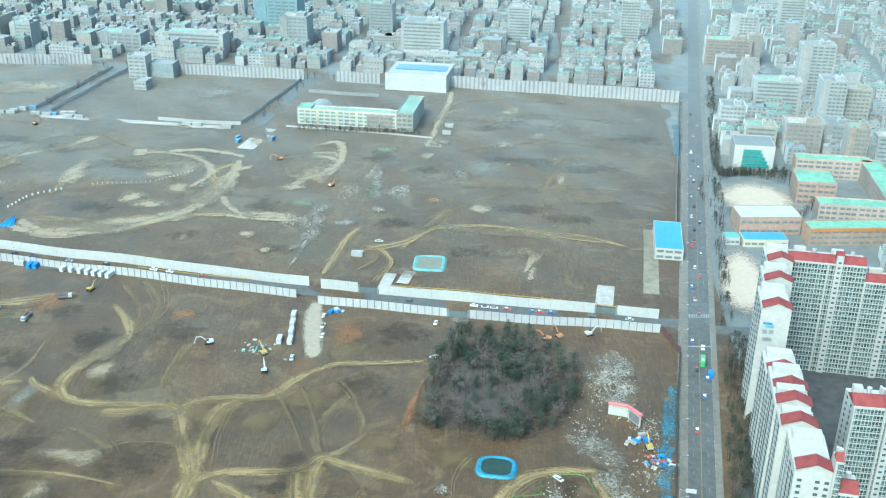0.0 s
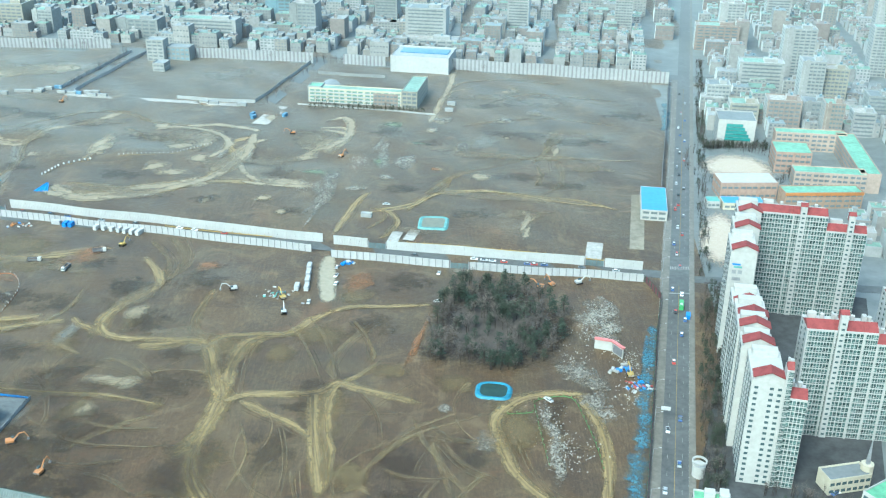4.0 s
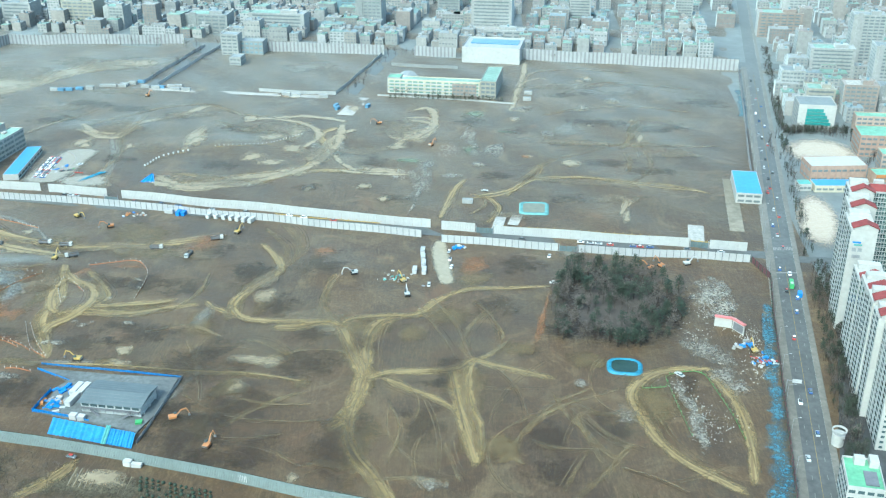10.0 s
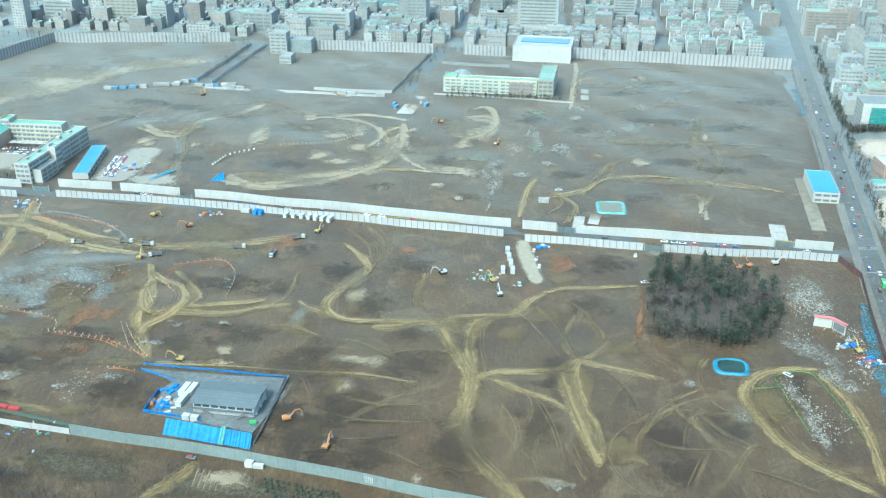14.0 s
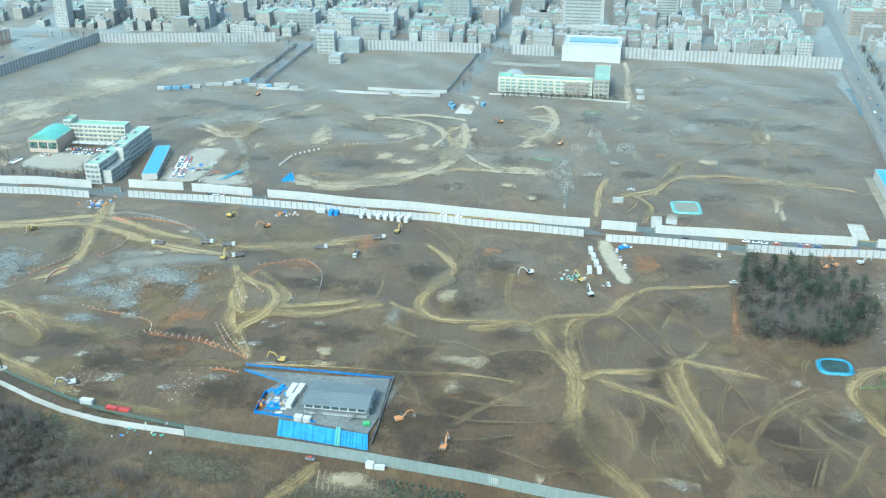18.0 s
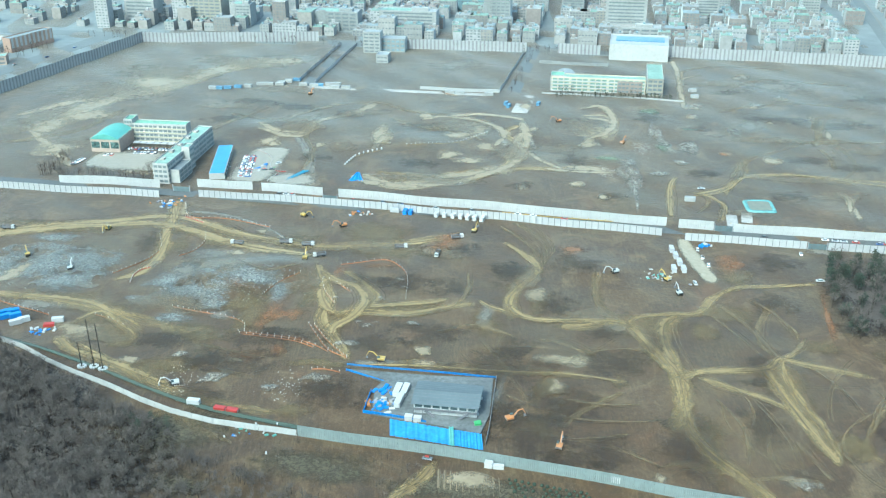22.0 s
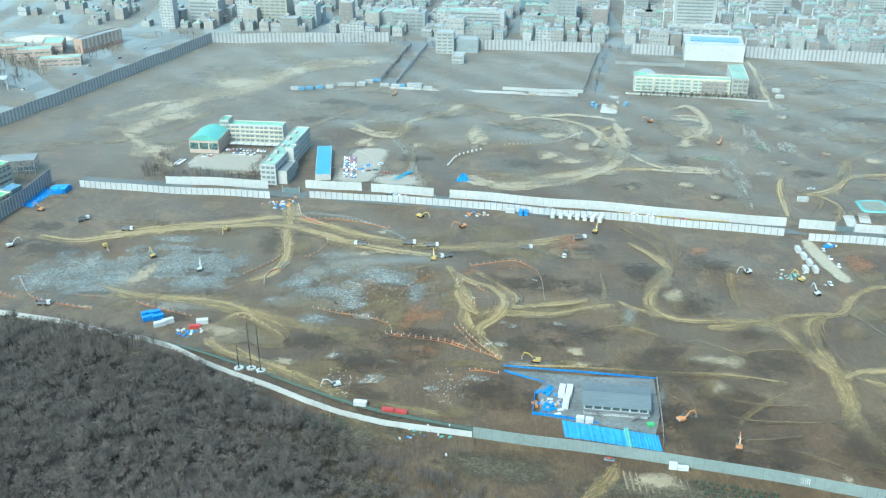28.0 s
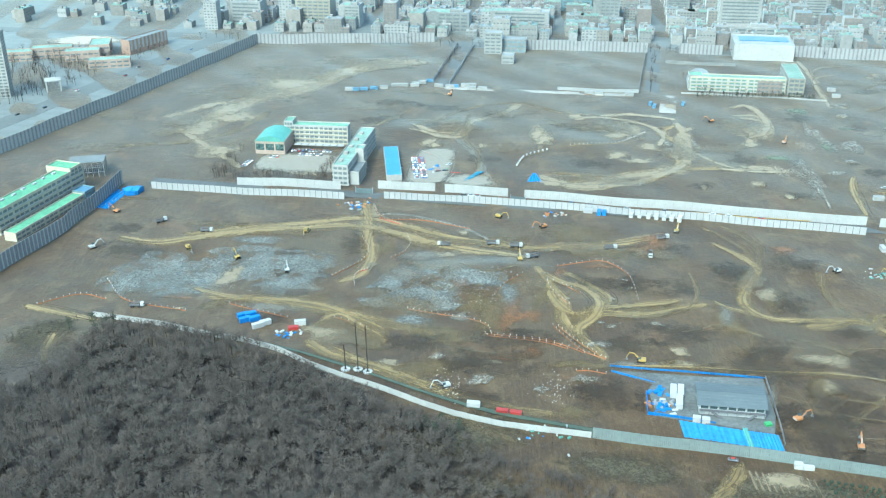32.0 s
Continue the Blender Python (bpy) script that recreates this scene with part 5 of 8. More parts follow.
# ---- buildings ----


def block(top, x, y, w, d, h, wall, roof, floors, bays, win, sides="S", z=0.0, deg=0.0, parapet=0.9, wh=1.5, lw=0.7, roof_name="roof", ledge=None):
    """One block of a building under top: walls with a slab roof behind a parapet, and one object for each window."""
    bm = bmesh.new()
    box(bm, 0, 0, 0, w, d, h)
    for sx, sy, cx, cy in ((w, 0.3, 0, d / 2 - 0.15), (w, 0.3, 0, -d / 2 + 0.15), (0.3, d - 0.6, w / 2 - 0.15, 0), (0.3, d - 0.6, -w / 2 + 0.15, 0)):
        box(bm, cx, cy, h, sx, sy, parapet)
    body = part("wall", bm, wall, top)
    m = pose(x, y, z, 0, 0, deg)
    body.matrix_basis = m
    bm = bmesh.new()
    box(bm, 0, 0, h + 0.004, w - 0.66, d - 0.66, 0.12)
    part(roof_name, bm, roof, top).matrix_basis = m
    fh = h / floors
    if ledge:
        bm = bmesh.new()
        for f in range(floors):
            for sy in (-1, 1):
                box(bm, 0, sy * (d / 2 + 0.22), f * fh + fh * 0.02, w, 0.44, fh * 0.3)
        tagged(part("floor_ledge", bm, ledge, top), kind="stuff").matrix_basis = m
    group = 3 if win in (FARGLASS, TEALWIN) else 1
    um = panes(win, 3) if group == 3 else unit(win)
    for side in sides:
        ln = w if side in "SN" else d
        nb = max(1, round((bays if side in "SN" else bays * d / w) / group))
        for f in range(floors):
            for b in range(nb):
                u = (b + 0.5) / nb * ln - ln / 2
                zz = f * fh + fh * 0.32
                ww = ln / nb * (lw if group == 1 else 0.92)
                if side in "SN":
                    q = place(u, (d / 2 + 0.02) * (-1 if side == "S" else 1), zz, ww, 0.16, wh)
                else:
                    q = place((w / 2 + 0.02) * (-1 if side == "W" else 1), u, zz, ww, 0.16, wh, 90)
                piece("window", um, top, m @ q)
    return body


def gable(bm, x, y, z, w, d, rise, over=0.4):
    """A pitched roof with its ridge along x."""
    a, b = w / 2 + over, d / 2 + over
    v = [bm.verts.new(p) for p in ((x - a, y - b, z), (x + a, y - b, z), (x + a, y + b, z), (x - a, y + b, z), (x - a, y, z + rise), (x + a, y, z + rise))]
    for f in ((0, 1, 5, 4), (2, 3, 4, 5), (1, 2, 5), (3, 0, 4), (0, 3, 2, 1)):
        bm.faces.new([v[i] for i in f])


# --- apartment blocks by the avenue
FH = 2.65


def apartment(x, y, deg, units, d, label, stairs=(), end_windows=True):
    """A slab block of flats: stepped units with red tiled roofs, glazed balconies to the south, white stair shafts."""
    top = thing("apartment_block", x, y, 0, deg, label, "apartment block", "apartment blocks")
    cx = 0.0
    for i, (w, nf) in enumerate(units):
        h = nf * FH + 0.8
        bm = bmesh.new()
        box(bm, cx + w / 2, d / 2, 0, w - 0.02, d, h)
        part("wall", bm, WHITEWALL, top)
        bm = bmesh.new()
        gable(bm, cx + w / 2, d * 0.4, h + 0.02, w - 0.5, d * 0.72, 2.6, 0.2)
        part("roof", bm, REDTILE, top, "red tiled pitched roof")
        bm = bmesh.new()
        box(bm, cx + w * 0.3, d * 0.8, h, w * 0.3, d * 0.2, 3.0)
        part("roof_house", bm, WHITEWALL, top)
        bm = bmesh.new()
        tube(bm, (cx + w * 0.7, d * 0.84, h), (cx + w * 0.7, d * 0.84, h + 2.2), 1.0, 1.0, 8)
        part("roof_tank", bm, WHITEWALL, top)
        n = max(2, round(w / 4.4))
        for f in range(nf):
            for b in range(n):
                piece("window", panes(GREENGLASS, 3), top, place(cx + w * (b + 0.5) / n, -0.03, f * FH + 0.55, w / n * 0.98, 0.2, 1.98))
        bm = bmesh.new()
        for f in range(nf):
            box(bm, cx + w / 2, -0.2, f * FH + 1.15, w * 0.94, 0.06, 0.1)
        tagged(part("balcony_rail", bm, WHITEEN, top), kind="stuff")
        bm = bmesh.new()
        box(bm, cx + 0.35, -0.3, 0, 0.7, 0.6, h)
        part("pilaster", bm, WHITEWALL, top)
        cx += w
    for sx, sh in stairs:
        bm = bmesh.new()
        box(bm, sx, 0.2, 0, 3.0, 2.4, sh)
        part("stair_shaft", bm, WHITEWALL, top)
        bm = bmesh.new()
        gable(bm, sx, 1.6, sh + 0.01, 3.2, 5.0, 1.4, 0.2)
        box(bm, sx, 2.8, sh - 4, 3.0, 2.8, 4.0)
        part("shaft_roof", bm, REDTILE, top)
        for f in range(int(sh / FH) - 1):
            piece("window", unit(GLASS), top, place(sx, -1.02, f * FH + 1.5, 1.3, 0.12, 0.9))
    if end_windows:
        for f in range(units[0][1]):
            for b in (0.25, 0.7):
                piece("window", unit(GLASS), top, place(-0.02, d * b, f * FH + 1.1, 0.14, 1.4, 1.2))
    return top


apartment(176, 459.3, -11, [(17.5, 22), (17.7, 22), (20.5, 19)], 13, "white high-rise flats with glazed balconies and dark red roofs", [(22.5, 64), (47, 61)])
apartment(165.4, 342.5, -7, [(11.5, 20), (2.6, 20), (9.5, 20), (6, 20), (6.5, 18), (6, 15), (5.5, 12)], 13, "white block of flats with stepped bright red roofs", [(14.3, 62)])
apartment(214, 376, -8, [(14, 19), (14, 19), (12, 19)], 13, "white block of flats with red roofs behind the others", [(14, 57)])
apartment(146.6, 304.9, -13, [(8.6, 16)], 12, "lower wing of the white tower with glazed balconies", (), False)


def slab_unit(x, y, w, d, h, label, rows):
    """One stepped unit of the slabs along the avenue: gable end to the south, red roof, small windows west and south."""
    top = thing("apartment_block", x, y, 0, -11, label, "apartment block", "stepped slab units")
    bm = bmesh.new()
    box(bm, w / 2, d / 2, 0, w, d, h)
    part("wall", bm, WHITEWALL, top)
    bm = bmesh.new()
    dd, rise, up = min(d * 0.5, 5.5), 2.4, 1.6
    v = [bm.verts.new(p) for p in ((0.9, 0.05, h), (w, 0.05, h), (w, 0.05, h + up), (w * 0.55, 0.05, h + up + rise), (0.9, 0.05, h + up), (0.9, dd, h), (w, dd, h), (w, dd, h + up), (w * 0.55, dd, h + up + rise), (0.9, dd, h + up))]
    for f in ((0, 1, 2, 3, 4), (9, 8, 7, 6, 5), (0, 4, 9, 5), (1, 6, 7, 2)):
        bm.faces.new([v[k] for k in f])
    part("attic", bm, WHITEWALL, top)
    bm = bmesh.new()
    for a, b in (((0.3, h + up - 0.35), (w * 0.55, h + up + rise)), ((w * 0.55, h + up + rise), (w + 0.5, h + up - 0.25))):
        q = [bm.verts.new(p) for p in ((a[0], -0.5, a[1] + 0.06), (b[0], -0.5, b[1] + 0.06), (b[0], dd + 0.4, b[1] + 0.06), (a[0], dd + 0.4, a[1] + 0.06))]
        q2 = [bm.verts.new(p.co + Vector((0, 0, 0.45))) for p in q]
        bm.faces.new(q[::-1])
        bm.faces.new(q2)
        for k in range(4):
            bm.faces.new((q[k], q[(k + 1) % 4], q2[(k + 1) % 4], q2[k]))
    part("roof", bm, REDTILE, top, "red tiled gable roof")
    bm = bmesh.new()
    box(bm, w * 0.5, d - 3.0, h, w * 0.8, 4.6, 2.6)
    part("roof_house", bm, WHITEWALL, top)
    n = max(2, round(d / 6))
    for f in range(int(h / FH)):
        for k in range(n):
            piece("window", unit(GLASS), top, place(-0.03, (k + 0.5) / n * d, f * FH + 1.0, 0.16, d / n * 0.5, 1.3))
        for k in rows:
            piece("window", unit(GLASS), top, place(w * k, -0.03, f * FH + 1.1, 1.5, 0.14, 1.1))
    return top


SLAB_LAB = "white stepped slab unit of flats with red gable roof"
slab_unit(133, 307.4, 13, 25, 50, "white tower end of flats with three columns of small windows", (0.16, 0.62, 0.86))
sh = apartment(145.2, 304.4, -11, [(2.8, 21)], 6, "white stair shaft of the end tower", (), False)
slab_unit(135.2, 332.5, 13, 12.5, 51, SLAB_LAB, ())
slab_unit(136.9, 345, 13, 13.8, 52, SLAB_LAB, ())
slab_unit(140.1, 358.8, 13, 18.8, 50, SLAB_LAB, ())
slab_unit(143.5, 377.7, 13, 19, 46, SLAB_LAB, ())
slab_unit(149.8, 412.3, 12.6, 24, 57, SLAB_LAB, ())
slab_unit(157.3, 436.8, 12.6, 19, 58, SLAB_LAB, ())
slab_unit(164, 456, 12.0, 19, 59, SLAB_LAB, ())
# The shade between the blocks is put into this yard's dark asphalt.
strip("apartment_yard", 150, 286, 214, 486, 74, 0.03, 0.04, ASPHALT_DARK, "asphalt yard between the blocks of flats, darkened for their shade", "yard")
strip("apartment_yard_south", 142, 200, 163, 300, 90, 0.02, 0.035, ASPHALT_DARK, "dark asphalt yard south of the flats", "yard")

# --- school with gymnasium in the middle of the cleared field
sch = thing("school", -113, 842, 0, -9, "long three-storey cream school with a green roof", "school building")
block(sch, 42, 6, 84, 11, 12.5, CREAM, GREENROOF_PALE, 4, 16, TEALWIN, "S", wh=1.5, lw=0.86, ledge=GYMWALL)
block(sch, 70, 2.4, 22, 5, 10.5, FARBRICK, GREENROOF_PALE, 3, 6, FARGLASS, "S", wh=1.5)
bm = bmesh.new()
for k in range(8):
    tube(bm, (10 + 0.1 * k, 13 + 3.2 * k, 0), (10 + 0.1 * k, 16.2 + 3.2 * k, 0), 11, 11, 24)
part("vaulted_hall", bm, FARGREY, sch, "pale grey vaulted hall roof")
bm = bmesh.new()
box(bm, 42, 34, 0.1, 74, 44, 0.12)
part("paved_court", bm, CONCRETE, sch, "pale paved court behind the school")
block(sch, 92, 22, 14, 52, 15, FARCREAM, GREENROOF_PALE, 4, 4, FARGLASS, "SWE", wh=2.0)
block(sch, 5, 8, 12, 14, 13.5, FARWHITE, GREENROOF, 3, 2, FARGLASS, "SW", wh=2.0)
gym = thing("sports_hall", -46, 948, 0, -10, "large plain white hall with a pale roof", "sports hall")
block(gym, 29, 22, 58, 44, 15, GYMWALL, FARSHEET, 1, 3, FARGLASS, "", parapet=1.2)
bm = bmesh.new()
box(bm, 30, 26, 15.2, 48, 16, 1.0)
part("roof_light", bm, FARBLUE, gym, "blue roof strip")

# --- school in the site's west
sw = thing("school", -455, 706, 0, -7, "four-storey white school wing with a green roof", "school building")
block(sw, 22, 5, 46, 10, 14, WHITEWALL, GREENROOF, 4, 12, FARGLASS, "S", wh=1.8, lw=0.9, ledge=CREAM)
block(sw, -2, 6, 7, 12, 17, WHITEWALL, GREENROOF, 5, 1, FARGLASS, "S", wh=1.8)
sw2 = thing("school", -414.5, 616, 0, 80.2, "white four-storey school wing with peeling green roof", "school building")
block(sw2, 42, -6, 84, 11, 14.4, WHITEWALL, GREENROOF_PALE, 4, 18, FARGLASS, "SW", wh=1.8, lw=0.9, ledge=WHITEWALL)
block(sw2, 14, -14.5, 22, 8, 9, WHITEWALL, GREYROOF, 3, 4, FARGLASS, "S", wh=1.8)
block(sw2, 33, -13, 9, 6, 17, WHITEWALL, GREENROOF_PALE, 4, 1, FARGLASS, "S", wh=1.8)
for k in range(5):
    bm = bmesh.new()
    box(bm, 10 + 15 * k, -4, 14.6, 4, 3, 1.2 + 0.5 * (k % 2))
    part("roof_unit", bm, CONCRETE, sw2)
hall = thing("school_hall", -479, 682, 0, -7, "brick school hall with an arched teal roof", "school hall")
block(hall, 11, 13, 23, 27, 10, BRICKPALE, TEALROOF, 1, 3, GREENGLASS, "S", wh=5, lw=0.85)
bm = bmesh.new()
arc = [(-11.8 + 23.6 * i / 12, 10.2 + 4.2 * math.sin(math.pi * i / 12)) for i in range(13)]
rows = [[bm.verts.new((11 + a, yy, zz)) for a, zz in arc] for yy in (-0.9, 26.9)]
for i in range(12):
    bm.faces.new((rows[0][i], rows[0][i + 1], rows[1][i + 1], rows[1][i]))
bm.faces.new(rows[0][::-1])
bm.faces.new(rows[1])
part("arched_roof", bm, TEALROOF, hall)

# --- blue roofed hall at the avenue
bh = thing("warehouse", 139.6, 584, 0, -9, "pale shed with a bright blue flat roof", "warehouse")
block(bh, 8.6, 21.5, 17.2, 43, 7.2, WHITEWALL, BLUEROOF, 2, 3, FARGLASS, "S", parapet=0.3)

bm = bmesh.new()
box(bm, 137.5, 582, -0.2, 9, 92, 0.42, radians(-10))
tagged(new("concrete_apron", mesh_of(bm, "concrete_apron", APRON)), "pale dusty apron round the blue-roofed shed", "apron", "", "structure")

# --- site office
of = thing("site_office", -221.6, 331.2, 0.7, -8.6, "long two-storey site office with a shallow grey metal roof", "site office")
bm = bmesh.new()
box(bm, 15, 9.5, 0, 29, 17, 5.4)
part("wall", bm, GREYWALL, of)
bm = bmesh.new()
gable(bm, 15, 9.5, 5.45, 30.5, 19, 1.5, 0.3)
office_roof = part("roof", bm, ROOFSHEET, of)
for k in range(7):
    piece("window", unit(GLASS), of, place(2.8 + 4.07 * k, 0.95, 3.3, 3.2, 0.2, 1.3))
for k in range(5):
    piece("door", unit(WHITEEN), of, place(4 + 5.4 * k, 0.95, 0.1, 1.2, 0.2, 2.1))
bm = bmesh.new()
box(bm, 15, 0.2, 2.6, 29, 1.4, 0.2)
gallery = part("gallery", bm, DARKPOST, of)
for x0, x1 in ((6.0, 10.5), (25.5, 21.5)):
    bm = bmesh.new()
    tube(bm, (x0, -0.9, 2.8), (x1, -1.6, 0.1), 0.55, 0.55, 4)
    part("outside_stair", bm, DARKPOST, of)
for k in range(8):
    piece("gallery_post", unit(DARKPOST), of, place(0.8 + 4.06 * k, -0.45, 0.0, 0.14, 0.14, 3.9))
bm = bmesh.new()
for z in (3.1, 3.7):
    box(bm, 15, -0.46, z, 29, 0.06, 0.1)
part("gallery_rail", bm, DARKPOST, gallery)
bm = bmesh.new()
for k in range(9):
    box(bm, 15, 1.0 + 2.1 * k, 5.47 + 1.5 * (1 - abs(k - 4) / 4.5), 30.4, 0.08, 0.06)
part("roof_seam", bm, DARKPOST, office_roof)
bm = bmesh.new()
for k in range(5):
    box(bm, 29.9, 3 + 3.2 * k, 0.3 + 2.4 * (k % 2), 0.7, 1.1, 0.9)
part("cooling_unit", bm, WHITEEN, of)
bl = thing("blue_shed", -376.8, 622.8, 0, 95, "long shed with a bright blue roof beside a car park", "shed")
block(bl, 30, -5.6, 60, 11, 4.5, WHITEWALL, BLUEROOF, 1, 8, GLASS, "S", parapet=0.1)

# ---- trees ----


def bare_tree(seed, h, spread, limbs=11, twigs=19):
    """A forked trunk, rising limbs and a rounded crown of fine twigs, as two meshes."""
    r = random.Random(seed)
    tb, cb = bmesh.new(), bmesh.new()
    lean = Vector((r.uniform(-.5, .5), r.uniform(-.5, .5), h * 0.6))
    tube(tb, (0, 0, -0.3), lean, 0.2, 0.1, 4)
    for i in range(limbs):
        a, t0 = i * 2.4 + r.uniform(-.5, .5), r.uniform(0.5, 1.0)
        base = lean * t0
        out = spread * r.uniform(0.35, 1.0)
        e = base + Vector((math.cos(a) * out, math.sin(a) * out, (h - base.z) * (1.0 - 0.55 * (out / spread) ** 2) * r.uniform(0.75, 1.0)))
        d, side = e - base, (e - base).cross(Vector((0, 0, 1))).normalized() * 0.07
        tb.faces.new([tb.verts.new(v) for v in (base - side, base + side, e)])
        for j in range(twigs):
            p = base + d * r.uniform(0.3, 1.0)
            q = p + Vector((r.gauss(0, 0.75), r.gauss(0, 0.75), r.uniform(0.1, 1.3)))
            s = Vector((r.gauss(0, 1), r.gauss(0, 1), r.gauss(0, 0.4))).normalized() * r.uniform(0.035, 0.08)
            cb.faces.new([cb.verts.new(v) for v in (p - s, p + s, q)])
            q2 = p.lerp(q, 0.5) + Vector((r.gauss(0, 0.6), r.gauss(0, 0.6), r.uniform(0, 0.8)))
            cb.faces.new([cb.verts.new(v) for v in (p.lerp(q, .4) - s * .8, p.lerp(q, .5) + s * .8, q2)])
    return mesh_of(tb, "trunk", BARK), mesh_of(cb, "crown", TWIGS)


def pine_tree(seed, h, spread):
    r = random.Random(seed)
    tb, cb = bmesh.new(), bmesh.new()
    tube(tb, (0, 0, -0.3), (0, 0, h * 0.9), 0.22, 0.06, 5)
    for i in range(60):
        z = h * r.uniform(0.35, 1.0)
        rad = spread * (1.1 - z / h) ** 0.6 * r.uniform(0.5, 1.0)
        a = r.uniform(0, 6.28)
        c = Vector((math.cos(a) * rad, math.sin(a) * rad, z))
        for j in range(4):
            o = Vector((r.gauss(0, .6), r.gauss(0, .6), r.gauss(0, .25)))
            u, v = Vector((r.gauss(0, 1), r.gauss(0, 1), r.gauss(0, .4))) * 0.4, Vector((r.gauss(0, 1), r.gauss(0, 1), r.gauss(0, .4))) * 0.4
            cb.faces.new([cb.verts.new(c + o + k) for k in (-u, v, u)])
    return mesh_of(tb, "trunk", BARK), mesh_of(cb, "crown", PINE)


BARE = [bare_tree(i, 10 + i % 3 * 1.6, 3.4 + 0.35 * (i % 4)) for i in range(6)]
SMALL = [bare_tree(40 + i, 10 + i % 3 * 1.6, 3.4 + 0.35 * (i % 4), 7, 9) for i in range(6)]
PINES = [pine_tree(20 + i, 9 + i, 2.8) for i in range(3)]


def tree(kind, x, y, s, label, group):
    tm, cm = kind
    top = new("tree", tm)
    top.matrix_basis = pose(x, y, hz(x, y) - 0.1, 0, 0, random.uniform(0, 360)) @ Matrix.Diagonal((s, s, s, 1))
    tagged(top, label, "tree", group)
    c = new("crown", cm)
    c.parent = top
    return top


def wood(name, spots, kinds, label):
    """Many trees that nobody could count, as one object."""
    co, faces, mats, base = [], [], [], 0
    for x, y, s, k in spots:
        for mi, me in enumerate(kinds[k]):
            v = np.empty(len(me.vertices) * 3)
            me.vertices.foreach_get("co", v)
            v = v.reshape(-1, 3)
            a = random.uniform(0, 6.28)
            c, sn = math.cos(a), math.sin(a)
            w = np.stack([(v[:, 0] * c - v[:, 1] * sn) * s + x, (v[:, 0] * sn + v[:, 1] * c) * s + y, v[:, 2] * s + hz(x, y)], -1)
            co.append(w)
            faces += [[i + base for i in p.vertices] for p in me.polygons]
            mats += [mi if me.materials[0] is not PINE else 2] * len(me.polygons)
            base += len(v)
    me = bpy.data.meshes.new(name)
    me.from_pydata(np.concatenate(co).tolist(), [], faces)
    for m in (BARK, TWIGS, PINE):
        me.materials.append(m)
    me.polygons.foreach_set("material_index", mats)
    return tagged(new(name, me), label, "trees", "", "stuff")


def inside(x, y, poly):
    k = False
    for (ax, ay), (bx, by) in zip(poly, poly[1:] + poly[:1]):
        if (ay > y) != (by > y) and x < (bx - ax) * (y - ay) / (by - ay) + ax:
            k = not k
    return k


random.seed(11)
GROVE = [(2, 425), (8, 470), (22, 492), (58, 484), (76, 452), (70, 408), (50, 392), (18, 394), (2, 400)]
for _ in range(195):
    while True:
        x, y = random.uniform(0, 80), random.uniform(390, 495)
        if inside(x, y, GROVE):
            break
    pine = random.random() < (0.62 if y > 430 else 0.5)
    tree(random.choice(PINES if pine else BARE), x, y, random.uniform(0.75, 1.15), "dark green pine in the grove" if pine else "leafless grey-brown tree in the grove", "grove trees")
WOODS = [(-545, 330), (-526, 345), (-519, 366), (-515, 392), (-511, 411), (-470, 401), (-437, 389), (-410, 369), (-387, 351), (-366, 337), (-348, 325), (-328, 314), (-316, 298), (-290, 288), (-256, 268), (-240, 250), (-590, 250), (-590, 300)]
spots = []
while len(spots) < 3300:
    x, y = random.uniform(-600, -240), random.uniform(250, 419)
    if inside(x, y, WOODS):
        spots.append((x, y, random.uniform(0.6, 1.0) * (1.0 if x < -335 else 0.62), random.randrange(6)))
near = [q for q in spots if -470 < q[0] < -340 and q[1] > 330][:70]
for x, y, s, k in near:
    tree(BARE[k], x, y, s, "leafless grey-brown tree at the wood's edge", "wood edge trees")
wood("bare_wood", [q for q in spots if q not in near], BARE, "leafless grey-brown wood on a slope")

# ---- city ----


def house(w, d, floors, windows_apart):
    """A small town building: body, flat painted roof, stair head, windows."""
    h = floors * 3.1
    bm = bmesh.new()
    box(bm, 0, 0, 0, w, d, h)
    for sx, sy, cx, cy in ((w, 0.3, 0, d / 2 - 0.15), (w, 0.3, 0, -d / 2 + 0.15), (0.3, d - 0.6, w / 2 - 0.15, 0), (0.3, d - 0.6, -w / 2 + 0.15, 0)):
        box(bm, cx, cy, h, sx, sy, 0.8)
    n = max(2, round(w / 3.5))
    wins = [((i + 0.5) / n * w - w / 2, -d / 2 - 0.02, f * 3.1 + 1.0, w / n * 0.6, 0.14, 1.4) for f in range(floors) for i in range(n)]
    if not windows_apart:
        for q in wins:
            box(bm, *q, mi=1)
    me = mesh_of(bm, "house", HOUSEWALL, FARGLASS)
    top = new("town_house", me)
    bm = bmesh.new()
    box(bm, 0, 0, h + 0.004, w - 0.66, d - 0.66, 0.1)
    part("roof", bm, HOUSEROOF, top)
    bm = bmesh.new()
    box(bm, w * 0.22, d * 0.2, h + 0.1, 3.2, 3.0, 2.6)
    box(bm, w * 0.22, d * 0.2, h + 2.7, 3.6, 3.4, 0.2)
    part("stair_head", bm, HOUSEWALL, top)
    if floors > 3:
        bm = bmesh.new()
        tube(bm, (-w * 0.2, d * 0.15, h + 0.1), (-w * 0.2, d * 0.15, h + 1.7), 0.8, 0.8, 8)
        part("water_tank", bm, [TANKS, FARCREAM, FARWHITE][floors % 3], top)
    if windows_apart:
        for x, y, z, sx, sy, sz in wins:
            piece("window", unit(GLASS), top, place(x, y, z, sx, sy, sz))
    return tagged(top, "flat-roofed town building of %d storeys with a painted roof" % floors, "building", "town buildings")


random.seed(21)
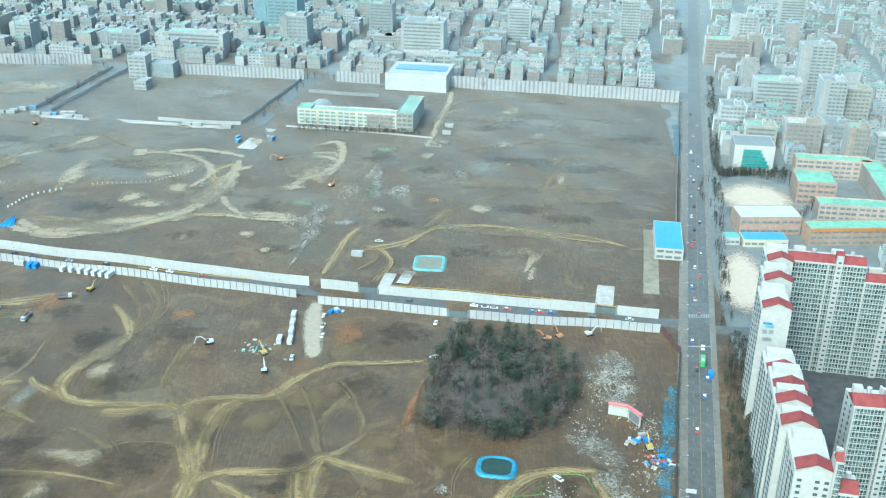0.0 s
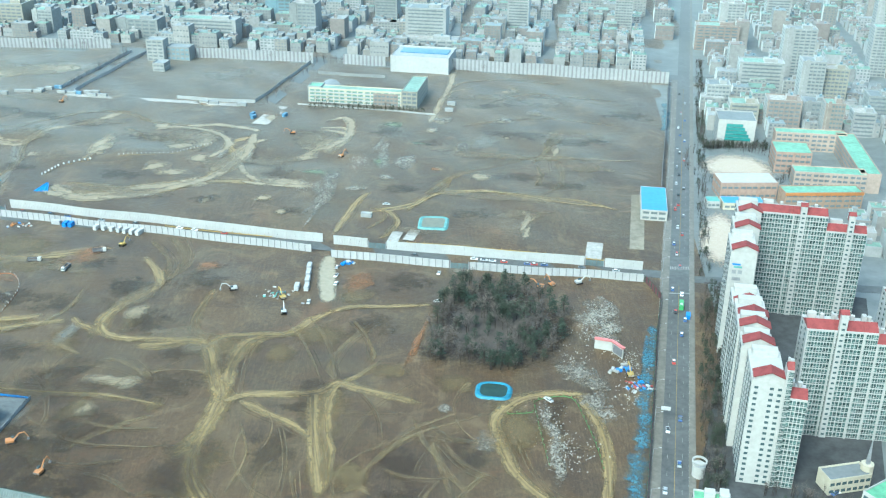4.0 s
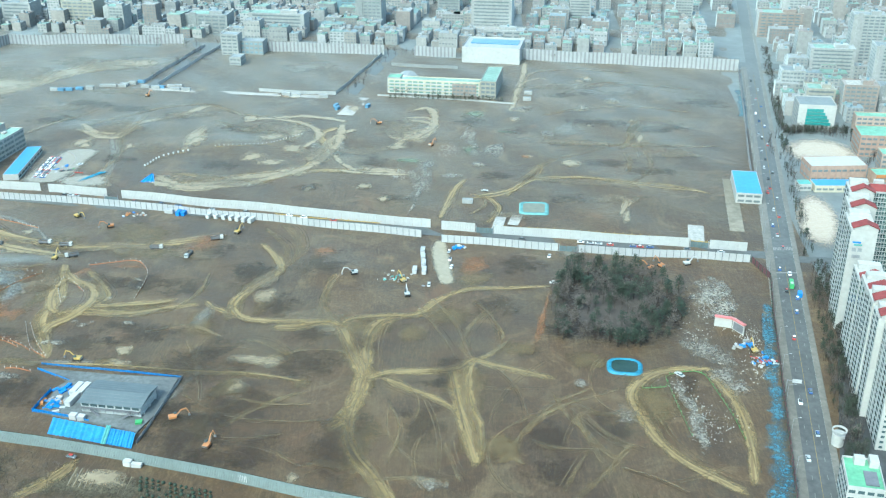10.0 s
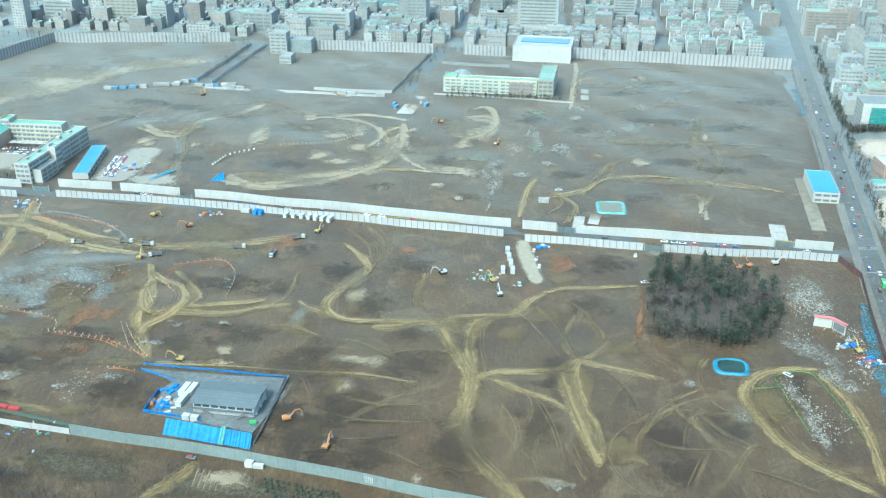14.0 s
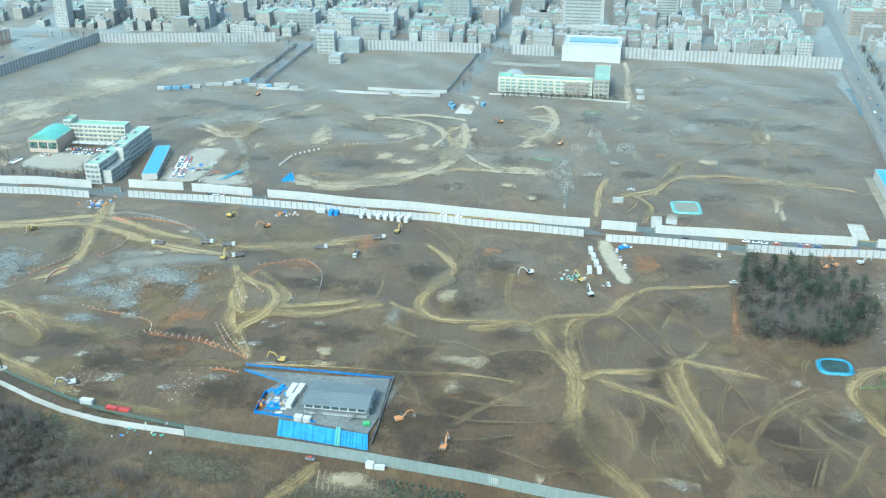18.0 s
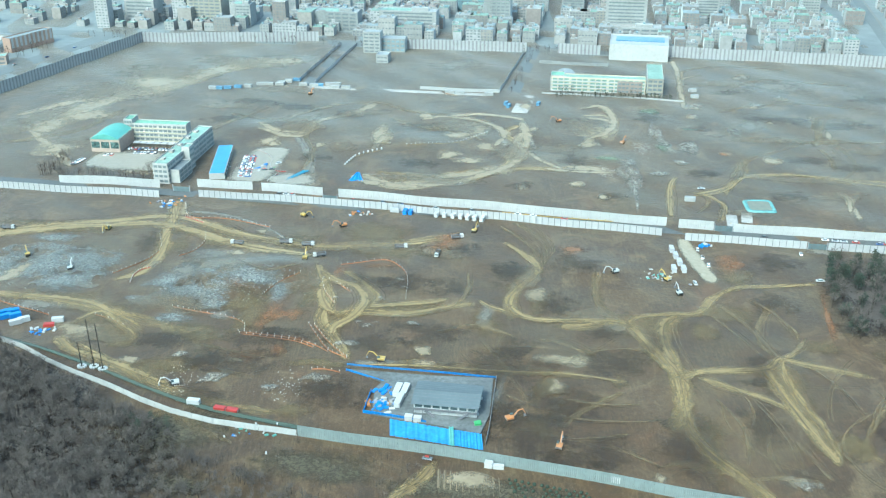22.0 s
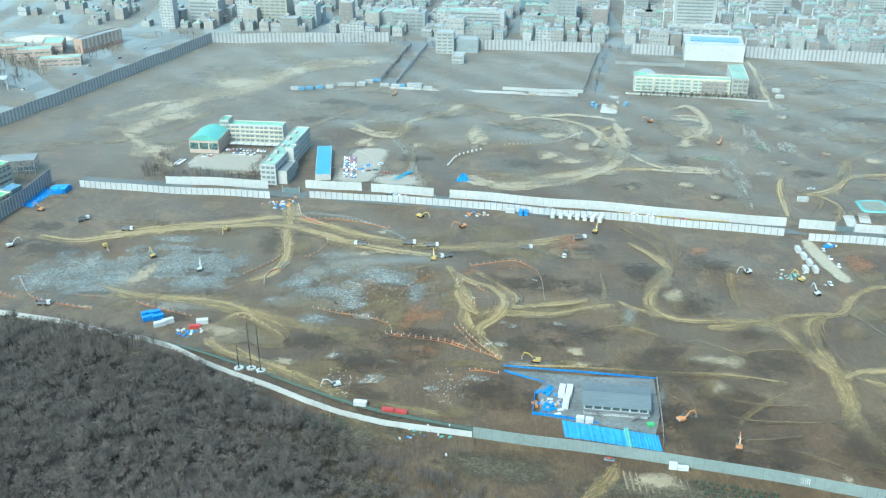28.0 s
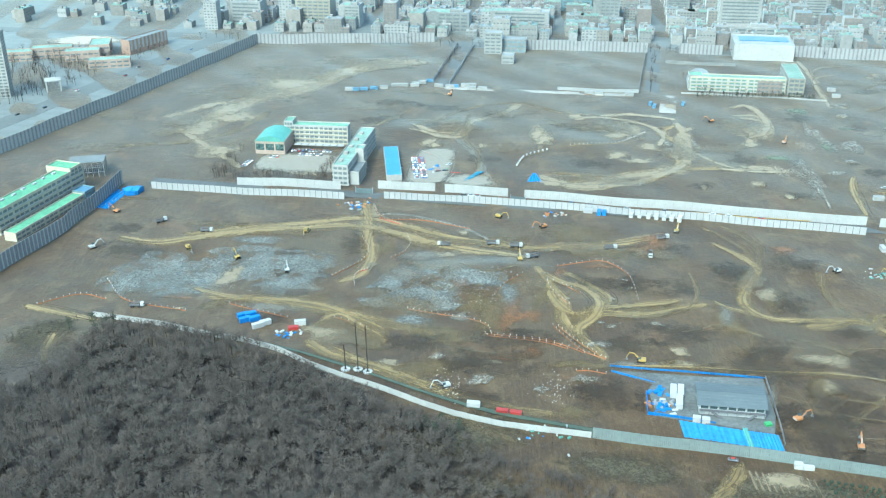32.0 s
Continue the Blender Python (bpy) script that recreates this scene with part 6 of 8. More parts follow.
SIZES = ((9, 10, 2), (11, 9, 3), (10, 12, 3), (13, 11, 4), (12, 10, 2), (16, 12, 4), (20, 13, 5), (14, 12, 5), (24, 14, 4), (18, 16, 7), (11, 11, 3), (15, 14, 10))
WEIGHTS = (5, 6, 6, 5, 4, 3, 1.6, 2, 1.2, 0.7, 5, 0.5)
KINDS = {}
KEEP = [(118, 262, 268, 492), (160, 490, 262, 625), (190, 595, 350, 752), (215, 725, 262, 775)]


def free(x, y, r):
    return not any(ax - r < x < bx + r and ay - r < y < by + r for ax, ay, bx, by in KEEP)


c9, s9 = math.cos(radians(-9)), math.sin(radians(-9))
plots = []
for j in range(-36, 30):
    for i in range(-56, 62):
        u, v = i * 15.5 + random.uniform(-2, 2), j * 17.5 + random.uniform(-2, 2)
        if i % 7 == 0 or j % 6 == 0:
            continue
        x, y = u * c9 - v * s9, 985 + u * s9 + v * c9
        fence_y = 948 - 0.1485 * x
        north = fence_y + 42 < y < 1450 and -900 < x < 560 + (y - 1000) * 0.25
        east = x > road_x(y, 24) and 300 < y < 1450 and x < 330 + 0.42 * (y - 350)
        if not (north or east) or abs(x - road_x(y)) < 22 or abs(y - (972 - 0.1485 * x)) < 18:
            continue
        if x < -560 and random.random() < 0.75:
            continue
        if free(x, y, 9):
            k = random.choices(range(12), WEIGHTS)[0]
            plots.append((x, y, k, -9 + random.choice((0, 0, 90, 180)) + random.uniform(-3, 3)))
plots.sort(key=lambda q: math.hypot(q[0] - 120, q[1] - 100))
for x, y, k, deg in plots[:95]:
    m = pose(x, y, 0, 0, 0, deg)
    if k in KINDS:
        copy_thing(KINDS[k], m)
    else:
        KINDS[k] = house(*SIZES[k], False)
        KINDS[k].matrix_basis = m


def far_town(name, plots, label):
    """The town further off: bodies, roofs, stair heads and rows of windows in one mesh."""
    co, faces, mats = [], [], []
    f6 = np.array([(0, 3, 2, 1), (4, 5, 6, 7), (0, 1, 5, 4), (1, 2, 6, 5), (2, 3, 7, 6), (3, 0, 4, 7)])
    cube = np.array([(-.5, -.5, 0), (.5, -.5, 0), (.5, .5, 0), (-.5, .5, 0), (-.5, -.5, 1), (.5, -.5, 1), (.5, .5, 1), (-.5, .5, 1)])

    def add(x, y, a, cx, cy, z, sx, sy, sz, mi):
        v = cube * (sx, sy, sz) + (cx, cy, z)
        c, s = math.cos(a), math.sin(a)
        faces.append(f6 + 8 * len(co))
        co.append(np.stack([v[:, 0] * c - v[:, 1] * s + x, v[:, 0] * s + v[:, 1] * c + y, v[:, 2]], -1))
        mats.extend([mi] * 6)

    for x, y, k, deg in plots:
        w, d, fl = SIZES[k]
        a, h = radians(deg), fl * 3.1
        add(x, y, a, 0, 0, 0, w, d, h, 0)
        add(x, y, a, 0, 0, h + 0.01, w - 0.6, d - 0.6, 0.5, 1)
        add(x, y, a, w * random.uniform(-.25, .25), d * 0.2, h + 0.5, 3.4, 3.2, 2.7, 0)
        if random.random() < 0.6:
            add(x, y, a, -w * 0.25, -d * 0.2, h + 0.5, 1.8, 1.8, 1.6, 3)
        n = max(2, round(w / 3.6))
        for f in range(fl):
            for i in range(n):
                if random.random() < 0.9:
                    add(x, y, a, (i + 0.5) / n * w - w / 2, -d / 2, f * 3.1 + 1.0, w / n * 0.55, 0.2, 1.4, 2)
                    if abs(math.sin(a)) > 0.5 or f % 2:
                        add(x, y, a, (i + 0.5) / n * w - w / 2, d / 2, f * 3.1 + 1.0, w / n * 0.55, 0.2, 1.4, 2)
    me = bpy.data.meshes.new(name)
    me.from_pydata(np.concatenate(co).tolist(), [], np.concatenate(faces).tolist())
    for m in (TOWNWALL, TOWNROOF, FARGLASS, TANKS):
        me.materials.append(m)
    me.polygons.foreach_set("material_index", mats)
    return tagged(new(name, me), label, "town", "", "stuff")


far_town("far_town", plots[95:], "dense low town of flat-roofed buildings with green and grey roofs")
bm = bmesh.new()
for pts in ([(-548, 1040), (-1400, 1160), (-1400, 640), (-707, 640)], [(-1400, 1166), (-1400, 5000), (3000, 5000), (3000, 505), (1600, 715)], [(140, 262), (360, 262), (1600, 600), (1600, 705), (205, 912)]):
    bm.faces.new([bm.verts.new((x, y, 0.012)) for x, y in pts])
tagged(new("town_ground", mesh_of(bm, "town_ground", CITYGROUND)), "pale grey streets and yards of the town", "ground", "", "structure")

# ---- vehicles and machines ----


def bevelled(bm, w=0.08, seg=1):
    bmesh.ops.bevel(bm, geom=bm.edges[:], offset=w, segments=seg, affect="EDGES", clamp_overlap=True)
    return bm


def wheel_mesh(r, w):
    key = ("wheel", r, w)
    if key not in SHARED:
        bm = bmesh.new()
        tube(bm, (0, -w / 2, 0), (0, w / 2, 0), r, r, 10)
        SHARED[key] = mesh_of(bm, "wheel", RUBBER)
    return SHARED[key]


def car(label="small car parked on the ground", paint=None, l=4.5, w=1.85, wheels=False):
    """Body along x, with cabin glass, wheels and lamps."""
    bm = bmesh.new()
    box(bm, 0, 0, 0.28, l, w, 0.62, taper=0.96)
    bevelled(bm, 0.12)
    top = new("car", mesh_of(bm, "car", paint or CARPAINT))
    bm = bmesh.new()
    box(bm, -0.2, 0, 0.88, l * 0.56, w * 0.9, 0.5, taper=0.78)
    part("cabin", bm, GLASS, top)
    bm = bmesh.new()
    box(bm, -0.2, 0, 1.385, l * 0.4, w * 0.68, 0.06)
    part("car_roof", bm, paint or CARPAINT, top)
    if not wheels:
        bm = bmesh.new()
        box(bm, 0, 0, 0.02, l * 0.8, w * 0.86, 0.3)
        part("underbody", bm, RUBBER, top)
    for x in (-l * 0.31, l * 0.31) if wheels else ():
        for y in (-w / 2 + 0.1, w / 2 - 0.1):
            piece("wheel", wheel_mesh(0.32, 0.22), top, pose(x, y, 0.32))
    return tagged(top, label, "car", "cars")


def dump_truck(label="dump truck with a white cab and grey tipping bed"):
    top = thing("dump_truck", 0, 0, 0, 0, label, "truck", "dump trucks")
    bm = bmesh.new()
    box(bm, 3.1, 0, 0.8, 2.0, 2.4, 2.1, taper=0.93)
    bevelled(bm, 0.1)
    cab = part("cab", bm, WHITEEN, top)
    bm = bmesh.new()
    box(bm, 4.08, 0, 1.8, 0.1, 2.0, 0.8)
    part("windscreen", bm, GLASS, cab)
    bm = bmesh.new()
    box(bm, -1.0, 0, 1.2, 5.6, 2.5, 0.15)
    for y in (-1.2, 1.2):
        box(bm, -1.0, y, 1.35, 5.6, 0.1, 1.1)
    for x in (-3.75, 1.75):
        box(bm, x, 0, 1.35, 0.1, 2.3, 1.3)
    part("tipping_bed", bm, DARKPOST, top, "dark grey tipping bed")
    bm = bmesh.new()
    box(bm, -1.0, 0, 1.36, 5.3, 2.2, 0.7, taper=0.6)
    part("load", bm, PALE_LOAD, top)
    bm = bmesh.new()
    box(bm, 0, 0, 0.6, 7.6, 0.9, 0.3)
    part("chassis", bm, DARKPOST, top)
    for x in (2.9, 1.5, -1.6, -2.8):
        for y in (-1.05, 1.05):
            piece("wheel", wheel_mesh(0.5, 0.4), top, pose(x, y, 0.5))
    return top


def excavator(paint, label):
    """Crawler tracks, house, cab, boom, arm and bucket; the boom reaches along x."""
    top = thing("excavator", 0, 0, 0, 0, label, "excavator", "excavators")
    for y in (-1.2, 1.2):
        bm = bmesh.new()
        box(bm, 0, y, 0.02, 4.2, 0.6, 0.9)
        bevelled(bm, 0.25)
        part("crawler_track", bm, RUBBER, top)
    bm = bmesh.new()
    box(bm, -0.6, 0, 1.0, 3.6, 2.8, 1.2)
    bevelled(bm, 0.12)
    house_part = part("engine_house", bm, paint, top)
    bm = bmesh.new()
    box(bm, -2.0, 0, 1.1, 0.8, 2.7, 1.0)
    part("counterweight", bm, WHITEEN, house_part)
    bm = bmesh.new()
    box(bm, 0.7, 0.85, 1.3, 1.5, 0.95, 1.7, taper=0.9)
    part("cab", bm, GLASS, top)
    bm = bmesh.new()
    tube(bm, (0.9, -0.2, 1.8), (3.6, -0.2, 4.6), 0.3, 0.3, 4)
    tube(bm, (3.6, -0.2, 4.6), (5.9, -0.2, 4.7), 0.3, 0.22, 4)
    boom = part("boom", bm, paint, top)
    bm = bmesh.new()
    tube(bm, (5.6, -0.2, 5.1), (7.2, -0.2, 1.9), 0.26, 0.16, 4)
    arm = part("arm", bm, paint, top)
    bm = bmesh.new()
    box(bm, 6.9, -0.2, 0.9, 1.0, 1.1, 1.0, taper=0.6)
    part("bucket", bm, DARKPOST, arm, "dark worn digging bucket")
    bm = bmesh.new()
    tube(bm, (0.9, -0.6, 1.6), (3.0, -0.6, 3.6), 0.09, 0.09, 5)
    part("hydraulic_ram", bm, STEELGREY, boom)
    return top


def container(paint, label, l=6.0, w=2.45, h=2.6, group="containers"):
    bm = bmesh.new()
    box(bm, 0, 0, 0.06, l, w, h)
    top = new("container", mesh_of(bm, "container", paint))
    n = int(l / 0.6)
    bm = bmesh.new()
    for i in range(n):
        for s in (-1, 1):
            box(bm, (i + 0.5) / n * l - l / 2, s * (w / 2 + 0.03), 0.2, 0.2, 0.06, h - 0.3)
    tagged(part("wall_rib", bm, paint, top), kind="stuff")
    bm = bmesh.new()
    box(bm, l / 2 + 0.02, 0, 0.2, 0.06, w * 0.44, h - 0.5)
    door = part("container_door", bm, GREYSHEET, top)
    bm = bmesh.new()
    box(bm, l / 2 + 0.07, 0.1, 0.4, 0.05, 0.05, h - 0.9)
    part("lock_bar", bm, DARKPOST, door)
    bm = bmesh.new()
    box(bm, 0, 0, h + 0.062, l + 0.1, w + 0.1, 0.1)
    part("container_roof", bm, paint, top)
    return tagged(top, label, "container", group)


def put(ob, spots, deg=None, z=0.0):
    """ob at the first spot and copies at the rest; spots are x, y, turn."""
    for i, (x, y, a) in enumerate(spots):
        m = pose(x, y, hz(x, y) + z, 0, 0, a)
        if i:
            copy_thing(ob, m)
        else:
            ob.matrix_basis = m
    return ob


PALE_LOAD = plain("loose_brown_load", (0.14, 0.11, 0.08), 0.95, 0.1, var=0.4, scale=2)
A = AVENUE
put(dump_truck("dump truck with white cab waiting on the haul road"), [(-306, 515, 0), (-292, 512, 0), (-283, 497, 200), (-336, 514, 170)])
put(dump_truck("loaded dump truck on the haul road"), [(-234.6, 508.5, 5), (-200, 522, 15), (-212, 498, 260), (-504, 436, 0), (-487, 537, 0), (-520, 553, 40)])
OR, YE, WE = "orange crawler excavator digging in the soil", "yellow crawler excavator on the site", "white and orange crawler excavator on the site"
put(excavator(ORANGE, OR), [(-273, 540, 200), (-157, 306, 75), (-177, 327, 20), (65, 483, 160), (72, 486, 120), (-554, 570, 150), (-115, 752, 190), (-70, 700, 60), (-330, 830, 70)])
put(excavator(YELLOWEN, YE), [(-300, 557, 330), (-189, 533, 70), (-291, 491, 90), (102, 389, 95), (-461, 500, 120), (-423, 537, 260), (-239, 378, 170), (-80, 466, 120), (-493, 512, 300)])
put(excavator(WHITEEN, WE), [(-76.6, 448, 100), (88, 488, 20), (-336, 355, 200), (-428, 480, 100), (-552, 513, 40), (-109, 473, 200)])

put(container(WHITEEN, "white site container with pale blue roof beside the fence"), [(-213, 559, 70), (-207.6, 558.6, 70), (-202, 557, 70), (-197.2, 555.4, 70), (-192.6, 553.6, 70), (-188, 552, 70), (-183.4, 550, 70)])
put(container(GREYSHEET, "pale grey site container"), [(-241, 564, -12), (-69.8, 504.5, 88), (-69.2, 495.5, 88), (-68.6, 486.5, 88), (-68, 477.5, 88), (-73.6, 478, 88)])
put(container(BLUEEN, "blue site container beside the fence"), [(-234, 562, 80), (-230.5, 562, 80), (-444, 424, 30), (-440, 425, 30), (-442, 419, 30), (-437, 420, 30), (-556, 604, 10), (-552, 598, 10)])
put(container(WHITEEN, "white storage tent-like box on the rough ground"), [(-434, 412, 30), (-430.5, 415, 30), (-412, 414, 10), (-323, 339, -10)])
put(container(REDEN, "red container on the rough ground", 5.5, 2.4, 1.6), [(-415, 409, 10), (-310, 334.5, -14), (-304, 333, -14)])

# cars: on the avenue, by the ramp, in the yards
sedan = car("small car on the asphalt avenue", wheels=True)
lane = [(300, -3.1), (318, 2.6), (343, -2.8), (352, 2.7), (402, -1.0), (430, 2.7), (446, 4.4), (455, -0.9), (476, 2.5), (482, -2.9), (512, 1.0), (530, -1.1), (545, -3.0), (560, 2.0), (571, -1.0), (590, 2.6), (602, -3.0), (610, -1.0), (628, -1.1), (640, 2.5), (650, -2.9), (668, -1.0), (684, -2.9), (700, 2.5), (716, -1.1), (728, -3.0), (745, 2.5), (760, -1.0), (780, -2.9), (800, 2.6), (820, -1.0), (850, 2.5), (880, -2.9)]
put(sedan, [(road_x(y, o), y, A + (180 if o < 0 else 0)) for y, o in lane], z=0.12)
put(car("dark car parked on the concrete ramp", wheels=True), [(-53.6, 506, 80), (-53, 495, 80), (-52, 484, 80), (7, 499, 80)], z=0.2)
put(car("white van on the dirt track", WHITEEN, 5.2, 2.0), [(7, 463, 0), (-64.8, 461, 90), (60, 366, 130), (-30, 603, 0)], z=0.2)
spots = [(-467 + i * 2.6, 674 - 0.3 * i, 84) for i in range(3)] + [(-452 + i * 2.7, 687 - i * 0.3, 84) for i in range(12)] + [(-445 + i * 2.7, 677 - i * 0.3, 84) for i in range(7)] + [(-484 + i * 0.8, 652 + i * 2.8, 10) for i in range(5)]
put(car("car parked in the school yard"), spots, z=0.2)
spots = [(-355 + 5.4 * (i % 2) - 0.1 * i, 626 + 2.7 * (i // 2), 175) for i in range(34)] + [(-340, 640, 20), (-335, 642, 10), (-332, 655, 40)]
put(car("car parked in rows on the open lot"), spots, z=0.2)
put(car("car parked beside the white street fence"), [(x, 600 - 0.22 * (x + 320) - 6, -13) for x in (-322, -317.5, -313, -270, -250, -238, -214, -190, -160, -150, -130)] + [(x, 531 - 0.16 * (x + 25) - 4, -9) for x in (-8, 28, 34, 39, 46, 60, 64, 70, 92, 112)], z=0.2)
put(car("car parked in the apartment yard"), [(172 + 3 * i, 300 + 2 * i, 40) for i in range(4)] + [(215 + 2 * i, 345 + 5 * i, 70) for i in range(6)] + [(205 + 2.7 * i, 425, 85) for i in range(8)] + [(126 + 3.1 * i, 262 + 2.2 * i, 38) for i in range(7)] + [(122 + 1.1 * i, 292 - 5 * i, 78) for i in range(5)], z=0.15)
put(car("dark car on the lower lane"), [(-214, 298, -15)], z=0.2)
bus = thing("bus", road_x(461, 2.2), 461, 0.12, A, "bright green village bus on the avenue", "bus")
bm = bmesh.new()
box(bm, 0, 0, 0.4, 8.6, 2.4, 2.5, taper=0.97)
part("bus_body", bevelled(bm, 0.15), GREENEN, bus)
bm = bmesh.new()
for s in (-1, 1):
    box(bm, 0, s * 1.2, 1.6, 7.6, 0.06, 0.9)
part("bus_window", bm, GLASS, bus)
bm = bmesh.new()
box(bm, -1.5, 0, 2.91, 2.2, 1.4, 0.25)
part("roof_unit", bm, WHITEEN, bus)
for x in (-2.7, 2.9):
    for y in (-1.1, 1.1):
        piece("wheel", wheel_mesh(0.45, 0.3), bus, pose(x, y, 0.42))
put(container(BLUEEN, "blue box truck body on the avenue", 4.5, 2.2, 2.4, "trucks"), [(road_x(449, 6), 449, A)], z=0.12)

# ---- avenue: markings, lamps, verge ----


def mark(x, y, deg, l, w, m, label, group):
    bm = bmesh.new()
    box(bm, 0, 0, 0, l, w, 0.012)
    ob = new("road_marking", mesh_of(bm, "road_marking", m))
    ob.matrix_basis = pose(x, y, 0.124, 0, 0, deg)
    return tagged(ob, label, "road marking", group, "structure")


for o, m, w in ((0.7, YELLOW, 0.2),):
    for y0, y1 in ((170, 488), (528, 900)):
        x0, x1 = road_x(y0, o), road_x(y1, o)
        mark((x0 + x1) / 2, (y0 + y1) / 2, A, math.hypot(x1 - x0, y1 - y0), w, m, "yellow centre line on asphalt", "centre lines")
dash = mark(road_x(300, -2.6), 300, A, 3.2, 0.13, PAINT, "white lane dash on asphalt", "lane dashes")
for o in (-2.6, 3.9):
    for y in range(180, 700, 12):
        if not 486 < y < 530 and (y, o) != (300, -2.6):
            copy_thing(dash, pose(road_x(y, o), y, 0.124, 0, 0, A))
bar = mark(road_x(511, -4.4), 511, A, 4.2, 0.5, PAINT, "white zebra bar on asphalt", "zebra crossing")
for i in range(1, 13):
    copy_thing(bar, pose(road_x(511, -4.4 + i * 0.95), 511, 0.124, 0, 0, A))
for i in range(12):
    copy_thing(bar, pose(road_x(478, -4.4 + i * 0.95), 478, 0.124, 0, 0, A + 90) @ Matrix.Diagonal((0.3, 2.0, 1, 1)))


def street_lamp():
    top = thing("street_lamp", 0, 0, 0, 0, "grey steel street lamp with one arm over the avenue", "street lamp", "street lamps")
    bm = bmesh.new()
    tube(bm, (0, 0, 0), (0, 0, 9), 0.11, 0.07, 6)
    part("pole", bm, STEELGREY, top)
    bm = bmesh.new()
    tube(bm, (0, 0, 8.9), (2.6, 0, 9.6), 0.05, 0.04, 5)
    arm = part("arm", bm, STEELGREY, top)
    bm = bmesh.new()
    box(bm, 2.9, 0, 9.5, 0.9, 0.35, 0.16)
    part("lamp_head", bm, WHITEEN, arm)
    return top


put(street_lamp(), [(road_x(y, -9.2), y, 0) for y in range(290, 900, 27)], z=0.2)
gan = thing("sign_gantry", road_x(352, -9), 352, 0.2, A - 90, "steel gantry with a pale road sign over the lanes", "road sign")
bm = bmesh.new()
tube(bm, (0, 0, 0), (0, 0, 7), 0.16, 0.14, 6)
tube(bm, (0, 0, 6.6), (6.5, 0, 6.6), 0.1, 0.08, 6)
mast = part("mast", bm, STEELGREY, gan)
bm = bmesh.new()
box(bm, 4.4, 0, 5.6, 4.2, 0.12, 2.0)
part("sign_board", bm, GREYSHEET, mast)

# ---- netted bank beside the avenue ----
ribbon("netted_bank", [(122, 440, 6), (117, 415, 9), (109, 385, 10), (101, 345, 11), (93, 312, 13), (86, 280, 15), (78, 240, 15)], CYANNET_LAY, "ragged bright blue netting pegged over a bank", "netting", "", 0.5)
ribbon("netted_bank", [(118, 432, 4), (111, 400, 5), (103, 370, 4)], CYANNET_LAY, "ragged bright blue netting pegged over a bank", "netting", "", 0.7)
ribbon("netted_bank", [(206, 850, 8), (198, 800, 10), (190, 770, 8)], CYANNET_LAY, "ragged faded blue netting over a bank", "netting", "", 0.5)


def basin(name, x, y, rx, ry, deg, rim, label, power=0.6, water=WATER):
    """A lined basin: raised rim, sloping sides, water."""
    top = thing(name, x, y, hz(x, y), deg, label, "basin")
    bm = bmesh.new()
    n = 28
    rings = []
    for k, (s, z) in enumerate(((1.12, 0.05), (1.0, 1.1), (0.9, 1.0), (0.62, 0.35))):
        rings.append([bm.verts.new((rx * s * math.copysign(abs(math.cos(a)) ** power, math.cos(a)), ry * s * math.copysign(abs(math.sin(a)) ** power, math.sin(a)), z + 0.12 * math.sin(5 * a + k))) for a in (2 * math.pi * i / n for i in range(n))])
    for a, b in zip(rings, rings[1:]):
        for i in range(n):
            bm.faces.new((a[i], a[(i + 1) % n], b[(i + 1) % n], b[i]))
    part("lining", bm, rim, top)
    bm = bmesh.new()
    ring = [2 * math.pi * i / n for i in range(n)]
    bm.faces.new([bm.verts.new((rx * 0.82 * math.copysign(abs(math.cos(a)) ** power, math.cos(a)), ry * 0.8 * math.copysign(abs(math.sin(a)) ** power, math.sin(a)), 0.85)) for a in ring])
    part("water", bm, water, top)
    return top


basin("lined_basin", 34.5, 373.5, 8.0, 7.0, -8, BLUETARP_PALE, "water basin lined with blue sheet")
basin("lined_basin", 2.5, 573.5, 9.0, 9.6, -4, TEALPALE, "square settling pond with a teal sheet rim", 0.28, SILTY)

# ---- rods, fences and barriers ----


def dotted(pts, label, m=MESHORANGE, post_m=WHITEEN, h=0.4, bay=3.2, w=0.0, cap=0.36):
    """A sagging mesh barrier on capped posts."""
    x0, y0 = pts[0]
    top = thing("mesh_barrier", x0, y0, 0, 0, label, "barrier", "mesh barriers")
    line = spline([(x, y, 1) for x, y in pts], bay)
    bm = bmesh.new()
    for a, b in zip(line, line[1:]):
        za, zb = hz(a.x, a.y) + 0.1, hz(b.x, b.y) + 0.1
        vs = [bm.verts.new(v) for v in ((a.x - x0, a.y - y0 - w, za), (b.x - x0, b.y - y0 - w, zb), (b.x - x0, b.y - y0, zb + h), (a.x - x0, a.y - y0, za + h))]
        bm.faces.new(vs)
    part("mesh", bm, m, top)
    bm = bmesh.new()
    for p in line:
        box(bm, p.x - x0, p.y - y0, hz(p.x, p.y) + 0.1, 0.12, 0.12, 1.0)
        box(bm, p.x - x0, p.y - y0, hz(p.x, p.y) + 1.1, cap, cap, cap)
    tagged(part("barrier_post", bm, post_m, top), kind="stuff")
    return top


OB = "orange mesh barrier on white-capped posts over bare soil"
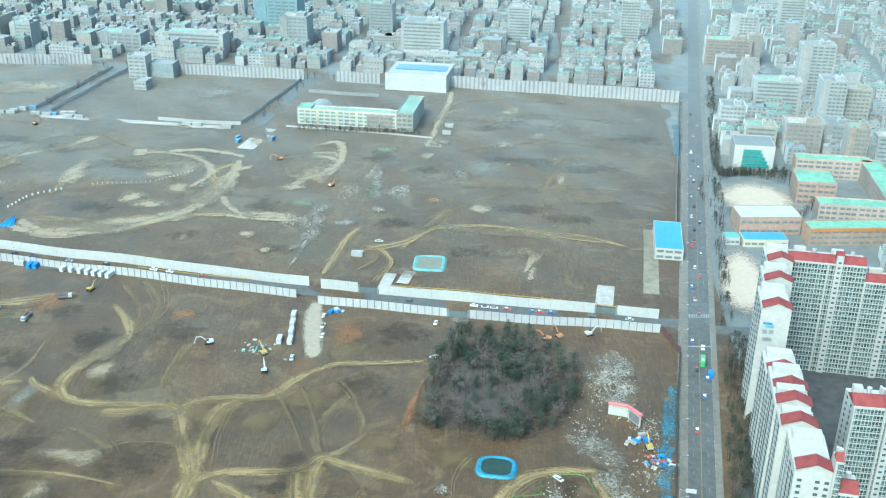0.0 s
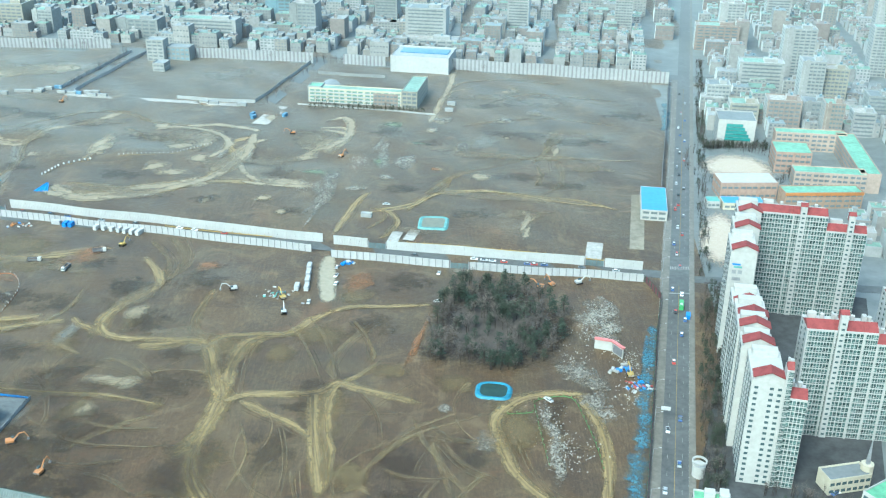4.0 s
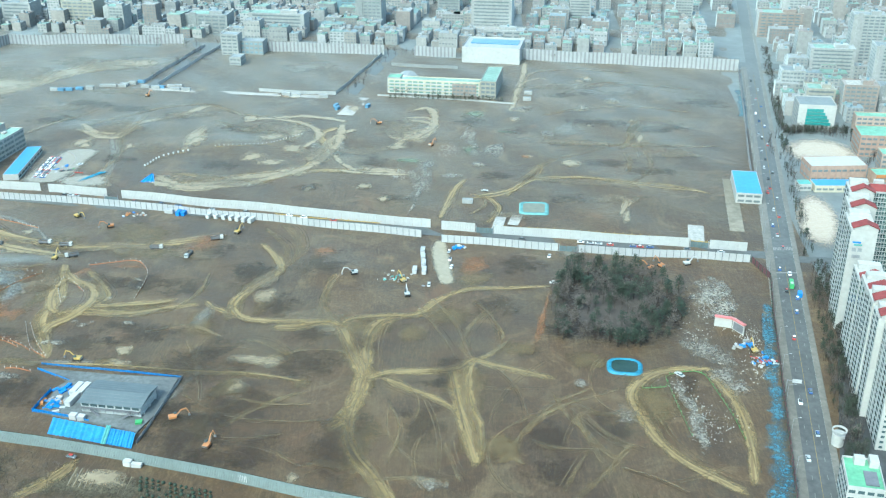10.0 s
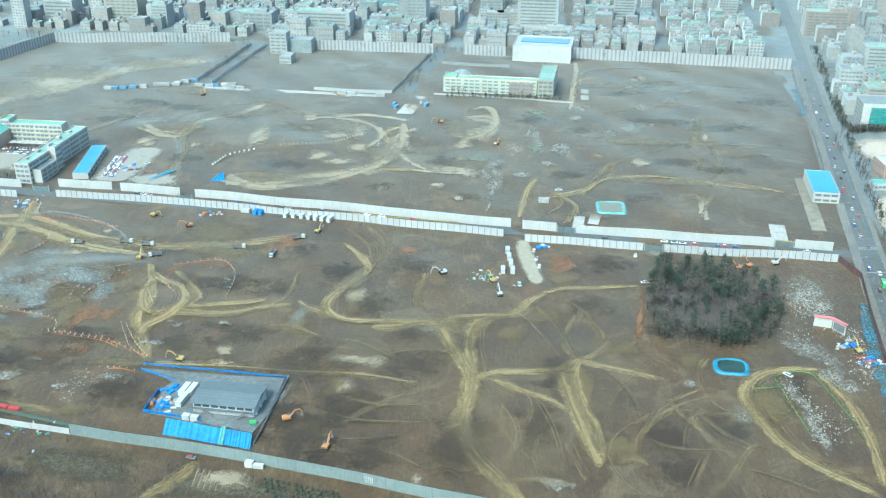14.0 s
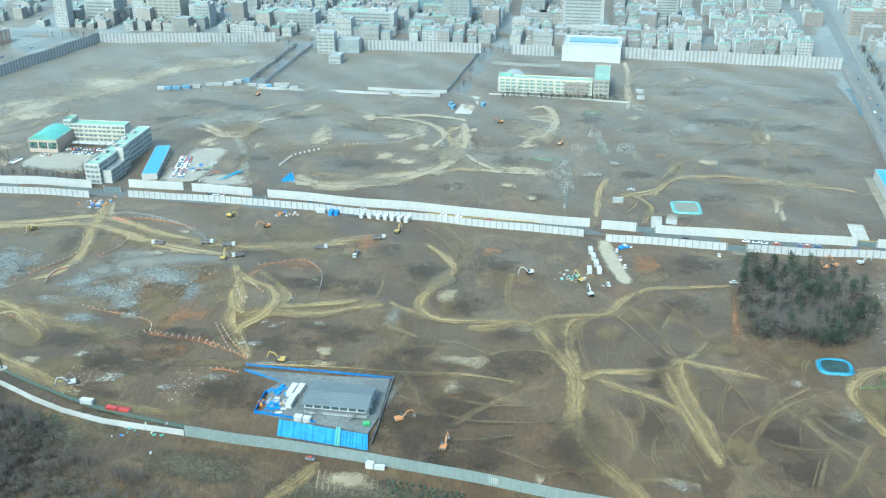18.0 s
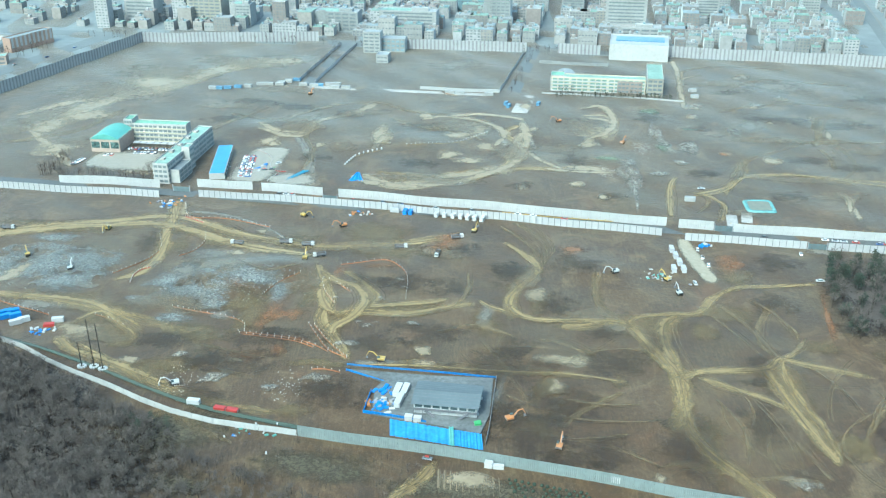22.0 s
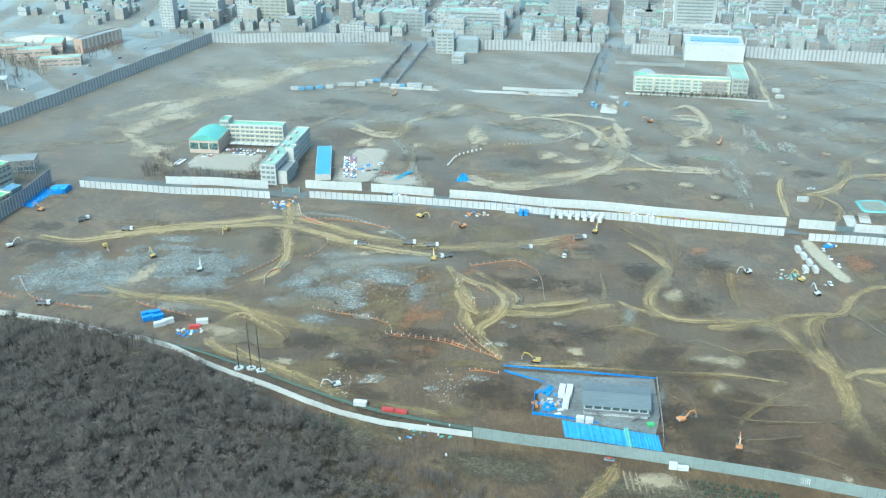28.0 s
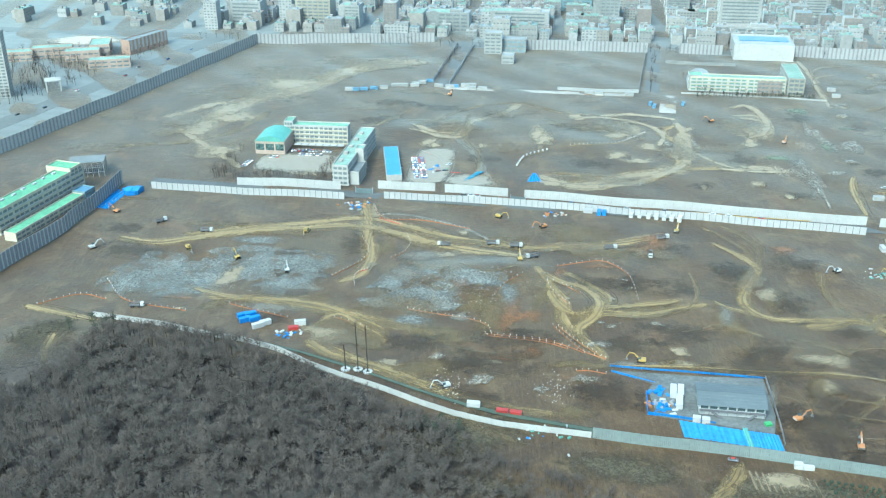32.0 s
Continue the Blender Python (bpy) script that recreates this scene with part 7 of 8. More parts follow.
for pts in ([(-356, 433), (-343, 429), (-325, 423), (-317, 418), (-313, 413), (-312, 407)], [(-315, 406), (-299, 402), (-284, 398), (-273, 392), (-266, 386)], [(-314, 404), (-299, 400), (-284, 396), (-274, 390)],
            [(-279, 414), (-273, 401), (-266, 388), (-256, 380)], [(-276, 413), (-268, 398), (-260, 386), (-256, 381)], [(-260, 450), (-269, 461), (-277, 466), (-275, 452), (-268, 436)],
            [(-269, 486), (-254, 490), (-242, 491), (-234, 482), (-229, 468), (-229, 443)], [(-291, 471), (-300, 462), (-306, 452), (-308, 447)], [(-272, 369), (-266, 369), (-258, 366)],
            [(-359, 530), (-357, 517), (-361, 504), (-368, 497)], [(-387, 526), (-382, 509), (-384, 497), (-393, 483), (-401, 473)], [(-454, 440), (-443, 434), (-431, 428), (-420, 422)],
            [(-395, 423), (-387, 419), (-377, 412)], [(-530, 470), (-516, 448), (-500, 438), (-476, 430)], [(-560, 440), (-540, 452), (-524, 446)], [(-590, 520), (-575, 560), (-560, 590)], [(-383, 578), (-375, 556), (-350, 552), (-320, 540)]):
    dotted(pts, OB, w=0.2)
dotted([(-282, 651), (-276, 668), (-267, 676), (-257, 682)], "row of large white drums along a haul track", YELLOWEN, WHITEEN, 0.15, 3.4, 0.0, 1.1)
dotted([(-238, 691), (-215, 694), (-196, 701), (-175, 723)], "row of small white drums along a haul track", YELLOWEN, WHITEEN, 0.15, 3.0, 0.0, 0.6)
dotted([(-352, 684), (-343, 674), (-338, 663), (-337, 648), (-332, 640), (-324, 638)], "red and white water barriers round a yard", REDEN, WHITEEN, 0.6, 2.0)
dotted([(-334, 617), (-331, 627), (-329, 634)], "red and white water barriers round a yard", REDEN, WHITEEN, 0.6, 2.0)
dotted([(-387, 460), (-388, 470), (-386, 478), (-381, 482)], "red and white water barriers round a pit", REDEN, WHITEEN, 0.6, 2.0)
dotted([(-378, 556), (-371, 551), (-364, 546)], "red and white water barriers by the gate", REDEN, WHITEEN, 0.6, 2.0)
dotted([(53, 364), (54, 342), (56, 316)], "low green mesh fence round a debris heap", MESHGREEN, MESHGREEN, 0.5, 4.0)
dotted([(40, 354), (52, 356), (53, 364), (59, 368), (71, 368), (75, 352), (78, 332), (79, 314)], "low green mesh fence round a debris heap", MESHGREEN, MESHGREEN, 0.5, 4.0)
dotted([(-170, 562), (-120, 552), (-72, 545)], "yellow rope barrier behind the street fence", YELLOWEN, YELLOWEN, 0.5, 5.0)
dotted([(-24, 544), (30, 536), (90, 524), (120, 517)], "yellow rope barrier behind the street fence", YELLOWEN, YELLOWEN, 0.5, 5.0)


def pile_rod(x, y, h):
    top = thing("drill_mast", x, y, hz(x, y), 0, "tall thin dark drill mast on a white sack base", "drill mast", "drill masts")
    bm = bmesh.new()
    tube(bm, (0, 0, 0.5), (-0.4, 0.2, h), 0.3, 0.24, 6)
    part("mast", bm, RUBBER, top)
    for i in range(9):
        a = i * 0.7
        piece("sack", unit(WHITEEN), top, place(math.cos(a) * 1.7, math.sin(a) * 1.5, 0.05, 1.2, 0.9, 0.8, math.degrees(a)))


for x, y, h in ((-384.2, 368, 14), (-378.2, 368, 27), (-373.3, 366, 25.5)):
    pile_rod(x, y, h)

# ---- site office yard ----
bm = bmesh.new()
edge = [(-240, 330.5), (-222, 325.5), (-206, 321), (-191, 316), (-186.5, 330), (-183.5, 361), (-211, 363), (-254, 369), (-237, 357.5), (-240, 352)]
low, high = [[bm.verts.new((x, y, z)) for x, y in edge] for z in (-0.5, 0.75)]
bm.faces.new(high)
for i in range(len(edge)):
    k = (i + 1) % len(edge)
    bm.faces.new((low[i], low[k], high[k], high[i]))
tagged(new("gravel_yard", mesh_of(bm, "gravel_yard", YARDGREY)), "grey gravel yard round the site office", "gravel yard", "", "structure")
fence("blue_screen", [(-255, 373), (-225, 369), (-182, 362)], 1.2, 3, BLUETARP, BLUEEN, "low blue sheet screen with white capped posts", 4, group="blue screens")
fence("blue_screen", [(-255, 368), (-236, 358)], 1.2, 3, BLUETARP, BLUEEN, "low blue sheet screen beside the gravel lane", 4, group="blue screens")
fence("blue_screen", [(-241.6, 349), (-244, 332), (-225, 327), (-215, 324)], 1.8, 3, BLUETARP, BLUEEN, "low blue sheet screen round stored material", 4, group="blue screens")
fence("wire_fence", [(-182, 362), (-187, 320), (-189, 308)], 2.0, 4, STEELGREY, DARKPOST, "grey wire fence at the yard's side", 3, group="wire fences")


def slope_sheet(name, corners, material, label, nx=24, ny=8):
    """A creased sheet over a bank; corners are x, y, z, counter-clockwise."""
    bm = bmesh.new()
    a, b, c, d = [Vector(v) for v in corners]
    rows = []
    for j in range(ny + 1):
        row = []
        for i in range(nx + 1):
            s, t = i / nx, j / ny
            p = a.lerp(b, s).lerp(d.lerp(c, s), t)
            p.z += 0.22 * math.sin(i * 2.4) + 0.15 * noise.noise((p.x * 0.5, p.y * 0.5, 0))
            row.append(bm.verts.new(p))
        rows.append(row)
    for j in range(ny):
        for i in range(nx):
            bm.faces.new((rows[j][i], rows[j][i + 1], rows[j + 1][i + 1], rows[j + 1][i]))
    return tagged(new(name, mesh_of(bm, name, material)), label, "tarpaulin", "tarpaulins")


slope_sheet("tarpaulin", [(-231, 315, 0.2), (-204, 308, 0.2), (-204.5, 317, 2.2), (-231.5, 325, 2.2)], BLUETARP_BRIGHT, "bright blue tarpaulin pegged over a bank")
slope_sheet("tarpaulin", [(-203, 308, 0.2), (-190, 304.5, 0.2), (-190.5, 313.5, 2.2), (-203.5, 317, 2.2)], BLUETARP_BRIGHT, "bright blue tarpaulin pegged over a bank")
slope_sheet("tarpaulin", [(-204.6, 307.6, 0.5), (-202.4, 307, 0.5), (-202.8, 318, 2.7), (-205, 318.4, 2.7)], TEALROOF, "narrow teal tarpaulin strip over the bank", 4, 8)
slope_sheet("tarpaulin", [(-572, 577, 0.4), (-562, 574, 0.4), (-556, 600, 0.4), (-566, 613, 0.4)], BLUETARP, "blue tarpaulin spread beside the tall barrier", 10, 10)
slope_sheet("tarpaulin", [(-334, 604, 0.4), (-326, 612, 0.4), (-306, 640, 0.4), (-312, 640, 0.4)], BLUETARP_PALE, "pale blue sheet edging a graded yard", 6, 12)
slope_sheet("tarpaulin", [(-277, 620, 0.3), (-266, 618, 0.3), (-270, 632, 2.2), (-272, 632, 2.0)], BLUETARP, "blue tarpaulin over a small heap", 8, 6)
for x, y in ((-553.5, 602.5), (-548.5, 603)):
    tent = thing("tarpaulin_shed", x, y, hz(x, y), -12, "blue tarpaulin shed at the end of the tall barrier", "tarpaulin shed", "tarpaulin sheds")
    bm = bmesh.new()
    box(bm, 0, 0, 0, 4.8, 9, 3.2)
    part("side_sheet", bm, BLUETARP, tent)
    bm = bmesh.new()
    gable(bm, 0, 0, 3.22, 4.8, 9, 1.2, 0.2)
    part("roof_sheet", bm, BLUETARP_BRIGHT, tent)
put(container(WHITEEN, "white office container beside the grey-roofed office", 9.0, 2.8, 3.0), [(-229, 349, 78), (-225.5, 349, 78), (-228, 340, 78)])
put(container(WHITEEN, "small white cabin at the top of the bank", 3.4, 2.6, 2.4), [(-223, 327, -12), (-219, 326, -12), (-188, 293, -14)])
put(container(GREENEN, "small green tank on the gravel", 3.0, 2.4, 1.8), [(-192, 323, 10)])
random.seed(31)


def heap_of(name, x, y, n, spread, mats_, size, label, group):
    """A loose heap of stored things, each piece a part."""
    top = thing(name, x, y, hz(x, y) + 0.1, 0, label, "material heap", group)
    for i in range(n):
        m = random.choice(mats_)
        a = random.uniform(0, 180)
        s = size * random.uniform(0.5, 1.3)
        piece("bale", unit(m), top, place(random.gauss(0, spread), random.gauss(0, spread * 0.7), 0, s * 1.6, s * 0.8, s * random.uniform(0.3, 0.7), a))
    return top


heap_of("stored_material", -235, 338, 46, 4.0, [BLUETARP, BLUETARP, BLUEEN, WHITEEN, STEELGREY, ORANGE, CONCRETE], 1.5, "heap of blue covered building material and white bags", "stored material")
heap_of("stored_material", -236, 351, 12, 2.4, [BLUETARP, BLUEEN], 1.8, "heap of blue covered building material", "stored material")
heap_of("stored_material", -47, 513, 12, 2.0, [BLUEEN, BLUETARP, WHITEEN], 1.6, "blue wrapped machine parts by the ramp", "stored material")
heap_of("scrap_heap", -84, 470, 26, 5.0, [WHITEEN, STEELGREY, CONCRETE, TEALROOF], 1.0, "scattered scrap metal and white bags", "scrap heaps")
heap_of("scrap_heap", 106, 380, 30, 4.0, [BLUEEN, WHITEEN, BLUETARP, REDEN, CONCRETE], 1.2, "scattered blue and white scrap beside the netting", "scrap heaps")
heap_of("scrap_heap", 99, 395, 14, 3.0, [BLUEEN, CONCRETE, WHITEEN], 1.6, "blue bundles lying on the soil", "scrap heaps")
heap_of("scrap_heap", -265, 560, 16, 4.0, [ORANGE, WHITEEN, CONCRETE, BLUEEN], 1.2, "crates and orange barriers at the wash gate", "scrap heaps")
heap_of("scrap_heap", -395, 578, 26, 6.0, [BLUETARP, WHITEEN, STEELGREY, ORANGE], 1.5, "blue bundles and white crates by the gate", "scrap heaps")
heap_of("scrap_heap", -345, 646, 24, 7.0, [BLUEEN, WHITEEN, GREENEN, CONCRETE], 1.5, "stored material on the open lot", "scrap heaps")
heap_of("scrap_heap", -417, 404, 16, 3.4, [BLUETARP, BLUEEN, WHITEEN], 1.3, "blue sheets lying on the soil", "scrap heaps")
heap_of("scrap_heap", -290, 316, 16, 6.0, [WHITEEN, BLUEEN, TEALROOF], 0.9, "white litter below the wall", "scrap heaps")
for x, y, n in ((94, 448, 150), (90, 432, 120), (104, 402, 90), (100, 372, 60), (-56, 690, 90), (-90, 640, 110), (72, 330, 24), (61, 338, 45), (63, 322, 40), (58, 352, 30), (76, 406, 50), (-282, 352, 40), (-335, 356, 40)):
    bm = bmesh.new()
    for i in range(n * 2):
        s = random.uniform(0.2, 0.68)
        box(bm, random.gauss(0, 4.5), random.gauss(0, 8), -0.35, s, s * random.uniform(0.5, 1), s * random.uniform(0.3, 0.7), random.uniform(0, 3), 0.7)
    ob = new("rubble", mesh_of(bm, "rubble", CONCRETE))
    ob.matrix_basis = pose(x, y, hz(x, y) + 0.5)
    tagged(ob, "loose blocks of broken concrete", "rubble", "", "stuff")
for x, y, n in ((-480, 478, 420), (-440, 486, 420), (-335, 452, 260), (-318, 466, 160)):
    bm = bmesh.new()
    for i in range(n):
        s = random.uniform(0.35, 0.9)
        px, py = random.gauss(0, 15), random.gauss(0, 10)
        box(bm, px, py, hz(x + px, y + py) - hz(x, y) - 0.1, s, s * random.uniform(0.6, 1), s * random.uniform(0.3, 0.7), random.uniform(0, 3), 0.65)
    ob = new("boulders", mesh_of(bm, "boulders", ROCKBLUE))
    ob.matrix_basis = pose(x, y, hz(x, y) + 0.1)
    tagged(ob, "blue-grey blasted boulders", "boulders", "", "stuff")

# hoarding left standing on the demolition ground
ho = thing("hoarding", 92, 414, hz(92, 414), -18, "white wall remnant with red cap and dark screen", "hoarding")
bm = bmesh.new()
box(bm, 0, 0, 0, 9, 0.5, 5.5)
part("white_panel", bm, WHITEWALL, ho)
bm = bmesh.new()
box(bm, 0, 0, 5.5, 9.4, 1.6, 0.9)
box(bm, 8.0, -3.0, 5.5, 8.6, 1.6, 0.9, radians(-40))
part("red_cap", bm, PINKCAP, ho)
bm = bmesh.new()
box(bm, 8.0, -3.2, 0, 8.0, 0.5, 5.5, radians(-40))
part("frame_panel", bm, WHITEWALL, ho)
bm = bmesh.new()
box(bm, 7.85, -3.5, 0.6, 6.6, 0.2, 4.2, radians(-40))
part("dark_screen", bm, DARKPOST, ho)
for x, y, l in ((-24, 548, 22), (-13, 554, 16)):
    strip("concrete_apron", x, y - l / 2, x + 4, y + l / 2, 7, 0.1, 0.12, CONCRETE, "pale concrete apron at the second gate", "apron")
strip("concrete_apron", 100.5, 522, 105, 546, 10, 0.1, 0.12, CONCRETE, "pale concrete apron behind the street fence", "apron")
for x, y, w, deg in ((-31.5, 533, 11, -9), (-391, 600, 12, -8), (-286, 584, 10, -12), (19, 506, 11, -8), (100, 512, 11, -9)):
    g = thing("site_gate", x, y, hz(x, y), deg, "grey steel sliding gate between fence runs", "gate", "site gates")
    bm = bmesh.new()
    for i in range(5):
        box(bm, -w / 2 + (i + 0.5) * w / 5, 0, 0.2, w / 5 - 0.12, 0.12, 3.6)
    part("gate_leaf", bm, DARKGATE, g)
    for s in (-1, 1):
        bm = bmesh.new()
        box(bm, s * w / 2, 0, 0, 0.5, 0.5, 5.0)
        part("gate_post", bm, STEELGREY, g)
sg = thing("fence_sign", -138.5, 281.6, 1.2, -17, "white notice board on the lower fence", "sign")
bm = bmesh.new()
box(bm, 0, 0, 0, 8, 0.12, 3.2)
part("board", bm, WHITEEN, sg)
for i in range(3):
    bm = bmesh.new()
    box(bm, 0, -0.08, 0.6 + 0.8 * i, 6.0 - i, 0.05, 0.3)
    part("text_bar", bm, STEELGREY, sg)

# ---- east side of the avenue ----
patch("sand_yard", 229, 684, 33, 36, SAND, "pale sandy school yard", "school yard", deg=-10, rough=0.05)
patch("sand_yard", 186, 555, 16, 52, SAND, "pale sandy sports ground", "sports ground", deg=-12, rough=0.05)
b1 = thing("school_gym", 201, 622, 0, 2, "pinkish brick school gymnasium with a white roof", "gymnasium")
block(b1, 20, 10, 40, 20, 12, BRICK, WHITEWALL, 2, 8, FARGLASS, "SW", parapet=0.4)
b2 = thing("low_shed", 199, 603, 0, 0, "low building with a bright blue roof", "shed")
block(b2, 14, 6, 28, 12, 5, CREAM, BLUEROOF, 1, 6, FARGLASS, "S", parapet=0.1)
b2 = thing("low_shed", 189, 606, 0, 0, "small building with a teal roof", "shed")
block(b2, 4, 4, 9, 9, 5, WHITEWALL, TEALROOF, 1, 2, FARGLASS, "S", parapet=0.1)
b3 = thing("school", 258, 640, 0, -8, "pale brick school with green roofs round a court", "school building")
block(b3, 24, 7, 50, 14, 14, BRICKPALE, GREENROOF, 4, 12, FARGLASS, "SW", wh=1.6)
block(b3, 52, 50, 14, 92, 14, BRICKPALE, GREENROOF, 4, 4, FARGLASS, "W", wh=1.6)
block(b3, 26, 96, 54, 12, 14, BRICKPALE, GREENROOF, 4, 12, FARGLASS, "S", wh=1.6)
block(b3, 4, 48, 26, 26, 16, BRICK, GREENROOF, 4, 5, FARGLASS, "SW", wh=1.6)
b4 = thing("office_building", 241, 606, 0, 3, "orange brick building with a green roof", "building")
block(b4, 27, 7, 54, 14, 11, ORANGEWALL, GREENROOF, 3, 12, FARGLASS, "S", wh=1.5)
bm = bmesh.new()
box(bm, 27, -0.2, 9.6, 54.4, 0.3, 2.2)
part("fascia", bm, ORANGE, b4, "orange painted fascia")
b5 = thing("office_building", 226, 737, 0, -8, "white building with a stepped green glass front", "office building")
block(b5, 14, 13, 29, 26, 21, WHITEWALL, GREYROOF, 6, 5, FARGLASS, "W", wh=1.5)
for f in range(5):
    bm = bmesh.new()
    box(bm, 15.5 + f * -0.8, -0.3, 5 + 2.8 * f, 20 - 1.8 * f, 0.5, 2.4)
    part("glass_front", bm, TEALGLASS, b5)
random.seed(41)
for x, y, w, d, h, fl, m in ((247, 832, 20, 20, 25, 7, FARWHITE), (262, 800, 24, 20, 18, 5, FARCREAM), (292, 790, 28, 20, 24, 7, FARBRICK), (322, 800, 20, 20, 20, 5, FARGREY), (330, 842, 20, 22, 44, 14, FARWHITE), (352, 846, 22, 18, 36, 11, FARCREAM), (318, 748, 15, 18, 34, 10, FARBRICK),
                             (352, 770, 18, 18, 20, 6, FARWHITE), (375, 800, 20, 22, 26, 8, FARGREY), (300, 890, 40, 20, 30, 9, FARWHITE), (345, 930, 30, 18, 52, 17, FARWHITE), (-12, 1065, 44, 26, 40, 11, FARWHITE), (-8, 1040, 60, 20, 12, 3, FARWHITE), (-150, 1110, 30, 24, 34, 9, FARGREY), (-250, 1078, 64, 20, 22, 6, FARWHITE),
                             (-330, 1085, 50, 22, 20, 5, FARGREY), (-480, 1110, 40, 26, 30, 8, FARCREAM), (-440, 1105, 24, 20, 24, 7, FARWHITE), (90, 1120, 24, 20, 44, 14, FARWHITE), (210, 1130, 20, 20, 50, 16, FARWHITE), (300, 1060, 46, 22, 26, 8, FARBRICK), (318, 1076, 26, 16, 46, 15, FARWHITE), (400, 1180, 28, 20, 56, 18, FARWHITE),
                             (-60, 1150, 26, 20, 40, 12, FARGREY), (-180, 1190, 50, 30, 36, 9, TEALWALL), (-560, 1130, 36, 24, 24, 6, FARWHITE), (440, 960, 26, 18, 48, 16, FARWHITE), (480, 1060, 26, 18, 54, 18, FARWHITE)):
    style = random.randrange(3)
    t = thing("mid_rise_building", x, y, 0, -9, ("mid-rise flat-roofed building with ribbon windows", "mid-rise building with a grid of windows and a roof house", "mid-rise building with grouped windows and a blank stair tower")[style], "building", "mid-rise buildings")
    bm = bmesh.new()
    box(bm, 0, 0, 0, w, d, h)
    part("wall", bm, m, t)
    bm = bmesh.new()
    box(bm, w * 0.2, 0, h, w * 0.3, d * 0.4, 3.4)
    part("roof_house", bm, m, t)
    bm = bmesh.new()
    for sx, sy, cx, cy in ((w, 0.4, 0, d / 2 - 0.2), (w, 0.4, 0, -d / 2 + 0.2), (0.4, d - 0.8, w / 2 - 0.2, 0), (0.4, d - 0.8, -w / 2 + 0.2, 0)):
        box(bm, cx, cy, h, sx, sy, 1.1)
    part("parapet", bm, m, t)
    if style == 2:
        bm = bmesh.new()
        box(bm, -w * 0.3, -d / 2, 0, w * 0.16, 1.2, h + 2.6)
        part("stair_tower", bm, m, t)
    bm = bmesh.new()
    box(bm, -w * 0.18, 0, h + 0.004, w * 0.44, d * 0.8, 0.3)
    part("roof", bm, random.choice((GREENROOF_PALE, GREYROOF, CONCRETE)), t)
    bm = bmesh.new()
    tube(bm, (w * 0.2, 0, h + 3.4), (w * 0.2, 0, h + 5.2), 1.2, 1.2, 8)
    part("water_tank", bm, TANKS, t)
    fh = h / fl
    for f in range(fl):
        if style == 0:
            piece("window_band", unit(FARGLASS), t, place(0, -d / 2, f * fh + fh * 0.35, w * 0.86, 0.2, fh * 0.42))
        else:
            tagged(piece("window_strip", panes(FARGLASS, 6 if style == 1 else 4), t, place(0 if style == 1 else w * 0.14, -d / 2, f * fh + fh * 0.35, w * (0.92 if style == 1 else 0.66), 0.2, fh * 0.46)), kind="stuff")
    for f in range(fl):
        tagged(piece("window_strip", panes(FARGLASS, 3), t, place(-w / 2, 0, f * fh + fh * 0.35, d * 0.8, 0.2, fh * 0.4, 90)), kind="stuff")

# buildings at the foot of the flats
n1 = thing("green_roof_building", 104, 264, 0, -12, "white three-storey building with a bright green roof", "building")
block(n1, 7.5, 10, 14, 20, 14, WHITEWALL, GREENROOF_BRIGHT, 4, 4, GLASS, "SW", wh=1.4)
bm = bmesh.new()
box(bm, 10, 7, 14.2, 5, 9, 0.5)
part("solar_panel", bm, DARKPOST, n1)
bm = bmesh.new()
box(bm, 6.5, 17, 14.1, 4, 3.5, 3)
box(bm, 12, 17, 14.1, 3.5, 5, 3.2)
part("roof_house", bm, WHITEWALL, n1)
n2 = thing("green_roof_building", 171, 276, 0, 33, "large building with a bright green roof", "building")
block(n2, 24, -13, 48, 26, 20, WHITEWALL, GREENROOF_BRIGHT, 6, 12, GLASS, "SW", wh=1.5)
ch = thing("church", 168.5, 299, 0, 13, "small grey-roofed church with a round turret and spire", "church")
block(ch, 9.5, 4.5, 19, 9, 7, CREAM, GREYROOF, 2, 7, GLASS, "S", wh=1.4)
bm = bmesh.new()
tube(bm, (19.5, 4.5, 0), (19.5, 4.5, 10), 2.6, 2.6, 16)
part("turret", bm, CREAM, ch)
bm = bmesh.new()
tube(bm, (19.5, 4.5, 10), (19.5, 4.5, 22), 1.0, 0.1, 8)
part("spire", bm, STEELGREY, ch)
tk = thing("water_tower", 118, 311, 0, 0, "round white concrete tank with an open ring top", "tank")
bm = bmesh.new()
tube(bm, (0, 0, 0), (0, 0, 6), 2.6, 2.8, 18)
part("drum", bm, WHITEWALL, tk)
bm = bmesh.new()
for i in range(18):
    a = i * math.pi / 9
    box(bm, 2.9 * math.cos(a), 2.9 * math.sin(a), 7.2, 1.05, 0.5, 0.9, a + math.pi / 2)
part("ring", bm, WHITEWALL, tk)

# sign marks on the end wall of the big block
mk = thing("wall_sign", 149.8, 412.3, 45, -11, "blue emblem and grey letter bars on the end wall", "sign")
for i, (x, z, w, h, m) in enumerate(((3.4, 5.2, 4.0, 1.0, BLUEEN), (4.2, 3.8, 4.0, 1.0, TEALROOF), (2.6, 0.6, 2.0, 2.0, STEELGREY), (5.4, 0.6, 2.0, 2.0, STEELGREY), (4.0, -3.0, 4.0, 1.8, STEELGREY))):
    bm = bmesh.new()
    box(bm, x, -0.12, z, w, 0.1, h)
    part("sign_bar", bm, m, mk)

ribbon("school_yard", [(-476, 664, 44), (-442, 660, 50), (-408, 655, 44)], YARD, "dusty pale school yard", "school yard")
ribbon("car_park", [(-350, 616, 36), (-345, 652, 38), (-340, 690, 34)], YARD, "dusty grey open car park", "car park")
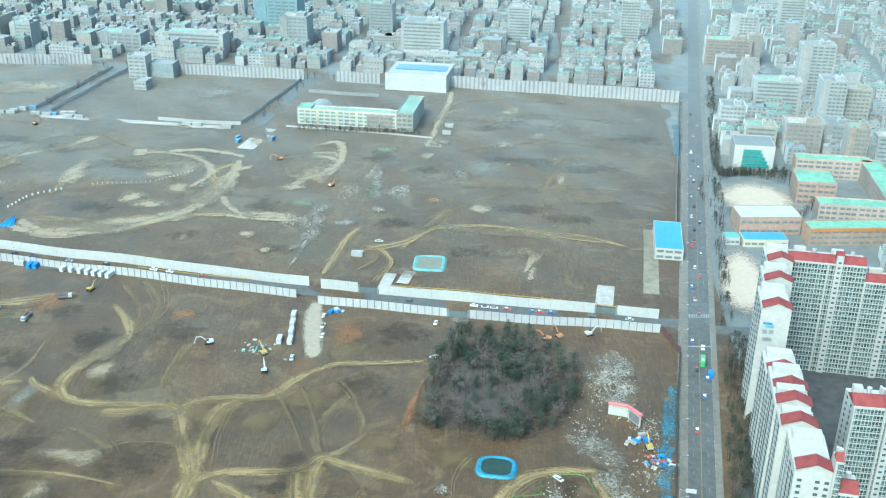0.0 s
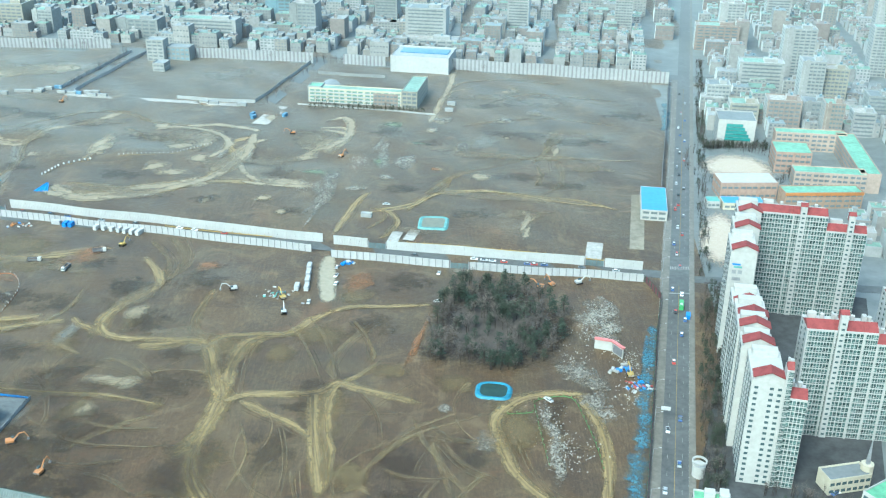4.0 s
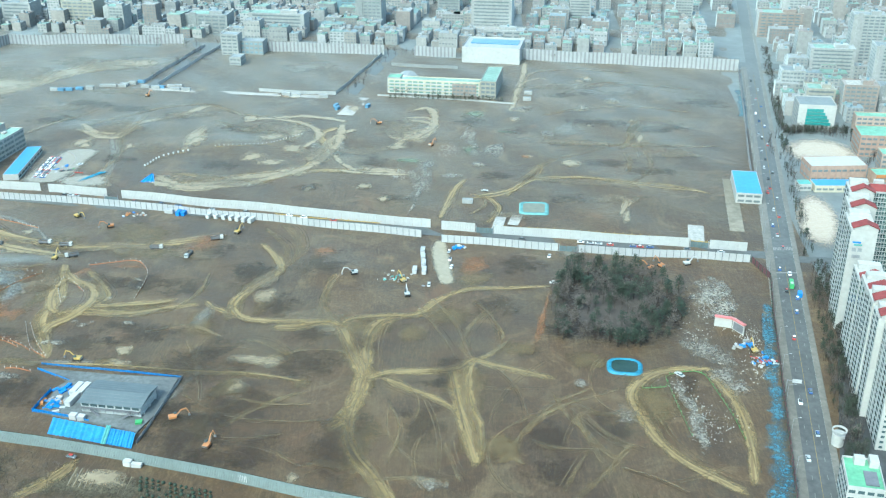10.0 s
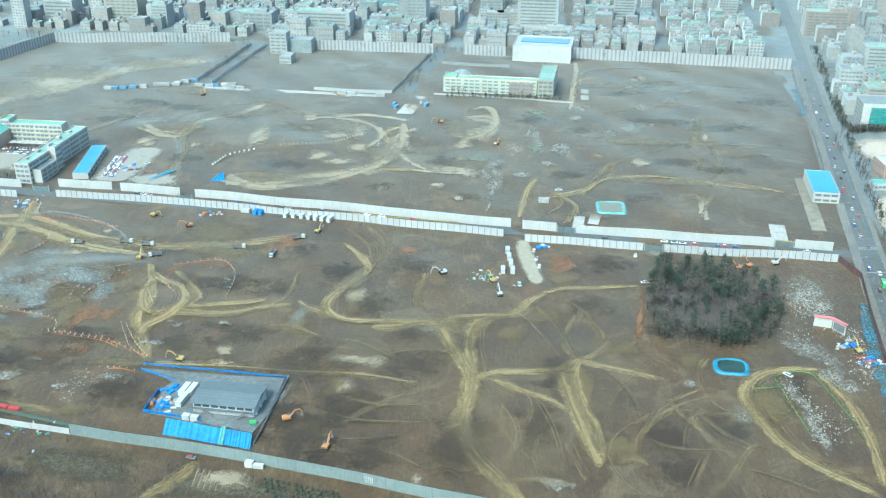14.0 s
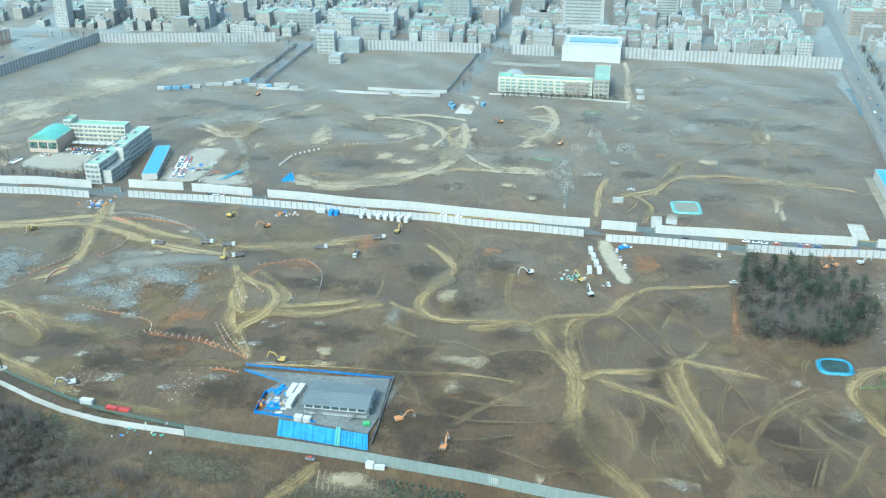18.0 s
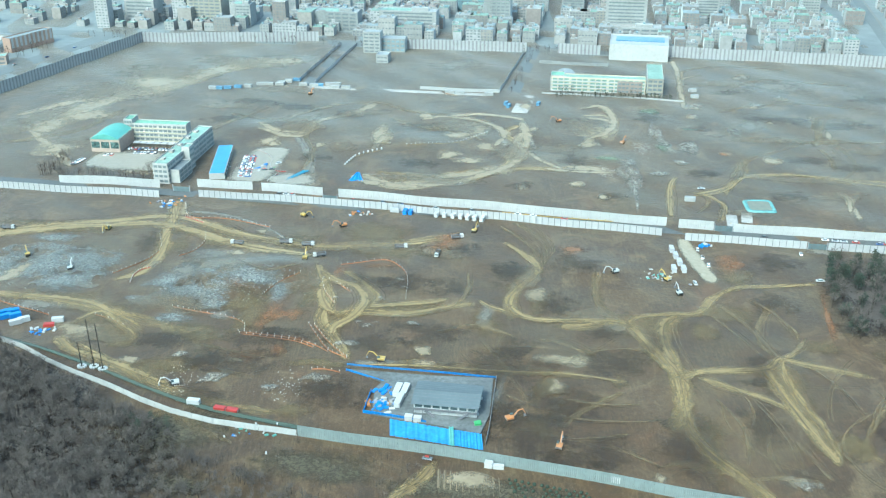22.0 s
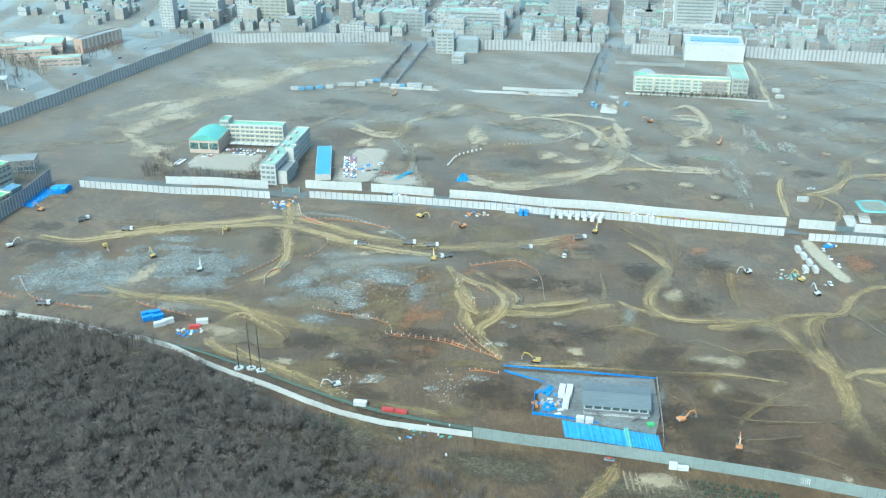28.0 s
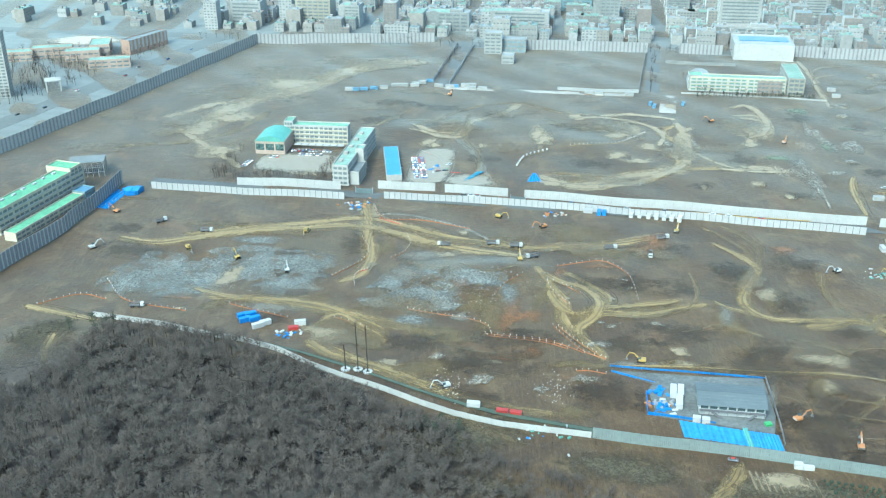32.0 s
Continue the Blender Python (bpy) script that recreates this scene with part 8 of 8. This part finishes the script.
patch("graded_yard", -318, 622, 20, 16, YARD, "smooth grey graded yard", "yard", rough=0.2)
for k in range(7):
    cp = thing("carport", -449 + 5.6 * k, 696 - 0.7 * k, 0, -7, "small white carport roof in a row", "carport", "carports")
    bm = bmesh.new()
    box(bm, 0, 0, 2.5, 4.8, 5.0, 0.15)
    part("carport_roof", bm, WHITESHEET, cp)
    for s in (-2, 2):
        bm = bmesh.new()
        box(bm, s, 1.8, 0, 0.15, 0.15, 2.5)
        part("post", bm, STEELGREY, cp)
ribbon("green_mesh", [(-450, 403, 3), (-388, 373, 3), (-349, 351, 3), (-313, 334, 4), (-271, 320, 4), (-231, 311, 4), (-191, 300, 4), (-137, 286, 4), (-60, 263, 4)], GREENMESH, "dark green ground mesh inside the lower fence", "ground mesh", "structure")

# ---- inside the northern blocks ----
strip("road_inner_west", -337, 858, -310, 1020, 13, 0.03, 0.1, ASPHALT, "asphalt street between fenced blocks", "road")
strip("road_inner_east", -150, 825, -118, 985, 13, 0.03, 0.1, ASPHALT, "asphalt street between fenced blocks", "road")
strip("road_inner_south", -350, 857, -130, 822, 8, 0.03, 0.092, CONCRETE, "dusty concrete lane along a white fence", "road")
WLOW = "low white sheet fence along a street"
fence("low_fence", [(-232, 846), (-160, 834)], 3.2, 6, FARSHEET, FARWHITE, WLOW, 3)
fence("low_fence", [(-330, 866), (-303, 1010)], 3.2, 6, GREYSHEET, GREYSHEET, WLOW, 3)
fence("low_fence", [(-346, 872), (-320, 1012)], 3.2, 6, GREYSHEET, GREYSHEET, WLOW, 3)
fence("low_fence", [(-160, 836), (-128, 976)], 3.2, 6, FARSHEET, FARSHEET, WLOW, 3)
fence("low_fence", [(-116, 935), (-50, 922)], 3.2, 6, FARGREY, FARGREY, WLOW, 3)
fence("low_fence", [(-122, 834), (-40, 816), (0, 808)], 1.6, 4, FARSHEET, FARWHITE, "low white picket wall before the school", 2)
wb = thing("office_building", -294, 976, 0, -8, "white six-storey office block with a blue glass wing", "office building")
block(wb, 9, 8, 18, 14, 21, FARWHITE, FARGREY, 6, 1, FARGLASS, "S", wh=1.5, lw=0.86)
block(wb, 30, 16, 24, 16, 13, FARGREY, FARGREY, 3, 5, TANKS, "S", wh=1.8)
wb2 = thing("office_building", -278, 938, 0, -8, "small white two-storey building", "building")
block(wb2, 6, 7, 12, 15, 7.5, FARWHITE, FARGREY, 2, 3, FARGLASS, "SE", wh=1.3)
strip("concrete_apron", -146, 776, -138, 812, 14, 0.1, 0.1, CONCRETE, "pale concrete gate apron", "apron")
put(container(FARBLUE, "blue container by the northern gate"), [(-156, 800, 70), (-154, 793, 70), (-128, 798, 70)])
put(container(FARWHITE, "white container beside the low fence", 8.0), [(-205, 834, -9), (-196, 832.5, -9), (-340, 858, -9), (-330, 856, -9), (-372, 862, -9), (-380, 862, 5), (-362, 860, -9), (-170, 826, -9), (-310, 851, -9), (-300, 850, -9)])

put(container(FARWHITE, "white site cabin on the far field", 7.0, 3.0, 3.0), [(-422, 849, -9), (-390, 853, -9), (-361, 864, -9), (-355, 869, -9), (-316, 859, -9), (-309, 859, -9), (-42, 583, -9), (14, 837, -9), (12, 819, -9)])
put(container(FARBLUE, "blue site cabin on the far field", 7.0, 3.0, 2.6), [(-416, 849, -9), (-408, 849, -9), (-399, 851, -9), (-348, 874, -9), (-325, 857, -9)])

# ---- west side ----
strip("road_west", -728, 700, -560, 1100, 22, 0.02, 0.1, ASPHALT, "broad grey street outside the barrier", "road")
put(car("car on the street beyond the barrier"), [(-720 + 0.42 * (y - 720) + o, y, 67) for y, o in ((730, -4), (745, 5), (780, -4), (800, 4), (850, -5), (900, 4), (930, -4), (960, 5), (1000, 3))], z=0.12)
ws = thing("school", -615, 535, 0, 71, "long cream school with a bright green roof behind the barrier", "school building")
block(ws, 40, 6.5, 86, 13, 16, CREAM, GREENROOF_BRIGHT, 4, 18, FARGLASS, "S", wh=1.7, lw=0.86, ledge=WHITEWALL)
block(ws, 76, 10, 12, 20, 18, CREAM, GREENROOF_BRIGHT, 5, 3, FARGLASS, "S", wh=1.7)
block(ws, 26, -12, 68, 9, 5.5, CREAM, GREENROOF_BRIGHT, 2, 14, FARGLASS, "S", wh=1.4)
block(ws, 66, -12, 11, 10, 6.6, TEALWALL, FARBLUE, 2, 2, FARGLASS, "S", wh=1.4)
for k in range(7):
    bm = bmesh.new()
    box(bm, 4 + 10 * k, 9 + k % 2, 16.2, 3.0, 1.6, 0.9)
    part("roof_unit", bm, GREYSHEET, ws)
sc = thing("frame_building", -594, 640, 0, 10, "grey steel frame shed under construction", "frame building")
for i in range(7):
    for j in (0, 1, 2):
        bm = bmesh.new()
        box(bm, -12 + i * 4, -7 + j * 7, 0, 0.4, 0.4, 11)
        part("post", bm, STEELGREY, sc)
bm = bmesh.new()
box(bm, 0, 0, 11, 25, 15, 0.5)
part("deck", bm, GREYROOF, sc)
for z in (3.5, 7):
    bm = bmesh.new()
    box(bm, 0, -7, z, 24, 0.3, 0.4)
    box(bm, 0, 7, z, 24, 0.3, 0.4)
    part("beam", bm, STEELGREY, sc)
tw = thing("apartment_block", -748, 826, 0, 10, "pale tall block of flats seen through haze", "apartment block")
block(tw, 12, 8, 26, 15, 58, WHITEWALL, GREYROOF, 20, 5, FARGLASS, "SE", wh=1.5)
fb = thing("frame_building", -692, 852, 0, 20, "small white open frame pavilion", "pavilion")
for x in (-6, 6):
    for y in (-5, 5):
        bm = bmesh.new()
        box(bm, x, y, 0, 1.2, 1.2, 10)
        part("post", bm, WHITEWALL, fb)
bm = bmesh.new()
box(bm, 0, 0, 10, 14, 12, 1.0)
part("roof", bm, WHITEWALL, fb)
lb = thing("hall", -655, 980, 0, 60, "long brown hall with white uprights", "hall")
block(lb, 24, 6, 54, 12, 14, BRICK, GREYROOF, 1, 10, WHITEWALL, "S", wh=11, lw=0.5)
patch("sand_yard", -722, 1040, 48, 26, SAND, "pale round sports ground", "sports ground", rough=0.05)
for x, y, w, d, h in ((-700, 962, 34, 16, 10), (-735, 975, 40, 14, 10), (-690, 990, 20, 30, 11), (-770, 960, 40, 14, 9), (-665, 935, 40, 14, 8)):
    t = thing("school", x, y, 0, 12, "low school wing with a green roof", "school building", "low school wings")
    block(t, 0, 0, w, d, h, BRICKPALE, GREENROOF_PALE, 2, 6, FARGLASS, "S")
random.seed(51)
spots = []
for _ in range(420):
    y = random.uniform(300, 486)
    spots.append((road_x(y, random.uniform(11.8, 22) + (y > 400) * random.uniform(0, 8)), y, random.uniform(0.35, 0.75), random.randrange(9)))
for _ in range(120):
    spots.append((random.uniform(112, 200), random.uniform(230, 300), random.uniform(0.3, 0.6), random.randrange(9)))
for _ in range(620):
    y = random.uniform(640, 1000)
    spots.append((-735 + 0.42 * (y - 700) - random.uniform(16, 150), y, random.uniform(0.6, 1.1), random.randrange(6)))
for _ in range(150):
    y = random.uniform(650, 1020)
    spots.append((-690 + 0.418 * (y - 650) - random.uniform(2, 9), y, random.uniform(0.4, 0.7), random.randrange(6)))
for _ in range(260):
    y = random.uniform(500, 1000)
    spots.append((road_x(y, random.uniform(12, 19)), y, random.uniform(0.4, 0.75), random.randrange(9)))
for _ in range(200):
    spots.append((random.uniform(213, 266), random.gauss(732, 4), random.uniform(0.4, 0.65), random.randrange(9)))
for _ in range(180):
    x = random.uniform(-600, 200)
    spots.append((x, 948 - 0.1485 * x + random.uniform(10, 16), random.uniform(0.6, 0.9), random.randrange(6)))
for _ in range(90):
    a = random.uniform(0, 6.28)
    spots.append((229 + 38 * math.cos(a), 686 + 42 * math.sin(a), random.uniform(0.5, 0.8), random.randrange(6)))
for x0, y0, x1, y1, n in ((-495, 632, -420, 624, 60), (-500, 632, -488, 664, 34), (-424, 626, -418, 664, 34), (-505, 640, -490, 690, 30), (-112, 838, -10, 814, 26), (-112, 880, -40, 868, 30), (-118, 985, -150, 830, 26), (-344, 868, -318, 1010, 26), (140, 300, 170, 292, 30), (-560, 395, -520, 425, 20)):
    for i in range(n):
        t = random.random()
        spots.append((x0 + (x1 - x0) * t + random.gauss(0, 1.5), y0 + (y1 - y0) * t + random.gauss(0, 1.5), random.uniform(0.4, 0.75), random.randrange(6)))
for i in range(46):
    t = i / 45
    spots.append((-111 + 101 * t + random.gauss(0, 0.8), 824 + -12 * t + random.gauss(0, 0.8), random.uniform(0.3, 0.6), 6 + i % 3))
wood("street_trees", spots, SMALL + PINES, "leafless street trees and shrubs")
spots = []
for _ in range(900):
    spots.append((random.uniform(-330, -60) if len(spots) < 300 else random.uniform(-330, -212), random.uniform(235, 320), random.uniform(0.15, 0.42), random.randrange(6)))
spots = [q for q in spots if q[1] < 288 - 0.27 * (q[0] + 190) and not (-216 < q[0] < -150 and q[1] > 268)]
wood("scrub_bushes", spots, SMALL, "low leafless bushes on waste ground")
patch("field_plot", -196, 283, 15, 8, PALE, "dry pale vegetable plot", "vegetable plot", deg=-14, rough=0.06)
bm = bmesh.new()
for i in range(11):
    x, y = -209 + i * 2.5, 286 - i * 0.6
    vs = [bm.verts.new(v) for v in ((x - 0.6, y - 7, 0.1), (x + 0.6, y - 7, 0.1), (x + 0.6, y + 5, 0.1), (x - 0.6, y + 5, 0.1), (x, y - 7, 0.5), (x, y + 5, 0.5))]
    for f in ((0, 4, 5, 3), (4, 1, 2, 5), (0, 1, 4), (2, 3, 5)):
        bm.faces.new([vs[k] for k in f])
tagged(new("furrows", mesh_of(bm, "furrows", CLAY)), "pale ridged furrows of a small plot", "furrows", "", "stuff")
put(container(WHITEEN, "small white sheet-covered hut on the plot", 4.5, 2.0, 1.6), [(-184, 292, -8)])
bm = bmesh.new()
for i in range(13):
    for j in range(6):
        if random.random() < 0.85:
            x, y = -180 + i * 2.6 + j * 0.8, 284 - i * 0.75 - j * 2.6
            bmesh.ops.create_icosphere(bm, subdivisions=1, radius=random.uniform(0.6, 1.0), matrix=pose(x + random.gauss(0, .3), y, hz(x, y) + 0.5))
tagged(new("planted_shrubs", mesh_of(bm, "planted_shrubs", PINE)), "rows of small dark evergreen shrubs", "shrubs", "", "stuff")
for x, y, s in ((-514, 398, 0.9), (-511, 404, 1.0), (-516, 390, 0.8), (-508, 408, 0.9), (-345, 318, 0.8), (-340, 312, 0.9), (-338, 322, 0.7), (-520, 412, 0.9), (-330, 318, 0.7), (-350, 325, 0.6), (-530, 405, 0.8)):
    tree(random.choice(PINES), x, y, s, "dark green pine at the wood's edge", "edge pines")
